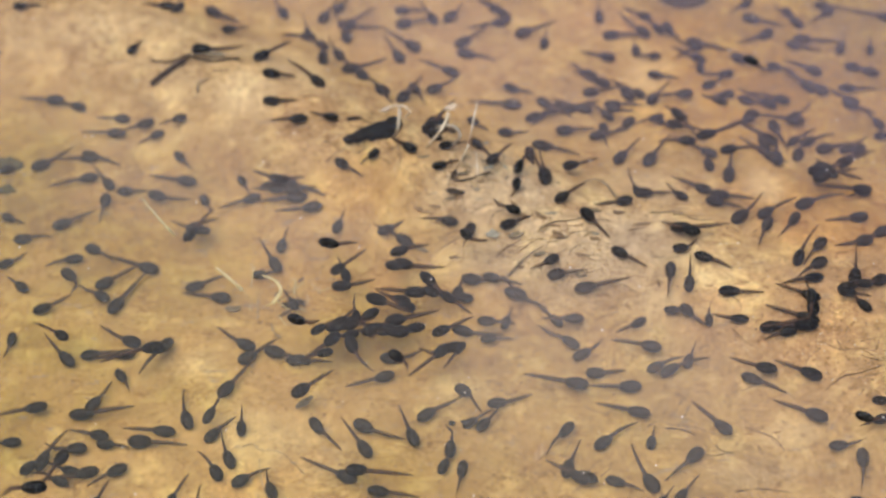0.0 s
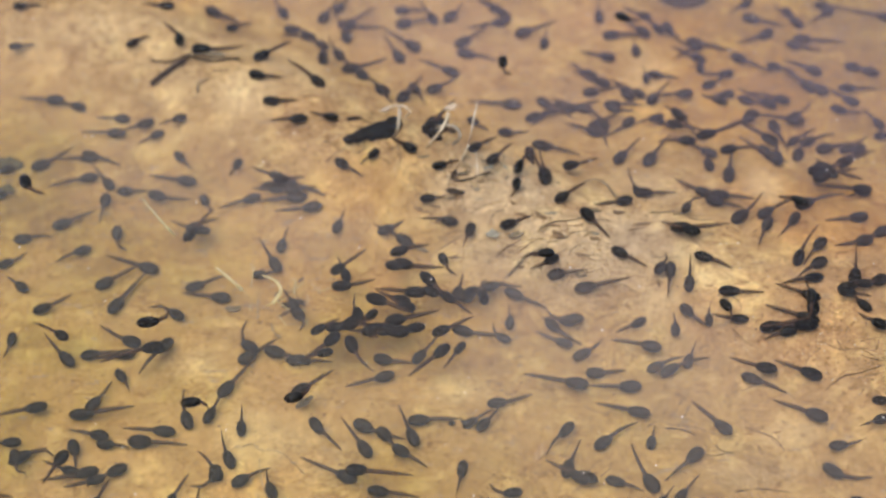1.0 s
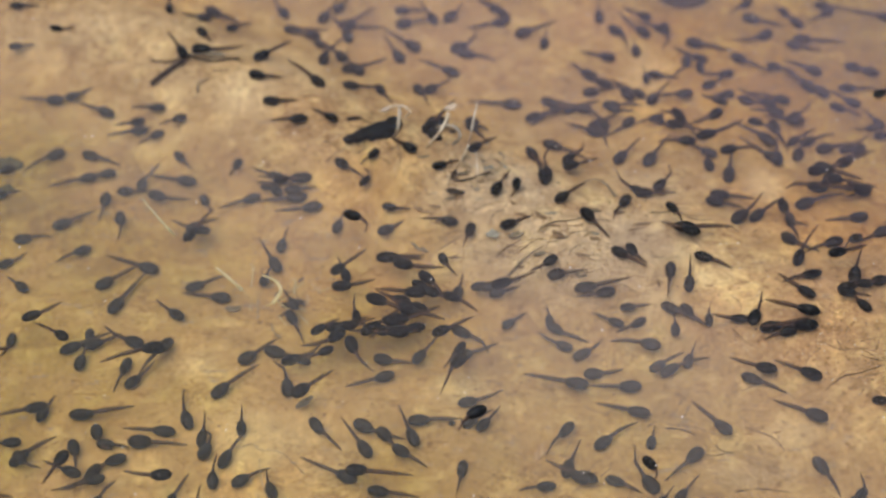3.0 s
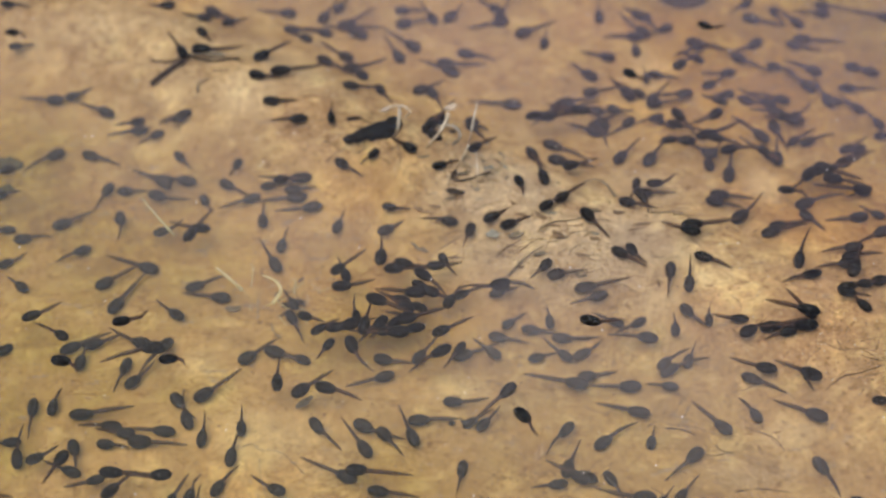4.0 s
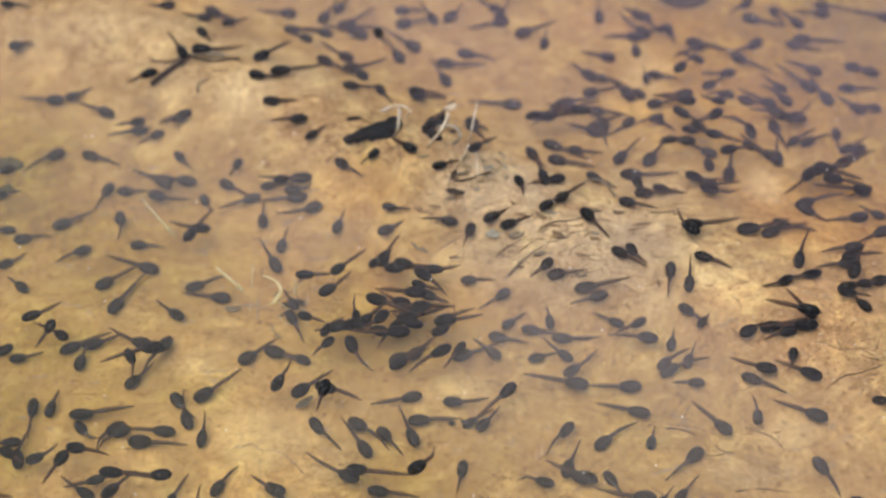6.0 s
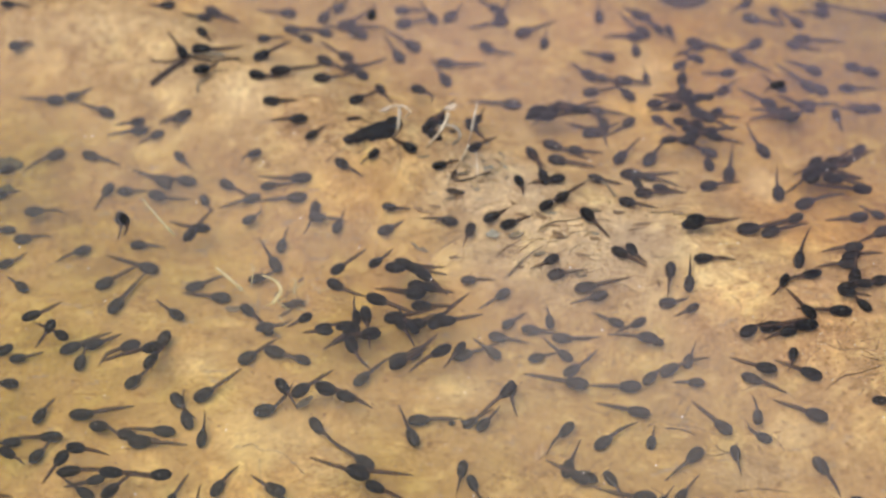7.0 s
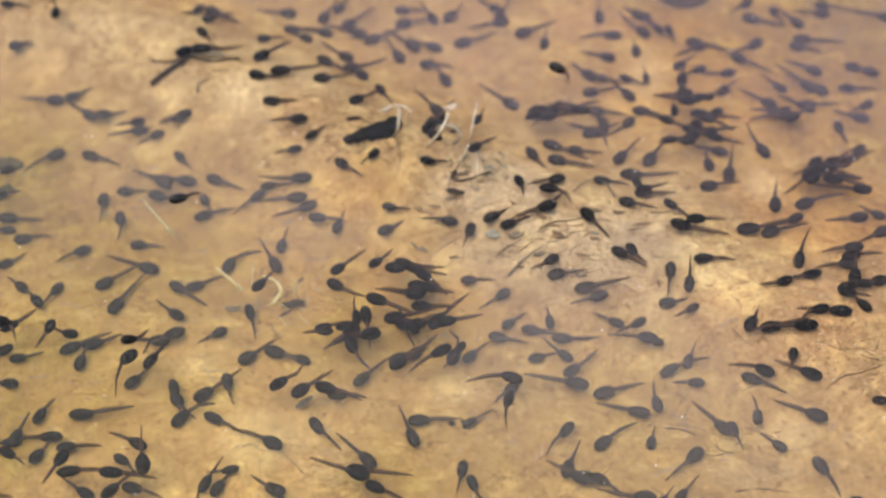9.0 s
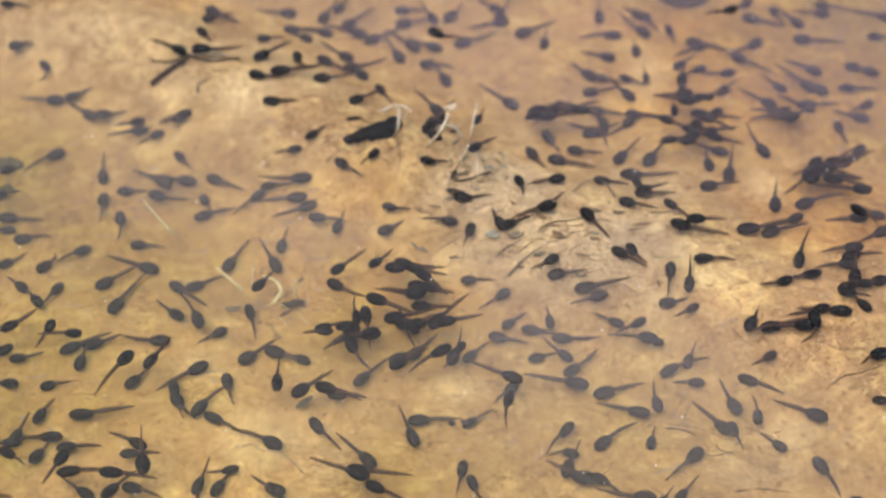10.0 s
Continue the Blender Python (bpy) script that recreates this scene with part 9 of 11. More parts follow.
    swim(0.74, 0.55, (0.00, 0.0021, 0.0987, -171, 0.0032), (0.45, 0.0021, 0.0987, -171, 0.0032), (0.70, 0.0021, 0.0987, -171, 0.0032), (1.00, -0.0091, 0.0558, -171, 0.0036), (1.50, -0.0183, 0.0584, -228, 0.0038), (2.00, -0.0285, 0.0588, -208, 0.0036), (2.50, -0.0319, 0.0555, -194, 0.0033), (10.00, -0.0319, 0.0555, -194, 0.0033))
    swim(0.84, 0.55, (0.00, 0.2019, 0.1180, -60, 0.0067), (0.30, 0.1918, 0.0894, -39, -0.0050), (0.60, 0.1900, 0.0864, -37, -0.0050), (0.90, 0.1995, 0.0567, -50, -0.0050), (1.00, 0.2102, 0.0447, -31, -0.0050), (1.20, 0.2168, 0.0338, -44, -0.0050), (1.50, 0.2395, 0.0012, -65, -0.0050), (2.00, 0.2408, -0.0147, -57, 0.0037), (2.25, 0.2376, -0.0140, -114, 0.0037), (2.50, 0.2344, -0.0134, -171, -0.0050), (2.55, 0.2383, -0.0115, -226, -0.0050), (2.60, 0.2422, -0.0096, -280, -0.0050), (2.65, 0.2461, -0.0078, -335, -0.0050), (2.88, 0.2637, 0.0006, -335, 0.0080), (3.00, 0.2735, 0.0053, -346, 0.0037), (10.00, 0.2735, 0.0053, -346, 0.0037))
    swim(0.82, 0.55, (0.00, 0.2627, -0.0121, -167, 0.0036), (0.20, 0.2479, -0.0298, -157, -0.0050), (0.50, 0.2245, -0.0412, -220, -0.0050), (0.58, 0.2260, -0.0431, -163, -0.0050), (0.67, 0.2276, -0.0449, -107, -0.0050), (0.75, 0.2292, -0.0467, -51, -0.0050), (1.00, 0.2398, -0.0517, -34, -0.0050), (1.12, 0.2456, -0.0563, -38, -0.0050), (1.30, 0.2544, -0.0633, -38, -0.0050), (1.40, 0.2593, -0.0672, -26, -0.0050), (10.00, 0.2593, -0.0672, -26, -0.0050))
    swim(0.77, 0.55, (0.00, 0.2857, 0.0566, 193, 0.0038), (2.00, 0.2857, 0.0566, 193, 0.0038), (2.12, 0.2728, 0.0481, 214, 0.0080), (2.30, 0.2536, 0.0353, 214, -0.0050), (2.40, 0.2429, 0.0282, 153, -0.0050), (2.54, 0.2496, 0.0325, 93, -0.0050), (2.67, 0.2563, 0.0367, 33, -0.0050), (3.07, 0.2763, 0.0496, 33, 0.0080), (3.19, 0.2819, 0.0532, 112, 0.0080), (3.25, 0.2720, 0.0538, 40, 0.0080), (3.30, 0.2622, 0.0544, -30, 0.0033), (10.00, 0.2622, 0.0544, -30, 0.0033))
    swim(0.91, 0.95, (0.00, -0.1320, -0.1642, -6, 0.0035), (1.05, -0.1320, -0.1642, -6, 0.0035), (1.12, -0.1346, -0.1591, 55, 0.0035), (1.19, -0.1371, -0.1540, 117, 0.0080), (1.39, -0.1448, -0.1388, 117, 0.0080), (1.44, -0.1470, -0.1345, 59, 0.0080), (1.50, -0.1467, -0.1406, 3, 0.0144), (8.03, -0.1467, -0.1406, 3, 0.0144), (8.15, -0.1517, -0.1419, 57, 0.0144), (8.28, -0.1567, -0.1432, 111, 0.0144), (8.40, -0.1617, -0.1445, 166, 0.0085), (10.00, -0.1617, -0.1445, 166, 0.0085))
    swim(0.92, 0.71, (0.00, -0.0763, -0.1712, 24, 0.0037), (1.55, -0.0763, -0.1712, 24, 0.0037), (1.90, -0.0686, -0.1745, 52, -0.0050), (2.10, -0.0614, -0.1615, 62, -0.0050), (2.40, -0.0386, -0.1460, 54, -0.0050), (2.50, -0.0263, -0.1424, 60, -0.0050), (2.70, -0.0082, -0.1287, 55, -0.0050), (2.85, 0.0047, -0.1208, 31, -0.0050), (3.08, 0.0239, -0.1091, 31, -0.0050), (3.20, 0.0346, -0.1025, 43, -0.0050), (3.32, 0.0420, -0.1065, -28, -0.0050), (3.50, 0.0531, -0.1124, -28, -0.0050), (3.60, 0.0593, -0.1157, -53, -0.0050), (3.73, 0.0534, -0.1157, -112, -0.0050), (3.87, 0.0475, -0.1157, -171, -0.0050), (4.00, 0.0416, -0.1157, -230, -0.0050), (4.15, 0.0305, -0.1115, -201, -0.0050), (4.38, 0.0140, -0.1053, -201, -0.0050), (4.50, 0.0048, -0.1018, -214, -0.0050), (4.65, -0.0060, -0.1008, -185, -0.0050), (4.88, -0.0221, -0.0995, -185, -0.0050), (5.00, -0.0311, -0.0987, -206, -0.0050), (5.15, -0.0413, -0.1002, -172, -0.0050), (5.38, -0.0567, -0.1024, -172, -0.0050), (5.50, -0.0652, -0.1037, -202, -0.0050), (5.70, -0.0645, -0.1004, -242, -0.0050), (5.89, -0.0637, -0.0971, -283, -0.0050), (6.47, -0.0615, -0.0872, -283, 0.0080), (6.64, -0.0608, -0.0845, -232, 0.0080), (6.80, -0.0523, -0.0878, -201, 0.0144), (7.62, -0.0523, -0.0878, -201, 0.0144), (7.90, -0.0579, -0.0774, -180, 0.0035), (10.00, -0.0579, -0.0774, -180, 0.0035))
    swim(0.90, 0.66, (0.00, -0.2989, 0.1029, -174, 0.0034), (5.18, -0.2989, 0.1029, -174, 0.0034), (5.38, -0.2726, 0.1176, -252, 0.0034), (5.58, -0.2463, 0.1323, -331, 0.0080), (6.17, -0.1675, 0.1764, -331, -0.0050), (6.33, -0.1455, 0.1887, -255, -0.0050), (6.50, -0.1236, 0.2009, -180, -0.0050), (6.65, -0.1329, 0.1902, -131, -0.0050), (6.88, -0.1467, 0.1742, -131, -0.0050), (7.00, -0.1544, 0.1653, -169, -0.0050), (7.15, -0.1615, 0.1589, -138, -0.0050), (7.38, -0.1721, 0.1495, -138, -0.0050), (7.50, -0.1780, 0.1442, -147, -0.0050), (7.65, -0.1900, 0.1453, -185, -0.0050), (7.88, -0.2080, 0.1470, -185, 0.0080), (8.00, -0.2180, 0.1480, -176, 0.0063), (10.00, -0.2180, 0.1480, -176, 0.0063))
    swim(0.87, 0.83, (0.00, -0.2575, 0.2894, -78, 0.0037), (8.27, -0.2575, 0.2894, -78, 0.0037), (8.60, -0.2578, 0.2526, -88, -0.0050), (8.72, -0.2577, 0.2439, -90, -0.0050), (8.90, -0.2577, 0.2309, -90, -0.0050), (9.00, -0.2576, 0.2236, -89, -0.0050), (9.50, -0.2619, 0.2117, -95, 0.0035), (9.75, -0.2625, 0.2028, -166, 0.0035), (10.00, -0.2632, 0.1939, -237, 0.0034))
    swim(0.83, 0.55, (0.00, 0.3096, 0.1693, -172, 0.0033), (2.76, 0.3096, 0.1693, -172, 0.0033), (2.89, 0.2930, 0.1601, -151, 0.0080), (3.09, 0.2682, 0.1464, -151, -0.0050), (3.20, 0.2545, 0.1387, -191, -0.0050), (3.44, 0.2139, 0.1453, -189, -0.0050), (3.80, 0.1531, 0.1553, -189, -0.0050), (4.00, 0.1194, 0.1608, -221, -0.0050), (4.15, 0.1034, 0.1664, -199, -0.0050), (4.38, 0.0794, 0.1748, -199, -0.0050), (4.50, 0.0661, 0.1794, -213, -0.0050), (4.65, 0.0511, 0.1824, -191, -0.0050), (4.88, 0.0286, 0.1868, -191, -0.0050), (5.00, 0.0162, 0.1892, -215, -0.0050), (5.15, -0.0007, 0.1899, -182, -0.0050), (5.38, -0.0260, 0.1910, -182, -0.0050), (5.50, -0.0401, 0.1916, -223, -0.0050), (5.95, -0.0422, 0.2004, -256, -0.0050), (6.62, -0.0455, 0.2138, -256, -0.0050), (6.81, -0.0464, 0.2175, -177, -0.0050), (7.00, -0.0472, 0.2212, -98, -0.0050), (7.04, -0.0477, 0.2246, -153, -0.0050), (7.08, -0.0481, 0.2281, -208, -0.0050), (7.12, -0.0485, 0.2316, -263, -0.0050), (7.30, -0.0503, 0.2471, -263, -0.0050), (7.33, -0.0507, 0.2500, -208, -0.0050), (7.37, -0.0510, 0.2529, -152, -0.0050), (7.40, -0.0513, 0.2558, -97, -0.0050), (10.00, -0.0513, 0.2558, -97, -0.0050))
    swim(0.81, 0.67, (0.00, 0.2175, 0.3179, -98, 0.0032), (3.06, 0.2175, 0.3179, -98, 0.0032), (3.40, 0.1970, 0.2495, -143, -0.0050), (3.58, 0.1897, 0.2376, -121, -0.0050), (3.85, 0.1788, 0.2197, -121, -0.0050), (3.92, 0.1758, 0.2148, -166, -0.0050), (4.00, 0.1727, 0.2098, -211, -0.0050), (4.15, 0.1673, 0.2138, -216, -0.0050), (4.38, 0.1593, 0.2197, -216, 0.0080), (4.44, 0.1570, 0.2213, -155, 0.0080), (4.50, 0.1548, 0.2230, -93, 0.0032), (4.75, 0.1531, 0.2316, -167, 0.0032), (4.88, 0.1539, 0.2360, -212, 0.0066), (5.00, 0.1546, 0.2403, -258, 0.0066), (10.00, 0.1546, 0.2403, -258, 0.0066))
    swim(0.85, 0.78, (0.00, 0.2956, 0.1017, -170, 0.0033), (2.72, 0.2956, 0.1017, -170, 0.0033), (3.00, 0.2884, 0.1013, -171, 0.0033), (3.27, 0.2405, 0.0857, -169, 0.0134), (3.67, 0.1740, 0.0793, -169, 0.0080), (3.90, 0.1359, 0.0720, -168, 0.0037), (4.08, 0.1254, 0.0725, -183, 0.0080), (4.35, 0.1096, 0.0733, -183, 0.0080), (4.42, 0.1052, 0.0735, -129, 0.0080), (4.50, 0.1009, 0.0737, -74, 0.0032), (5.00, 0.0971, 0.0818, -33, 0.0038), (5.13, 0.0953, 0.0815, 21, 0.0038), (5.27, 0.0936, 0.0813, 75, 0.0034), (5.40, 0.0918, 0.0810, 130, 0.0034), (9.45, 0.0970, 0.0762, 167, 0.0034), (10.00, 0.0970, 0.0762, 167, 0.0034))
    swim(0.82, 0.70, (0.00, 0.2928, 0.0573, -169, 0.0037), (2.72, 0.2928, 0.0573, -169, 0.0037), (3.00, 0.2857, 0.0566, -169, 0.0066), (3.48, 0.2857, 0.0566, -169, 0.0066), (3.76, 0.2434, 0.0622, -188, 0.0080), (4.17, 0.1801, 0.0706, -188, 0.0080), (4.40, 0.1449, 0.0753, -236, 0.0031), (4.70, 0.1449, 0.0753, -236, 0.0031), (4.85, 0.1468, 0.0693, -306, 0.0031), (5.00, 0.1486, 0.0634, -376, 0.0036), (5.13, 0.1437, 0.0684, -433, 0.0036), (5.27, 0.1388, 0.0734, -491, 0.0034), (5.40, 0.1322, 0.0693, -560, 0.0034), (8.58, 0.1322, 0.0693, -560, 0.0034), (8.90, 0.1212, 0.0640, -524, 0.0063), (10.00, 0.1212, 0.0640, -524, 0.0063))
    swim(0.89, 0.88, (0.00, 0.0783, 0.0863, -165, 0.0065), (5.09, 0.0783, 0.0863, -165, 0.0065), (5.19, 0.0751, 0.0815, -107, 0.0065), (5.30, 0.0719, 0.0768, -48, 0.0036), (5.40, 0.0687, 0.0721, 11, 0.0036), (10.00, 0.0687, 0.0721, 11, 0.0036))
    swim(0.82, 0.70, (0.00, 0.2992, 0.0853, -171, 0.0034), (2.52, 0.2992, 0.0853, -171, 0.0034), (2.80, 0.2920, 0.0849, -171, 0.0034), (3.10, 0.2214, 0.0680, -170, 0.0116), (3.55, 0.1190, 0.0544, -170, 0.0080), (3.80, 0.0613, 0.0442, -141, 0.0033), (10.00, 0.0613, 0.0442, -141, 0.0033))
    swim(0.75, 0.55, (0.00, 0.2065, -0.1703, 167, 0.0032), (3.02, 0.2065, -0.1703, 167, 0.0032), (3.30, 0.2076, -0.1634, 151, 0.0065), (3.45, 0.2051, -0.1434, 97, 0.0080), (3.67, 0.2013, -0.1134, 97, 0.0080), (3.80, 0.1992, -0.0968, 100, 0.0068), (4.00, 0.1969, -0.0813, 75, 0.0062), (4.40, 0.1909, -0.0682, 75, 0.0036), (9.35, 0.1909, -0.0682, 75, 0.0036), (9.60, 0.1909, -0.0682, 75, 0.0036), (9.90, 0.1787, -0.0665, 36, 0.0035), (10.00, 0.1787, -0.0665, 36, 0.0035))
    swim(0.74, 0.55, (0.00, 0.1289, -0.1691, 15, 0.0036), (5.49, 0.1289, -0.1691, 15, 0.0036), (5.80, 0.1355, -0.1622, -8, 0.0033), (6.23, 0.1355, -0.1622, -8, 0.0033), (6.40, 0.1437, -0.1461, 63, 0.0080), (6.66, 0.1561, -0.1218, 63, 0.0080), (6.80, 0.1630, -0.1083, -7, 0.0033), (7.40, 0.1794, -0.1164, -43, 0.0033), (10.00, 0.1794, -0.1164, -43, 0.0033))
    swim(0.80, 0.64, (0.00, 0.1601, -0.1731, 83, 0.0037), (5.59, 0.1601, -0.1731, 83, 0.0037), (5.90, 0.1586, -0.1627, 83, 0.0037), (6.34, 0.1586, -0.1627, 83, 0.0037), (6.48, 0.1577, -0.1500, 94, 0.0080), (6.68, 0.1564, -0.1309, 94, 0.0080), (6.80, 0.1556, -0.1203, 95, 0.0037), (7.09, 0.1556, -0.1203, 95, 0.0037), (7.40, 0.1563, -0.1069, 121, 0.0033), (7.90, 0.1557, -0.1069, 105, 0.0064), (10.00, 0.1557, -0.1069, 105, 0.0064))
    swim(0.87, 0.59, (0.00, 0.2655, -0.0558, -170, 0.0033), (9.29, 0.2655, -0.0558, -170, 0.0033), (9.39, 0.2616, -0.0582, -113, 0.0033), (9.50, 0.2578, -0.0607, -57, -0.0050), (9.60, 0.2540, -0.0631, 0, -0.0050), (10.00, 0.2358, -0.0732, 16, -0.0050))
    swim(0.90, 0.67, (0.00, 0.2979, 0.0797, -171, 0.0096), (9.28, 0.2979, 0.0797, -171, 0.0096), (9.60, 0.2722, 0.0470, -201, -0.0050), (9.72, 0.2637, 0.0439, -160, -0.0050), (9.90, 0.2509, 0.0392, -160, -0.0050), (10.00, 0.2437, 0.0366, -223, -0.0050))
    swim(0.74, 0.55, (0.00, 0.0739, -0.1716, 104, 0.0033), (9.26, 0.0739, -0.1716, 104, 0.0033), (9.60, 0.0691, -0.1745, 98, -0.0050), (9.72, 0.0688, -0.1578, 91, -0.0050), (9.90, 0.0684, -0.1327, 91, 0.0080), (9.95, 0.0682, -0.1257, 37, 0.0080), (10.00, 0.0681, -0.1188, -17, 0.0036))
    swim(0.85, 0.76, (0.00, -0.1496, 0.0462, -148, 0.0097), (3.50, -0.1496, 0.0462, -148, 0.0097), (3.80, -0.1616, 0.0471, -165, 0.0035), (3.98, -0.1679, 0.0443, -156, 0.0080), (4.25, -0.1773, 0.0400, -156, 0.0080), (4.40, -0.1825, 0.0377, -182, 0.0032), (10.00, -0.1825, 0.0377, -182, 0.0032))
    swim(0.82, 0.55, (0.00, -0.0532, -0.1712, 135, 0.0033), (2.71, -0.0532, -0.1712, 135, 0.0033), (3.00, -0.0514, -0.1813, 121, -0.0050), (3.15, -0.0680, -0.1530, 120, -0.0050), (3.38, -0.0930, -0.1106, 120, -0.0050), (3.50, -0.1068, -0.0871, 148, -0.0050), (3.80, -0.1377, -0.0631, 180, -0.0050), (4.00, -0.1478, -0.0772, 185, -0.0050), (4.15, -0.1576, -0.0836, 213, -0.0050), (4.38, -0.1724, -0.0933, 213, -0.0050), (4.50, -0.1806, -0.0987, 184, -0.0050), (4.65, -0.1879, -0.1064, 227, -0.0050), (4.88, -0.1987, -0.1179, 227, -0.0050), (5.00, -0.2048, -0.1243, 217, -0.0050), (5.50, -0.2294, -0.1251, 148, 0.0125), (10.00, -0.2294, -0.1251, 148, 0.0125))
    swim(0.81, 0.65, (0.00, -0.2708, -0.0375, -174, 0.0036), (3.91, -0.2708, -0.0375, -174, 0.0036), (4.20, -0.2612, -0.0375, -174, 0.0032), (4.40, -0.2356, -0.0367, -164, 0.0036), (4.90, -0.2334, -0.0493, -153, 0.0037), (5.40, -0.2388, -0.0513, -170, 0.0036), (10.00, -0.2388, -0.0513, -170, 0.0036))
    swim(0.79, 0.62, (0.00, -0.0521, -0.0369, -157, 0.0152), (5.62, -0.0521, -0.0369, -157, 0.0152), (5.90, -0.0585, -0.0368, -156, 0.0152), (6.36, -0.0585, -0.0368, -156, 0.0152), (6.49, -0.0711, -0.0343, -175, 0.0152), (6.69, -0.0904, -0.0294, -175, 0.0080), (6.74, -0.0955, -0.0298, -113, 0.0080), (6.80, -0.1006, -0.0303, -52, 0.0033), (7.52, -0.1006, -0.0303, -52, 0.0033), (7.58, -0.1047, -0.0305, -114, 0.0033), (7.63, -0.1087, -0.0308, -176, 0.0080), (7.80, -0.1208, -0.0315, -176, 0.0080), (7.85, -0.1242, -0.0318, -249, 0.0080), (7.90, -0.1276, -0.0320, -321, 0.0032), (10.00, -0.1276, -0.0320, -321, 0.0032))
    swim(0.88, 0.61, (0.00, -0.0914, 0.0752, -175, 0.0067), (5.98, -0.0914, 0.0752, -175, 0.0067), (6.30, -0.1053, 0.0738, -174, 0.0034), (6.45, -0.1255, 0.0576, -141, 0.0080), (6.67, -0.1559, 0.0333, -141, -0.0050), (6.74, -0.1643, 0.0266, -185, -0.0050), (6.80, -0.1727, 0.0198, -228, -0.0050), (7.00, -0.1858, 0.0291, -238, -0.0050), (7.15, -0.1988, 0.0352, -205, -0.0050), (7.38, -0.2184, 0.0444, -205, -0.0050), (7.50, -0.2293, 0.0494, -218, -0.0050), (7.65, -0.2441, 0.0545, -199, -0.0050), (7.88, -0.2663, 0.0622, -199, -0.0050), (8.00, -0.2787, 0.0664, -206, -0.0050), (10.00, -0.2787, 0.0664, -206, -0.0050))
    swim(0.80, 0.63, (0.00, -0.0986, 0.0790, -177, 0.0122), (6.59, -0.0986, 0.0790, -177, 0.0122), (6.90, -0.1050, 0.0696, -165, 0.0035), (7.08, -0.1279, 0.0440, -132, 0.0080), (7.35, -0.1623, 0.0057, -132, -0.0050), (7.50, -0.1814, -0.0156, -167, -0.0050), (7.65, -0.1881, -0.0169, -169, -0.0050), (7.88, -0.1981, -0.0188, -169, -0.0050), (8.00, -0.2037, -0.0199, -196, -0.0050), (8.15, -0.2103, -0.0135, -224, -0.0050), (8.38, -0.2202, -0.0040, -224, 0.0080), (8.50, -0.2257, 0.0013, -299, 0.0034), (10.00, -0.2257, 0.0013, -299, 0.0034))
    swim(0.83, 0.72, (0.00, -0.0603, -0.0386, -167, 0.0152), (6.56, -0.0603, -0.0386, -167, 0.0152), (6.69, -0.0722, -0.0389, -183, 0.0152), (6.89, -0.0911, -0.0316, -183, 0.0080), (7.00, -0.1012, -0.0311, -168, 0.0067), (7.15, -0.1169, -0.0274, -193, 0.0080), (7.38, -0.1405, -0.0217, -193, 0.0080), (7.50, -0.1535, -0.0186, -196, 0.0064), (7.65, -0.1735, -0.0254, -161, 0.0080), (7.88, -0.2035, -0.0356, -161, -0.0050), (8.00, -0.2201, -0.0412, -177, -0.0050), (8.15, -0.2248, -0.0314, -245, -0.0050), (8.38, -0.2317, -0.0167, -245, 0.0080), (8.42, -0.2330, -0.0140, -299, 0.0080), (8.46, -0.2343, -0.0112, -354, 0.0038), (8.50, -0.2356, -0.0085, -408, 0.0038), (10.00, -0.2356, -0.0085, -408, 0.0038))
    swim(0.74, 0.55, (0.00, -0.0994, -0.1712, 48, 0.0033), (8.26, -0.0994, -0.1712, 48, 0.0033), (8.60, -0.1038, -0.1537, 82, 0.0031), (8.90, -0.1127, -0.1295, 16, 0.0037), (10.00, -0.1127, -0.1295, 16, 0.0037))
    swim(0.81, 0.66, (0.00, -0.3022, 0.1372, 4, 0.0033), (1.32, -0.3022, 0.1372, 4, 0.0033), (1.52, -0.2699, 0.1370, -0, 0.0080), (1.83, -0.2215, 0.1368, -0, 0.0080), (2.00, -0.1946, 0.1366, 15, 0.0097), (10.00, -0.1946, 0.1366, 15, 0.0097))
    swim(0.83, 0.71, (0.00, 0.2807, 0.1347, -172, 0.0034), (4.64, 0.2807, 0.1347, -172, 0.0034), (4.87, 0.2454, 0.1382, -186, 0.0080), (5.21, 0.1925, 0.1435, -186, 0.0080), (5.40, 0.1607, 0.1275, -235, 0.0143), (10.00, 0.1607, 0.1275, -235, 0.0143))
    swim(0.83, 0.73, (0.00, 0.3056, 0.1866, -174, 0.0032), (4.50, 0.3056, 0.1866, -174, 0.0032), (4.77, 0.2614, 0.1716, -161, 0.0080), (5.18, 0.1951, 0.1492, -161, 0.0080), (5.40, 0.1555, 0.1228, -196, 0.0140), (10.00, 0.1556, 0.1236, -196, 0.0141))
    swim(0.78, 0.59, (0.00, 0.1101, 0.1527, 160, 0.0096), (5.12, 0.1101, 0.1527, 160, 0.0096), (5.40, 0.1059, 0.1924, 155, 0.0038), (10.00, 0.1059, 0.1924, 155, 0.0038))
    swim(0.98, 1.11, (0.00, 0.0658, 0.1591, -221, 0.0097), (2.75, 0.0658, 0.1591, -221, 0.0097), (3.55, 0.0795, 0.1610, -170, 0.0097), (6.54, 0.0795, 0.1610, -170, 0.0097), (6.80, 0.0607, 0.1458, -165, 0.0144), (10.00, 0.0607, 0.1458, -165, 0.0144))
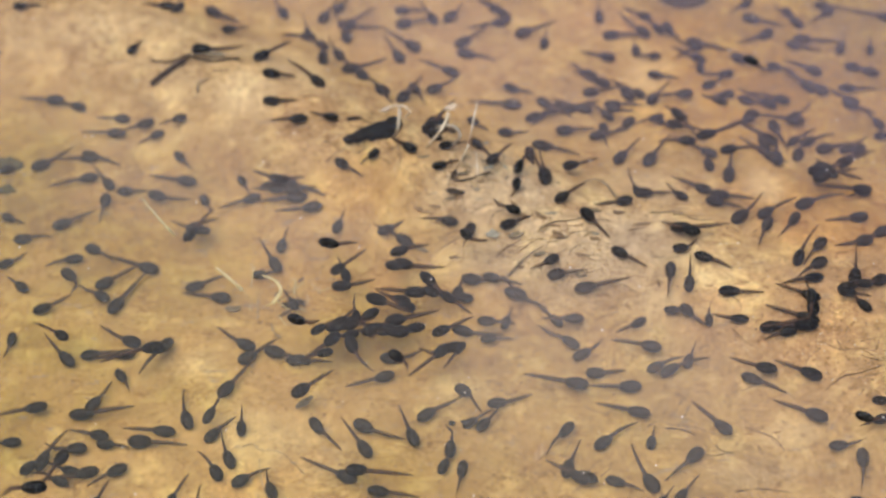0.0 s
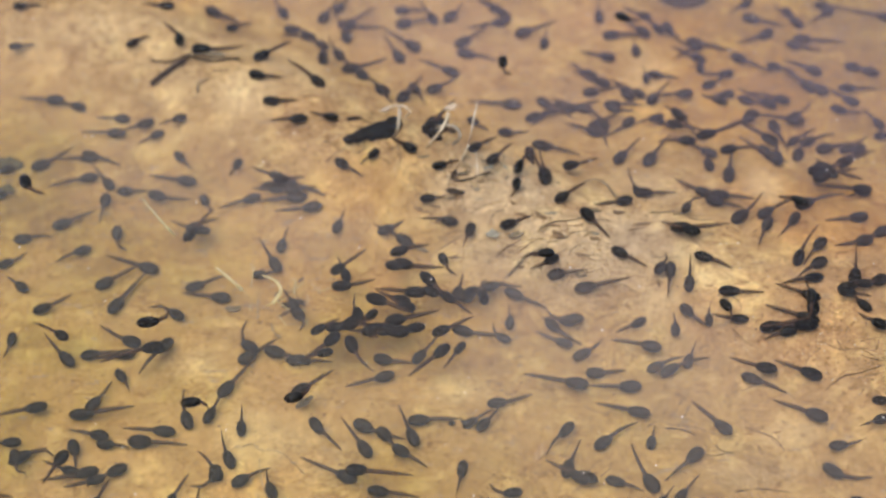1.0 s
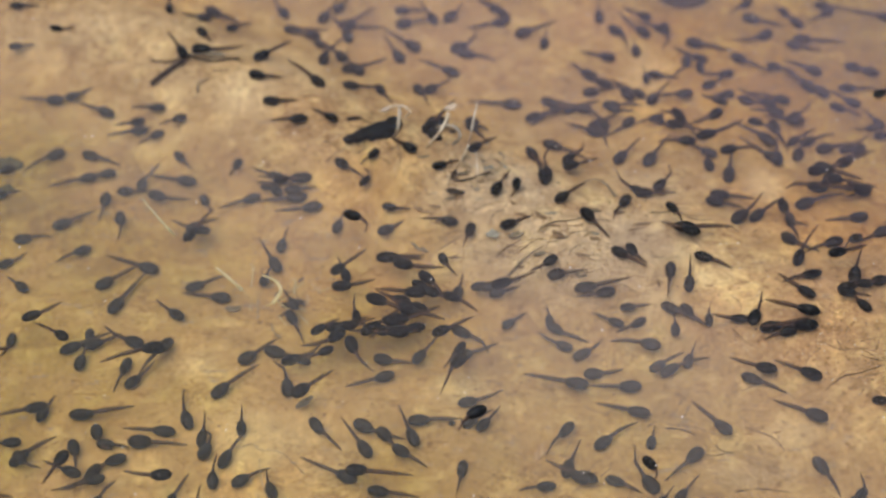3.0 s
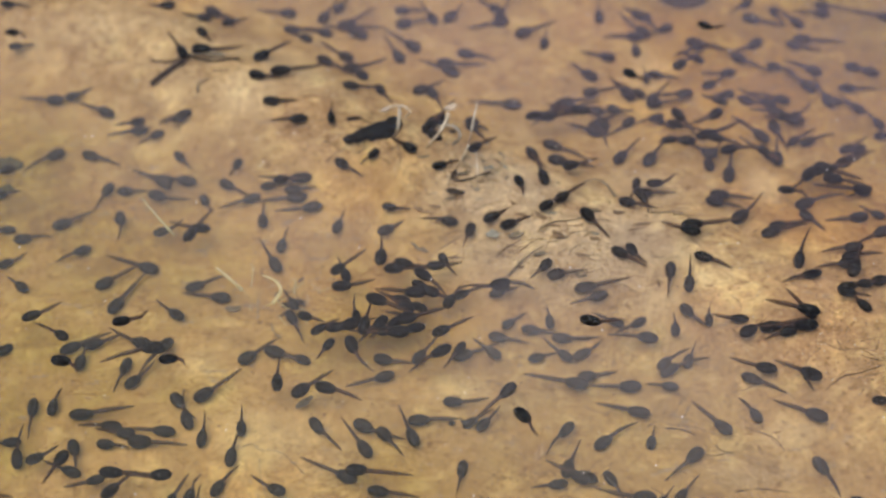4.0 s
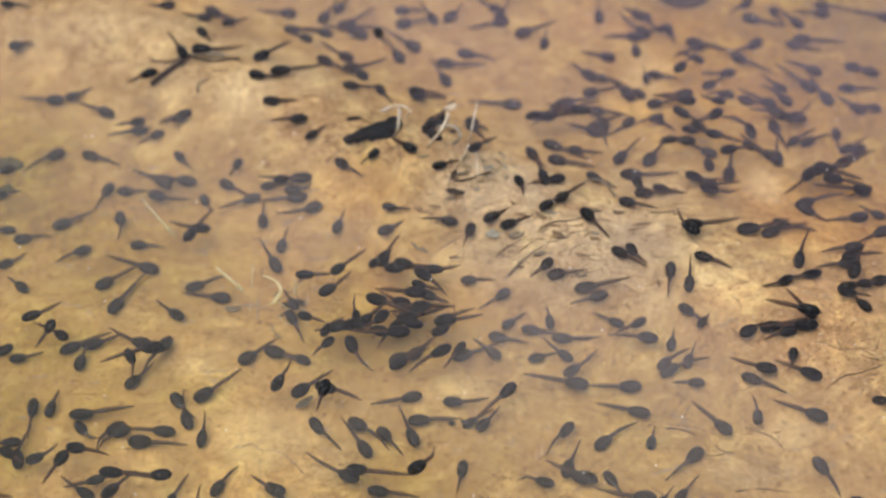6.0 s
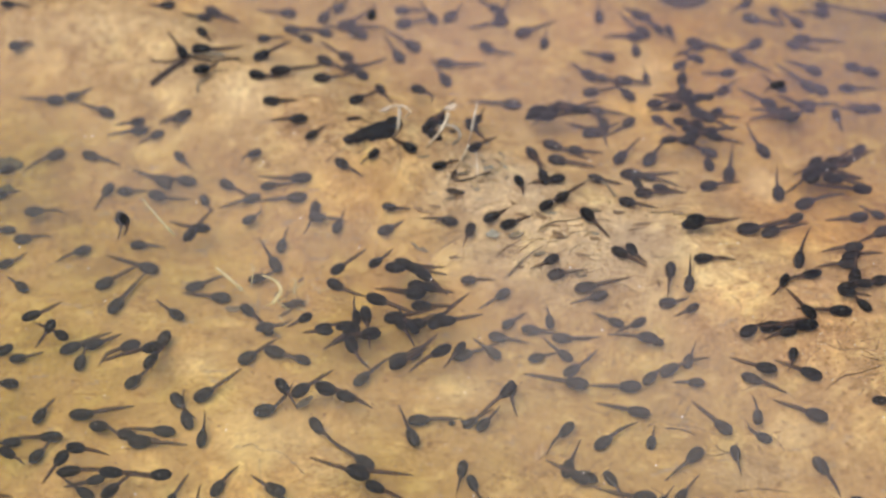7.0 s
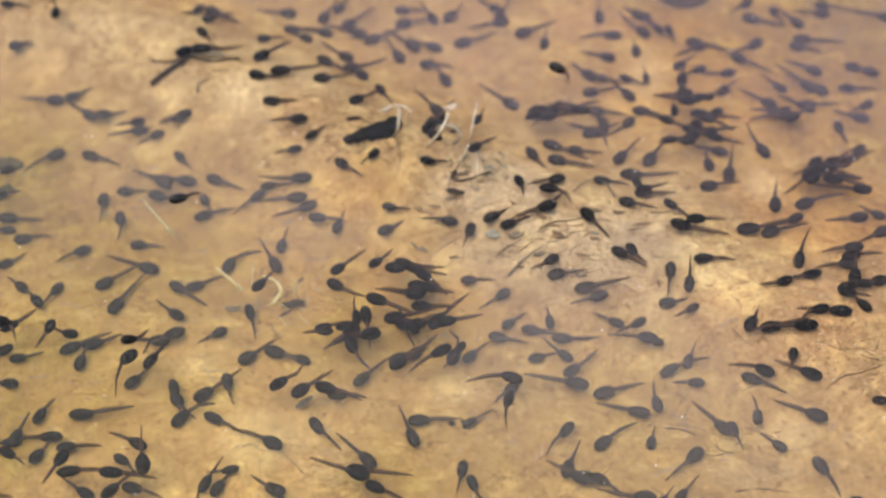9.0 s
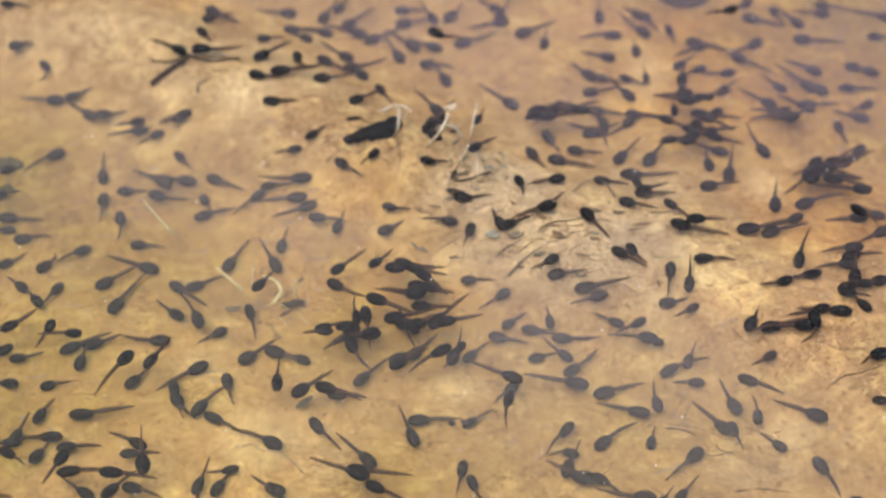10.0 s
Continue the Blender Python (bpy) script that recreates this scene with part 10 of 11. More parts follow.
    swim(0.83, 0.71, (0.00, 0.2987, 0.1521, -173, 0.0036), (6.24, 0.2987, 0.1521, -173, 0.0036), (6.41, 0.2770, 0.1539, -185, 0.0080), (6.66, 0.2443, 0.1566, -185, 0.0080), (6.73, 0.2353, 0.1574, -262, 0.0080), (6.77, 0.2304, 0.1542, -303, 0.0080), (6.80, 0.2218, 0.1381, -344, 0.0142), (10.00, 0.2218, 0.1381, -344, 0.0142))
    swim(0.88, 0.85, (0.00, 0.2672, 0.1694, -36, 0.0033), (2.70, 0.2672, 0.1694, -36, 0.0033), (3.65, 0.2702, 0.1618, -49, 0.0033), (5.75, 0.2702, 0.1618, -49, 0.0033), (6.75, 0.2706, 0.1596, -4, 0.0032), (6.80, 0.2725, 0.1608, -3, 0.0032), (8.00, 0.2725, 0.1608, -3, 0.0032), (8.30, 0.2711, 0.1535, -16, 0.0032), (10.00, 0.2711, 0.1535, -16, 0.0032))
    swim(0.83, 0.71, (0.00, 0.1417, 0.1976, 163, 0.0033), (6.45, 0.1417, 0.1976, 163, 0.0033), (6.49, 0.1441, 0.1972, 106, 0.0033), (6.52, 0.1466, 0.1969, 49, 0.0080), (6.55, 0.1490, 0.1966, -8, 0.0080), (6.71, 0.1598, 0.1951, -8, 0.0080), (6.75, 0.1592, 0.2010, -74, 0.0080), (6.80, 0.1586, 0.2068, -141, 0.0035), (10.00, 0.1586, 0.2068, -141, 0.0035))
    swim(0.99, 1.16, (0.00, 0.2311, 0.0790, -154, 0.0127), (1.72, 0.2311, 0.0790, -154, 0.0127), (2.00, 0.2379, 0.0780, -192, 0.0129), (10.00, 0.2379, 0.0780, -192, 0.0129))
    swim(0.82, 0.69, (0.00, 0.2375, 0.0833, -57, 0.0132), (2.70, 0.2375, 0.0833, -57, 0.0132), (3.02, 0.2302, 0.0696, -114, 0.0120), (3.33, 0.2248, 0.0620, -172, 0.0062), (3.65, 0.2171, 0.0470, -230, 0.0033), (5.75, 0.2171, 0.0470, -230, 0.0033), (6.25, 0.2230, 0.0676, -188, 0.0033), (6.75, 0.2253, 0.0766, -146, 0.0123), (10.00, 0.2253, 0.0766, -146, 0.0123))
    swim(0.78, 0.58, (0.00, -0.0518, -0.0444, 10, 0.0152), (0.84, -0.0518, -0.0444, 10, 0.0152), (1.01, -0.0407, -0.0290, 45, 0.0152), (1.26, -0.0234, -0.0118, 45, 0.0154), (1.33, -0.0185, -0.0068, 100, 0.0152), (1.40, -0.0137, -0.0058, 155, 0.0151), (10.00, -0.0137, -0.0059, 155, 0.0148))
    swim(0.78, 0.59, (0.00, -0.0520, -0.0336, 31, 0.0152), (1.08, -0.0520, -0.0336, 31, 0.0152), (1.24, -0.0451, -0.0324, 22, 0.0152), (1.47, -0.0248, -0.0244, 22, 0.0155), (1.60, -0.0135, -0.0235, -31, 0.0155), (2.70, -0.0135, -0.0235, -31, 0.0155), (3.65, -0.0135, -0.0235, -31, 0.0155), (5.75, -0.0135, -0.0235, -31, 0.0155), (6.75, -0.0171, -0.0395, -52, 0.0152), (10.00, -0.0171, -0.0395, -52, 0.0152))
    swim(0.88, 0.87, (0.00, -0.0299, -0.0407, -15, 0.0152), (1.71, -0.0299, -0.0407, -15, 0.0152), (1.85, -0.0284, -0.0373, -90, 0.0152), (2.00, -0.0268, -0.0346, -166, 0.0156), (2.70, -0.0268, -0.0346, -166, 0.0156), (3.17, -0.0311, -0.0351, -237, 0.0156), (3.65, -0.0353, -0.0353, -309, 0.0152), (5.75, -0.0353, -0.0353, -309, 0.0152), (6.75, -0.0173, -0.0072, -239, 0.0149), (6.80, -0.0147, -0.0070, -198, 0.0148), (10.00, -0.0147, -0.0070, -198, 0.0148))
    swim(0.79, 0.61, (0.00, -0.0699, -0.0405, -143, 0.0152), (2.70, -0.0699, -0.0405, -143, 0.0152), (3.65, -0.0699, -0.0405, -143, 0.0152), (5.75, -0.0699, -0.0405, -143, 0.0152), (6.25, -0.0554, -0.0416, -64, 0.0152), (6.75, -0.0408, -0.0427, 15, 0.0152), (10.00, -0.0408, -0.0427, 15, 0.0152))
    swim(0.90, 0.91, (0.00, -0.0277, 0.0081, 172, 0.0150), (2.01, -0.0277, 0.0081, 172, 0.0150), (2.30, -0.0311, 0.0173, 164, 0.0143), (2.70, -0.0311, 0.0173, 164, 0.0143), (3.65, -0.0283, 0.0059, 180, 0.0151), (5.75, -0.0283, 0.0059, 180, 0.0151), (6.75, -0.0183, 0.0076, 160, 0.0143), (6.80, -0.0161, 0.0060, 160, 0.0144), (10.00, -0.0161, 0.0060, 160, 0.0144))
    swim(0.77, 0.57, (0.00, 0.0195, 0.1414, 131, 0.0032), (6.53, 0.0195, 0.1414, 131, 0.0032), (6.67, 0.0207, 0.1377, 187, 0.0032), (6.80, 0.0219, 0.1340, 243, 0.0093), (10.00, 0.0219, 0.1340, 243, 0.0093))
    swim(0.82, 0.68, (0.00, 0.0399, 0.1308, -187, 0.0032), (2.70, 0.0399, 0.1308, -187, 0.0032), (3.65, -0.0041, 0.0069, -179, 0.0141), (5.75, -0.0041, 0.0069, -179, 0.0141), (6.75, -0.0078, -0.0078, -206, 0.0147), (10.00, -0.0078, -0.0078, -206, 0.0147))
    swim(0.84, 0.75, (0.00, 0.1761, 0.1852, -151, 0.0032), (6.14, 0.1761, 0.1852, -151, 0.0032), (6.25, 0.1699, 0.1798, -139, 0.0080), (6.41, 0.1606, 0.1717, -139, 0.0080), (6.50, 0.1548, 0.1648, -102, 0.0145), (10.00, 0.1548, 0.1648, -102, 0.0145))
    swim(0.81, 0.67, (0.00, 0.1987, 0.1461, 165, 0.0096), (2.70, 0.1987, 0.1461, 165, 0.0096), (3.65, 0.1999, 0.1060, 133, 0.0096), (5.75, 0.1999, 0.1060, 133, 0.0096), (6.75, 0.1502, 0.1304, 163, 0.0144), (8.36, 0.1502, 0.1304, 163, 0.0144), (8.51, 0.1489, 0.1365, 215, 0.0148), (8.66, 0.1476, 0.1426, 268, 0.0150), (10.00, 0.1476, 0.1426, 268, 0.0150))
    swim(0.84, 0.75, (0.00, 0.1369, 0.1461, 22, 0.0064), (6.34, 0.1369, 0.1461, 22, 0.0064), (6.45, 0.1429, 0.1390, 13, 0.0149), (6.61, 0.1542, 0.1416, 13, 0.0150), (6.70, 0.1608, 0.1446, -41, 0.0151), (8.09, 0.1608, 0.1446, -41, 0.0151), (8.39, 0.1553, 0.1230, -34, 0.0140), (10.00, 0.1553, 0.1230, -34, 0.0140))
    swim(0.90, 0.91, (0.00, 0.1773, 0.1034, -167, 0.0130), (6.23, 0.1773, 0.1034, -167, 0.0130), (6.34, 0.1738, 0.1145, -234, 0.0136), (6.51, 0.1669, 0.1235, -234, 0.0141), (6.60, 0.1673, 0.1216, -162, 0.0140), (10.00, 0.1673, 0.1216, -162, 0.0140))
    swim(0.87, 0.84, (0.00, 0.1286, 0.1767, -38, 0.0035), (6.21, 0.1286, 0.1767, -38, 0.0035), (6.33, 0.1349, 0.1706, -44, 0.0080), (6.50, 0.1426, 0.1520, -44, 0.0154), (6.60, 0.1476, 0.1456, 15, 0.0152), (8.45, 0.1476, 0.1456, 15, 0.0152), (8.75, 0.1416, 0.1337, -21, 0.0146), (10.00, 0.1416, 0.1337, -21, 0.0146))
    swim(0.89, 0.88, (0.00, 0.2229, 0.1261, -143, 0.0034), (6.24, 0.2229, 0.1261, -143, 0.0034), (6.38, 0.2075, 0.1260, -180, 0.0080), (6.58, 0.1825, 0.1182, -180, 0.0139), (6.70, 0.1703, 0.1153, -200, 0.0137), (10.00, 0.1703, 0.1153, -200, 0.0137))
    swim(0.90, 0.91, (0.00, 0.2321, 0.1266, -150, 0.0034), (6.26, 0.2321, 0.1266, -150, 0.0034), (6.37, 0.2316, 0.1167, -205, 0.0034), (6.49, 0.2310, 0.1069, -259, 0.0098), (6.60, 0.2291, 0.0925, -314, 0.0134), (10.00, 0.2291, 0.0925, -314, 0.0134))
    swim(0.90, 0.90, (0.00, 0.2564, 0.1211, -151, 0.0035), (6.26, 0.2564, 0.1211, -151, 0.0035), (6.60, 0.2394, 0.0938, -151, 0.0138), (10.00, 0.2394, 0.0938, -151, 0.0138))
    swim(0.74, 0.55, (0.00, 0.2585, 0.0765, 12, 0.0035), (6.36, 0.2585, 0.0765, 12, 0.0035), (6.53, 0.2482, 0.0705, 92, 0.0128), (6.70, 0.2430, 0.0792, 171, 0.0131), (10.00, 0.2430, 0.0792, 171, 0.0131))
    swim(0.75, 0.55, (0.00, -0.0860, -0.0160, -61, 0.0096), (6.10, -0.0860, -0.0160, -61, 0.0096), (6.22, -0.0771, -0.0253, -19, 0.0152), (6.40, -0.0650, -0.0296, -19, 0.0152), (6.45, -0.0617, -0.0307, -86, 0.0152), (6.50, -0.0673, -0.0392, -163, 0.0152), (10.00, -0.0673, -0.0392, -163, 0.0152))
    swim(0.95, 1.05, (0.00, -0.1114, 0.2631, -62, 0.0034), (2.85, -0.1114, 0.2631, -62, 0.0034), (3.60, -0.1078, 0.2627, -2, 0.0034), (10.00, -0.1078, 0.2627, -2, 0.0034))
    swim(1.04, 1.28, (0.00, -0.0663, 0.2353, -77, 0.0037), (2.85, -0.0663, 0.2353, -77, 0.0037), (3.60, -0.0578, 0.2389, -26, 0.0037), (10.00, -0.0578, 0.2389, -26, 0.0037))
    swim(0.82, 0.70, (0.00, -0.0817, 0.2221, -38, 0.0030), (2.85, -0.0817, 0.2221, -38, 0.0030), (3.60, -0.0932, 0.2306, -30, 0.0030), (10.00, -0.0932, 0.2306, -30, 0.0030))
    swim(1.02, 1.24, (0.00, -0.0799, 0.2030, -84, 0.0033), (2.85, -0.0799, 0.2030, -84, 0.0033), (3.23, -0.0773, 0.1988, -162, 0.0033), (3.60, -0.0780, 0.1983, -216, 0.0033), (10.00, -0.0780, 0.1983, -216, 0.0033))
    swim(0.97, 1.11, (0.00, -0.0697, 0.2103, -60, 0.0034), (2.85, -0.0697, 0.2103, -60, 0.0034), (3.60, -0.0540, 0.1868, -48, 0.0034), (10.00, -0.0540, 0.1868, -48, 0.0034))
    swim(0.99, 1.15, (0.00, 0.0427, 0.2605, -54, 0.0034), (2.85, 0.0427, 0.2605, -54, 0.0034), (3.60, 0.0393, 0.2590, -113, 0.0034), (10.00, 0.0393, 0.2590, -113, 0.0034))
    swim(0.93, 0.99, (0.00, 0.0588, 0.1522, -154, 0.0032), (2.85, 0.0588, 0.1522, -154, 0.0032), (3.60, 0.0584, 0.1407, -165, 0.0130), (10.00, 0.0584, 0.1407, -165, 0.0130))
    swim(0.98, 1.11, (0.00, 0.0915, 0.1609, -16, 0.0033), (2.85, 0.0915, 0.1609, -16, 0.0033), (3.60, 0.0878, 0.1457, -7, 0.0144), (10.00, 0.0878, 0.1457, -7, 0.0144))
    swim(0.93, 1.00, (0.00, 0.0976, 0.1781, -170, 0.0035), (2.85, 0.0976, 0.1781, -170, 0.0035), (3.60, 0.0976, 0.1780, -170, 0.0035), (10.00, 0.0976, 0.1780, -170, 0.0035))
    swim(1.01, 1.19, (0.00, 0.0623, 0.0751, -81, 0.0031), (2.85, 0.0623, 0.0751, -81, 0.0031), (3.23, 0.0666, 0.0865, -138, 0.0031), (3.60, 0.0709, 0.0980, -195, 0.0031), (10.00, 0.0709, 0.0980, -195, 0.0031))
    swim(1.01, 1.20, (0.00, 0.1154, 0.2392, -176, 0.0037), (2.85, 0.1154, 0.2392, -176, 0.0037), (3.04, 0.1198, 0.2451, -235, 0.0037), (3.23, 0.1243, 0.2509, -295, 0.0037), (3.60, 0.1358, 0.2602, -228, 0.0037), (10.00, 0.1358, 0.2602, -228, 0.0037))
    swim(0.98, 1.13, (0.00, 0.1548, 0.2465, 110, 0.0036), (2.85, 0.1548, 0.2465, 110, 0.0036), (3.23, 0.1429, 0.2420, 52, 0.0036), (3.60, 0.1311, 0.2376, -5, 0.0036), (8.36, 0.1311, 0.2376, -5, 0.0036), (8.69, 0.1158, 0.2393, -3, 0.0036), (10.00, 0.1158, 0.2393, -3, 0.0036))
    swim(0.95, 1.05, (0.00, 0.1054, 0.1890, -24, 0.0035), (2.85, 0.1054, 0.1890, -24, 0.0035), (3.60, 0.1215, 0.1748, -50, 0.0035), (10.00, 0.1215, 0.1748, -50, 0.0035))
    swim(0.93, 0.98, (0.00, 0.1110, 0.1649, 180, 0.0034), (2.85, 0.1110, 0.1649, 180, 0.0034), (3.60, 0.1001, 0.1580, 170, 0.0034), (10.00, 0.1001, 0.1580, 170, 0.0034))
    swim(0.94, 1.01, (0.00, 0.1718, 0.2128, -34, 0.0035), (2.85, 0.1718, 0.2128, -34, 0.0035), (3.23, 0.1754, 0.2138, -10, 0.0035), (3.60, 0.1742, 0.2274, 33, 0.0035), (10.00, 0.1742, 0.2274, 33, 0.0035))
    swim(0.81, 0.67, (0.00, 0.1721, 0.2036, -90, 0.0026), (2.85, 0.1721, 0.2036, -90, 0.0026), (3.60, 0.1711, 0.2137, -37, 0.0026), (8.18, 0.1711, 0.2137, -37, 0.0026), (8.48, 0.1716, 0.2022, 23, 0.0026), (10.00, 0.1716, 0.2022, 23, 0.0026))
    swim(0.88, 0.85, (0.00, 0.1888, 0.1970, 8, 0.0029), (2.85, 0.1888, 0.1970, 8, 0.0029), (3.60, 0.1898, 0.1980, 10, 0.0029), (10.00, 0.1898, 0.1980, 10, 0.0029))
    swim(0.78, 0.59, (0.00, 0.1780, 0.1525, -24, 0.0154), (2.70, 0.1780, 0.1525, -24, 0.0154), (3.65, 0.1780, 0.1525, -24, 0.0154), (5.75, 0.1780, 0.1525, -24, 0.0154), (6.75, 0.1701, 0.1568, 12, 0.0155), (10.00, 0.1701, 0.1568, 12, 0.0155))
    swim(0.81, 0.66, (0.00, 0.1510, 0.1366, -48, 0.0148), (2.85, 0.1510, 0.1366, -48, 0.0148), (3.23, 0.1460, 0.1242, -109, 0.0141), (3.60, 0.1411, 0.1119, -171, 0.0133), (10.00, 0.1411, 0.1119, -171, 0.0133))
    swim(1.01, 1.20, (0.00, 0.2211, 0.2402, 33, 0.0034), (2.85, 0.2211, 0.2402, 33, 0.0034), (3.60, 0.2121, 0.2286, 37, 0.0034), (10.00, 0.2121, 0.2286, 37, 0.0034))
    swim(0.93, 0.99, (0.00, 0.2678, 0.2655, 43, 0.0029), (2.85, 0.2678, 0.2655, 43, 0.0029), (3.60, 0.2633, 0.2635, -4, 0.0029), (10.00, 0.2633, 0.2635, -4, 0.0029))
    swim(0.90, 0.92, (0.00, -0.2075, 0.0740, 86, 0.0034), (2.85, -0.2075, 0.0740, 86, 0.0034), (3.60, -0.2075, 0.0843, 72, 0.0034), (8.36, -0.2075, 0.0843, 72, 0.0034), (8.66, -0.2087, 0.0740, 91, 0.0034), (10.00, -0.2087, 0.0740, 91, 0.0034))
    swim(0.97, 1.09, (0.00, -0.0797, 0.0638, 16, 0.0033), (2.70, -0.0797, 0.0638, 16, 0.0033), (3.65, -0.0797, 0.0638, 16, 0.0033), (5.75, -0.0797, 0.0638, 16, 0.0033), (6.75, -0.0778, 0.0618, 83, 0.0033), (8.09, -0.0778, 0.0618, 83, 0.0033), (8.39, -0.0826, 0.0649, 30, 0.0033), (10.00, -0.0826, 0.0649, 30, 0.0033))
    swim(0.92, 0.98, (0.00, 0.2092, 0.0441, 56, 0.0030), (2.70, 0.2092, 0.0441, 56, 0.0030), (3.17, 0.2036, 0.0402, 125, 0.0030), (3.65, 0.1979, 0.0363, 194, 0.0030), (5.75, 0.1979, 0.0363, 194, 0.0030), (6.08, 0.2020, 0.0391, 138, 0.0030), (6.42, 0.2060, 0.0420, 82, 0.0030), (6.75, 0.2100, 0.0448, 26, 0.0030), (10.00, 0.2100, 0.0448, 26, 0.0030))
    swim(0.79, 0.60, (0.00, -0.2451, -0.0375, 88, 0.0028), (2.85, -0.2451, -0.0375, 88, 0.0028), (3.60, -0.2476, -0.0449, 44, 0.0028), (10.00, -0.2476, -0.0449, 44, 0.0028))
    swim(0.87, 0.82, (0.00, -0.1818, -0.1519, -107, 0.0032), (2.85, -0.1818, -0.1519, -107, 0.0032), (3.60, -0.1715, -0.1508, -130, 0.0144), (10.00, -0.1715, -0.1508, -130, 0.0144))
    swim(0.90, 0.90, (0.00, -0.0821, -0.0530, 180, 0.0031), (2.70, -0.0821, -0.0530, 180, 0.0031), (3.17, -0.0864, -0.0653, 226, 0.0144), (3.65, -0.0907, -0.0776, 273, 0.0144), (5.75, -0.0907, -0.0776, 273, 0.0144), (6.25, -0.0891, -0.0791, 198, 0.0144), (6.75, -0.0875, -0.0805, 124, 0.0144), (8.81, -0.0875, -0.0805, 124, 0.0144), (8.96, -0.0891, -0.0791, 198, 0.0144), (9.11, -0.0907, -0.0776, 273, 0.0144), (10.00, -0.0907, -0.0776, 273, 0.0144))
    swim(0.99, 1.14, (0.00, 0.0114, -0.0317, 162, 0.0038), (2.85, 0.0114, -0.0317, 162, 0.0038), (3.23, 0.0052, -0.0391, 97, 0.0038), (3.60, -0.0011, -0.0563, 32, 0.0152), (10.00, -0.0011, -0.0563, 32, 0.0152))
    swim(0.82, 0.70, (0.00, 0.0909, -0.1365, 162, 0.0027), (2.85, 0.0909, -0.1365, 162, 0.0027), (3.60, 0.0883, -0.1350, 121, 0.0027), (8.27, 0.0883, -0.1350, 121, 0.0027), (8.57, 0.0831, -0.1354, 142, 0.0027), (10.00, 0.0831, -0.1354, 142, 0.0027))
    swim(1.04, 1.33, (0.00, 0.1094, -0.1380, -63, 0.0034), (2.85, 0.1094, -0.1380, -63, 0.0034), (3.60, 0.1053, -0.1471, -5, 0.0034), (10.00, 0.1053, -0.1471, -5, 0.0034))
    swim(0.85, 0.76, (0.00, -0.2857, 0.2416, 184, 0.0030), (2.75, -0.2857, 0.2416, 184, 0.0030), (3.55, -0.2950, 0.2449, 175, 0.0030), (10.00, -0.2950, 0.2449, 175, 0.0030))
    swim(0.90, 0.91, (0.00, -0.0919, 0.2328, -13, 0.0030), (2.75, -0.0919, 0.2328, -13, 0.0030), (3.55, -0.0808, 0.2396, -20, 0.0030), (10.00, -0.0808, 0.2396, -20, 0.0030))
    swim(0.96, 1.31, (0.00, -0.0540, 0.1874, -48, 0.0031), (2.75, -0.0540, 0.1874, -48, 0.0031), (3.55, -0.0650, 0.2092, -38, 0.0031), (10.00, -0.0650, 0.2092, -38, 0.0031))
    swim(1.04, 1.34, (0.00, -0.0022, 0.1231, 51, 0.0035), (2.75, -0.0022, 0.1231, 51, 0.0035), (3.55, -0.0029, 0.1328, 64, 0.0035), (10.00, -0.0029, 0.1328, 64, 0.0035))
    swim(0.88, 0.55, (0.00, 0.1862, 0.1749, 14, 0.0032), (2.70, 0.1862, 0.1749, 14, 0.0032), (3.65, 0.1862, 0.1749, 14, 0.0032), (5.75, 0.1862, 0.1749, 14, 0.0032), (6.25, 0.1853, 0.1772, -60, 0.0032), (6.75, 0.1844, 0.1795, -135, 0.0032), (10.00, 0.1844, 0.1795, -135, 0.0032))
    swim(1.00, 1.18, (0.00, 0.1496, 0.1380, -239, 0.0148), (2.70, 0.1496, 0.1380, -239, 0.0148), (3.65, 0.1496, 0.1380, -239, 0.0148), (5.75, 0.1496, 0.1380, -239, 0.0148), (6.25, 0.1568, 0.1471, -197, 0.0152), (6.75, 0.1639, 0.1563, -156, 0.0155), (10.00, 0.1639, 0.1563, -156, 0.0155))
    swim(1.04, 1.35, (0.00, 0.2065, 0.1070, -36, 0.0033), (2.70, 0.2065, 0.1070, -36, 0.0033), (3.65, 0.2065, 0.1070, -36, 0.0033), (5.75, 0.2065, 0.1070, -36, 0.0033), (6.75, 0.2013, 0.1143, -65, 0.0033), (10.00, 0.2013, 0.1143, -65, 0.0033))
    swim(1.04, 0.84, (0.00, 0.2269, 0.1485, -11, 0.0034), (2.70, 0.2269, 0.1485, -11, 0.0034), (3.65, 0.2269, 0.1485, -11, 0.0034), (5.75, 0.2269, 0.1485, -11, 0.0034), (6.75, 0.2362, 0.1623, -32, 0.0034), (10.00, 0.2362, 0.1623, -32, 0.0034))
    swim(0.94, 1.02, (0.00, 0.2221, 0.1707, -25, 0.0031), (2.70, 0.2221, 0.1707, -25, 0.0031), (3.65, 0.2221, 0.1707, -25, 0.0031), (5.75, 0.2221, 0.1707, -25, 0.0031), (6.25, 0.2303, 0.1678, -104, 0.0031), (6.75, 0.2384, 0.1650, -183, 0.0031), (10.00, 0.2384, 0.1650, -183, 0.0031))
    swim(0.86, 0.79, (0.00, 0.2398, 0.2646, 119, 0.0027), (2.75, 0.2398, 0.2646, 119, 0.0027), (3.55, 0.2304, 0.2654, 110, 0.0027), (10.00, 0.2304, 0.2654, 110, 0.0027))
    swim(0.95, 1.04, (0.00, -0.0086, -0.0020, 131, 0.0149), (2.75, -0.0086, -0.0020, 131, 0.0149), (3.55, -0.0114, 0.0009, 138, 0.0148), (10.00, -0.0114, 0.0012, 138, 0.0144))
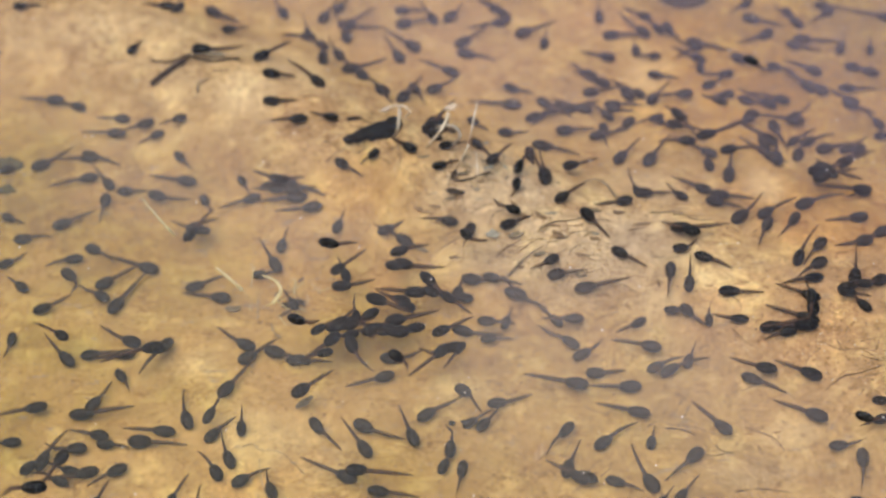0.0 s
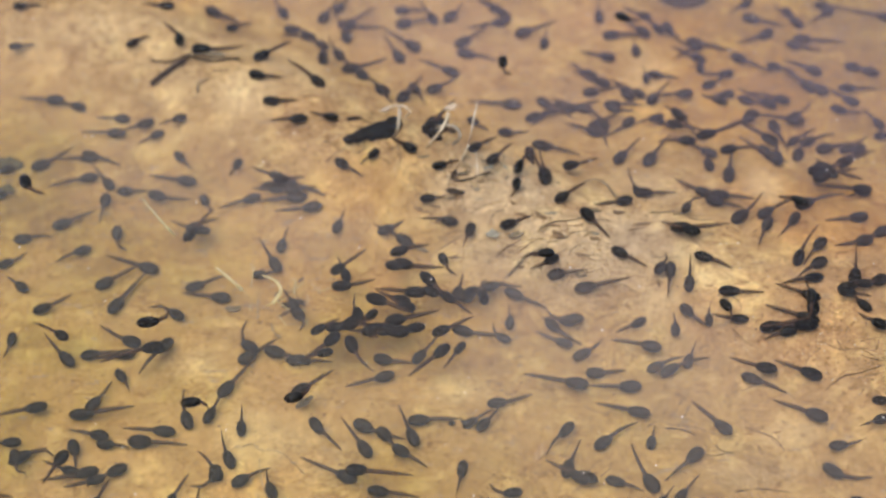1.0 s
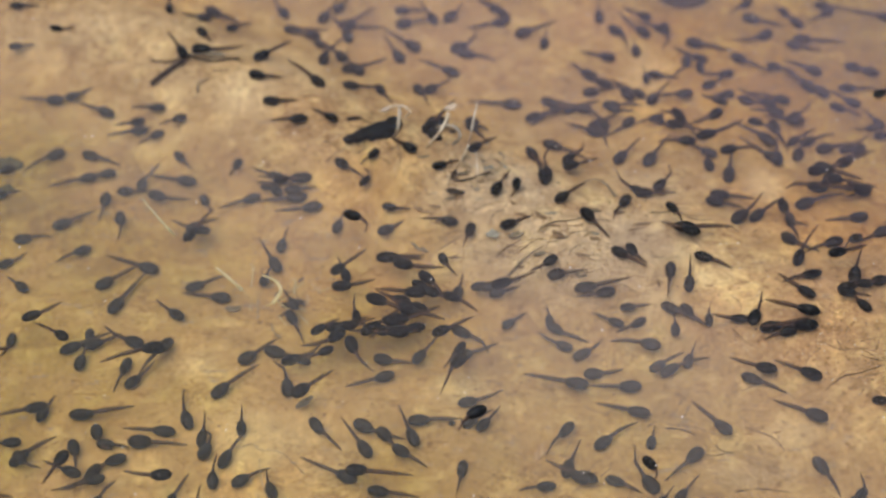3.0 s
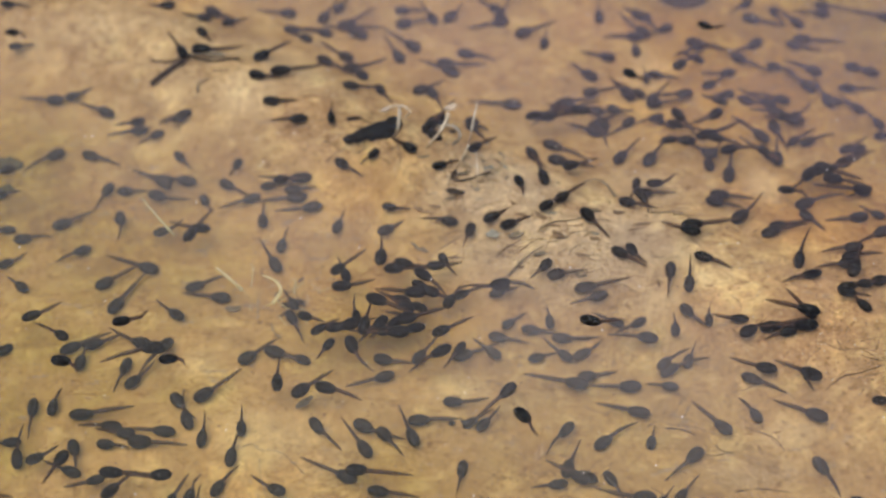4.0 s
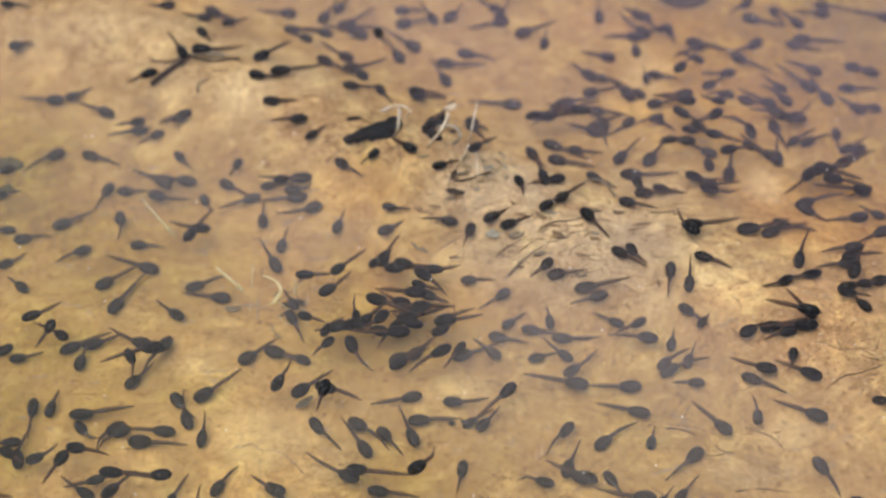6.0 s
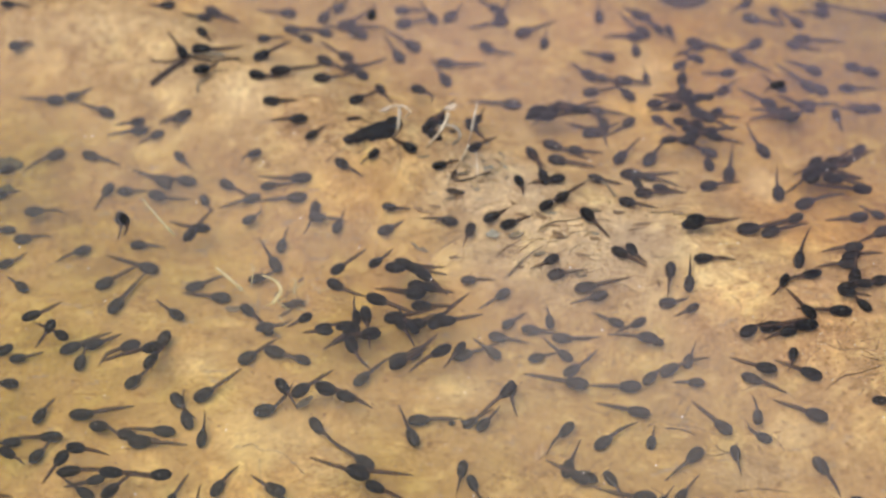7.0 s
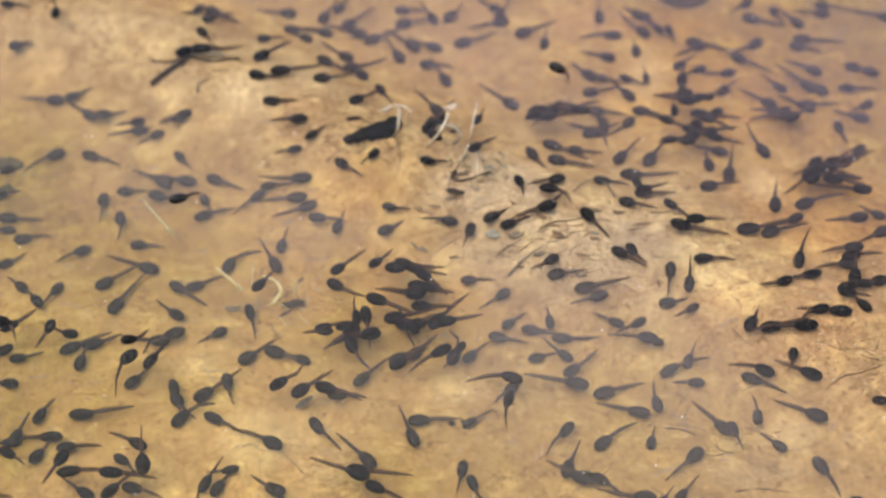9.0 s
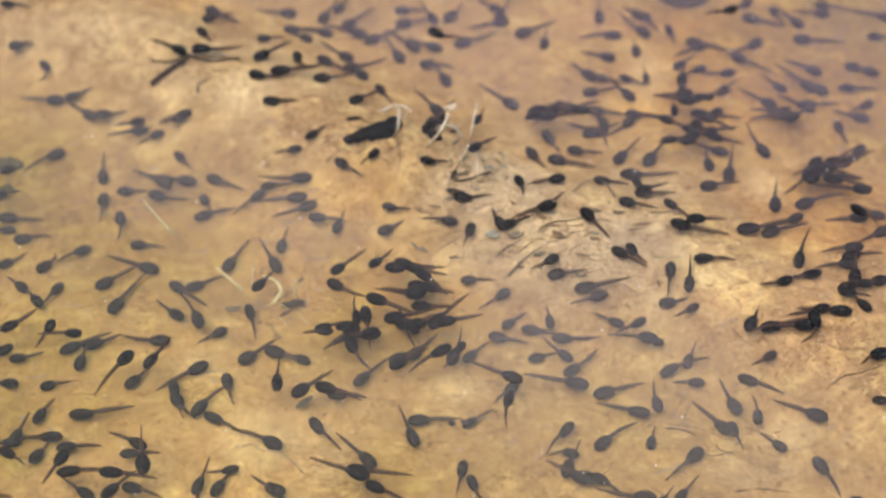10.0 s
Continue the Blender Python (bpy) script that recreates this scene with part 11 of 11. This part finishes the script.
    swim(0.84, 0.87, (0.00, 0.1081, 0.0527, 14, 0.0030), (2.75, 0.1081, 0.0527, 14, 0.0030), (3.15, 0.1089, 0.0521, 89, 0.0030), (3.55, 0.1098, 0.0515, 164, 0.0030), (10.00, 0.1098, 0.0515, 164, 0.0030))
    swim(0.74, 1.14, (0.00, 0.1175, 0.0661, 291, 0.0027), (2.70, 0.1175, 0.0661, 291, 0.0027), (3.17, 0.1176, 0.0704, 363, 0.0027), (3.65, 0.1176, 0.0748, 435, 0.0027), (5.75, 0.1176, 0.0748, 435, 0.0027), (6.25, 0.1218, 0.0791, 479, 0.0027), (6.75, 0.1260, 0.0835, 524, 0.0027), (8.09, 0.1260, 0.0835, 524, 0.0027), (8.60, 0.1360, 0.0531, 497, 0.0027), (10.00, 0.1360, 0.0531, 497, 0.0027))
    swim(0.93, 0.98, (0.00, 0.2477, 0.0262, 17, 0.0029), (2.70, 0.2477, 0.0262, 17, 0.0029), (3.17, 0.2038, 0.1153, -61, 0.0127), (3.65, 0.1568, 0.1940, -140, 0.0142), (5.75, 0.1568, 0.1940, -140, 0.0142), (6.75, 0.1563, 0.1780, -103, 0.0140), (10.00, 0.1563, 0.1780, -103, 0.0140))
    swim(0.88, 0.81, (0.00, 0.1437, 0.0213, -19, 0.0084), (2.70, 0.1437, 0.0213, -19, 0.0084), (3.65, 0.1437, 0.0213, -19, 0.0084), (5.75, 0.1437, 0.0213, -19, 0.0084), (6.25, 0.1459, 0.0269, -98, 0.0084), (6.75, 0.1482, 0.0325, -178, 0.0084), (10.00, 0.1482, 0.0325, -178, 0.0084))
    swim(0.75, 0.55, (0.00, 0.2492, -0.0094, 28, 0.0025), (2.70, 0.2492, -0.0094, 28, 0.0025), (3.65, 0.2170, 0.1393, 12, 0.0133), (10.00, 0.2170, 0.1393, 12, 0.0133))
    swim(1.00, 1.17, (0.00, -0.1572, -0.0443, 51, 0.0062), (2.70, -0.1572, -0.0443, 51, 0.0062), (3.65, -0.1572, -0.0443, 51, 0.0062), (5.75, -0.1572, -0.0443, 51, 0.0062), (6.75, -0.1582, -0.0396, 71, 0.0062), (8.81, -0.1582, -0.0396, 71, 0.0062), (9.05, -0.1493, -0.0325, 1, 0.0062), (9.29, -0.1404, -0.0253, -68, 0.0062), (10.00, -0.1404, -0.0253, -68, 0.0062))
    swim(1.00, 1.19, (0.00, -0.1885, -0.1305, 17, 0.0035), (2.75, -0.1885, -0.1305, 17, 0.0035), (3.15, -0.1829, -0.1310, 92, 0.0035), (3.35, -0.1784, -0.1328, 133, 0.0137), (3.55, -0.1726, -0.1389, 175, 0.0144), (10.00, -0.1726, -0.1389, 175, 0.0144))
    swim(0.76, 0.55, (0.00, -0.0655, -0.0576, 18, 0.0152), (2.70, -0.0655, -0.0576, 18, 0.0152), (3.65, -0.0638, -0.0520, 58, 0.0152), (5.75, -0.0638, -0.0520, 58, 0.0152), (6.75, -0.0662, -0.0420, 3, 0.0152), (10.00, -0.0662, -0.0420, 3, 0.0152))
    swim(0.98, 1.41, (0.00, -0.0510, -0.1331, -25, 0.0036), (2.70, -0.0510, -0.1331, -25, 0.0036), (3.65, -0.0510, -0.1331, -25, 0.0036), (5.75, -0.0510, -0.1331, -25, 0.0036), (6.75, -0.0439, -0.1397, -20, 0.0144), (10.00, -0.0439, -0.1397, -20, 0.0144))
    swim(0.96, 1.08, (0.00, 0.1160, -0.0519, -17, 0.0065), (2.75, 0.1160, -0.0519, -17, 0.0065), (3.55, 0.1144, -0.0464, -11, 0.0065), (10.00, 0.1144, -0.0464, -11, 0.0065))
    swim(0.80, 0.55, (0.00, -0.1811, -0.1116, 175, 0.0029), (2.70, -0.1811, -0.1116, 175, 0.0029), (3.65, -0.1811, -0.1116, 175, 0.0029), (5.75, -0.1811, -0.1116, 175, 0.0029), (6.08, -0.2009, -0.0976, 115, 0.0029), (6.42, -0.2206, -0.0836, 55, 0.0029), (6.75, -0.2404, -0.0696, -4, 0.0029), (10.00, -0.2404, -0.0696, -4, 0.0029))
    swim(0.87, 0.82, (0.00, -0.1201, -0.1305, 299, 0.0031), (2.75, -0.1201, -0.1305, 299, 0.0031), (3.02, -0.1287, -0.1142, 240, 0.0031), (3.28, -0.1374, -0.0979, 181, 0.0031), (3.55, -0.1460, -0.0816, 123, 0.0031), (10.00, -0.1460, -0.0816, 123, 0.0031))
    swim(0.97, 1.28, (0.00, -0.0009, -0.0565, 46, 0.0152), (2.75, -0.0009, -0.0565, 46, 0.0152), (3.55, 0.0353, -0.0837, 48, 0.0144), (8.72, 0.0353, -0.0837, 48, 0.0144), (9.02, 0.0377, -0.0750, -25, 0.0144), (10.00, 0.0377, -0.0750, -25, 0.0144))
    swim(0.92, 1.05, (0.00, -0.2080, 0.0899, 306, 0.0033), (2.75, -0.2080, 0.0899, 306, 0.0033), (3.02, -0.1832, 0.0890, 252, 0.0033), (3.28, -0.1585, 0.0881, 198, 0.0033), (3.55, -0.1338, 0.0872, 145, 0.0033), (8.45, -0.1338, 0.0872, 145, 0.0033), (8.75, -0.1418, 0.0917, 154, 0.0033), (10.00, -0.1418, 0.0917, 154, 0.0033))
    swim(0.80, 0.55, (0.00, -0.1794, -0.0641, 128, 0.0029), (2.75, -0.1794, -0.0641, 128, 0.0029), (3.15, -0.2215, -0.0069, 64, 0.0029), (3.55, -0.2635, 0.0503, 0, 0.0029), (10.00, -0.2635, 0.0503, 0, 0.0029))
    swim(0.91, 1.01, (0.00, 0.1727, 0.2275, -323, 0.0033), (2.75, 0.1727, 0.2275, -323, 0.0033), (3.15, 0.1555, 0.1963, -247, 0.0033), (3.55, 0.1383, 0.1651, -171, 0.0033), (8.81, 0.1383, 0.1651, -171, 0.0033), (9.15, 0.1236, 0.1545, -191, 0.0033), (10.00, 0.1236, 0.1545, -191, 0.0033))
    swim(0.82, 0.64, (0.00, 0.0627, 0.0059, 36, 0.0053), (2.75, 0.0627, 0.0059, 36, 0.0053), (3.65, 0.0591, 0.0034, 53, 0.0053), (5.75, 0.0591, 0.0034, 53, 0.0053), (6.75, 0.0627, 0.0059, 36, 0.0053), (10.00, 0.0627, 0.0059, 36, 0.0053))
    swim(1.01, 1.20, (0.00, 0.2346, -0.0102, -104, 0.0036), (2.75, 0.2346, -0.0102, -104, 0.0036), (3.65, 0.2360, -0.0019, -113, 0.0036), (5.75, 0.2360, -0.0019, -113, 0.0036), (6.75, 0.2346, -0.0102, -104, 0.0036), (10.00, 0.2346, -0.0102, -104, 0.0036))
    swim(1.03, 1.25, (0.00, 0.2482, 0.1800, -36, 0.0034), (2.75, 0.2482, 0.1800, -36, 0.0034), (3.65, 0.2521, 0.1689, -68, 0.0034), (5.75, 0.2521, 0.1689, -68, 0.0034), (6.75, 0.2482, 0.1800, -36, 0.0034), (10.00, 0.2482, 0.1800, -36, 0.0034))
    swim(0.98, 1.13, (0.00, -0.1295, -0.0045, -8, 0.0031), (8.63, -0.1295, -0.0045, -8, 0.0031), (8.83, -0.1281, 0.0084, -62, 0.0031), (9.03, -0.1268, 0.0213, -117, 0.0031), (10.00, -0.1268, 0.0213, -117, 0.0031))
    swim(0.77, 0.97, (0.00, -0.2139, -0.0442, -34, 0.0145), (8.81, -0.2139, -0.0442, -34, 0.0145), (9.11, -0.2075, -0.0426, -3, 0.0145), (10.00, -0.2075, -0.0426, -3, 0.0145))
    swim(0.98, 1.12, (0.00, 0.0608, 0.0731, -78, 0.0036), (8.54, 0.0608, 0.0731, -78, 0.0036), (8.70, 0.0610, 0.0580, -27, 0.0036), (8.86, 0.0611, 0.0429, 22, 0.0036), (10.00, 0.0611, 0.0429, 22, 0.0036))
    swim(0.82, 0.68, (0.00, 0.1896, -0.0544, 14, 0.0029), (8.27, 0.1896, -0.0544, 14, 0.0029), (8.57, 0.1817, -0.0506, 4, 0.0029), (10.00, 0.1817, -0.0506, 4, 0.0029))
    swim(0.98, 1.50, (0.00, -0.1618, -0.0528, 13, 0.0144), (8.63, -0.1618, -0.0528, 13, 0.0144), (9.10, -0.1759, -0.0607, 55, 0.0144), (10.00, -0.1759, -0.0607, 55, 0.0144))
    swim(0.91, 0.94, (0.00, 0.1671, 0.1120, -34, 0.0033), (8.72, 0.1671, 0.1120, -34, 0.0033), (9.02, 0.1739, 0.1135, -21, 0.0033), (10.00, 0.1739, 0.1135, -21, 0.0033))
    swim(0.86, 0.57, (0.00, -0.0068, -0.0109, 150, 0.0140), (5.78, -0.0068, -0.0109, 150, 0.0140), (6.18, -0.0107, -0.0050, 153, 0.0053), (6.58, -0.0146, 0.0010, 157, 0.0050), (10.00, -0.0146, 0.0010, 157, 0.0050))
    swim(0.86, 0.82, (0.00, -0.0207, -0.0224, -29, 0.0144), (5.81, -0.0207, -0.0224, -29, 0.0144), (6.21, -0.0188, -0.0137, -18, 0.0059), (6.61, -0.0168, -0.0051, -8, 0.0054), (10.00, -0.0168, -0.0051, -8, 0.0054))
    swim(0.86, 0.84, (0.00, -0.0272, -0.0349, 42, 0.0144), (5.84, -0.0272, -0.0349, 42, 0.0144), (6.24, -0.0256, -0.0326, 80, 0.0054), (6.64, -0.0235, -0.0280, 118, 0.0053), (10.00, -0.0235, -0.0280, 118, 0.0053))
    swim(0.86, 0.65, (0.00, -0.0157, -0.0390, 12, 0.0144), (5.87, -0.0157, -0.0390, 12, 0.0144), (6.07, -0.0173, -0.0330, -31, 0.0144), (6.27, -0.0164, -0.0284, -73, 0.0053), (6.47, -0.0146, -0.0268, -116, 0.0052), (6.67, -0.0140, -0.0278, -159, 0.0052), (10.00, -0.0140, -0.0278, -159, 0.0052))
    swim(0.86, 0.72, (0.00, -0.0239, -0.0159, -15, 0.0144), (5.90, -0.0239, -0.0159, -15, 0.0144), (6.30, -0.0215, -0.0220, -33, 0.0052), (6.70, -0.0186, -0.0284, -52, 0.0053), (10.00, -0.0186, -0.0284, -52, 0.0053))
    swim(0.86, 0.63, (0.00, -0.0352, -0.0402, -19, 0.0144), (5.93, -0.0352, -0.0402, -19, 0.0144), (6.33, -0.0442, -0.0368, 15, 0.0053), (6.73, -0.0514, -0.0328, 49, 0.0053), (10.00, -0.0514, -0.0328, 49, 0.0053))
    swim(0.86, 1.00, (0.00, -0.0010, -0.0410, -151, 0.0144), (5.96, -0.0010, -0.0410, -151, 0.0144), (6.16, -0.0114, -0.0360, -110, 0.0144), (6.36, -0.0228, -0.0337, -68, 0.0053), (6.56, -0.0331, -0.0340, -26, 0.0053), (6.76, -0.0408, -0.0356, 15, 0.0053), (10.00, -0.0408, -0.0356, 15, 0.0053))


motions()
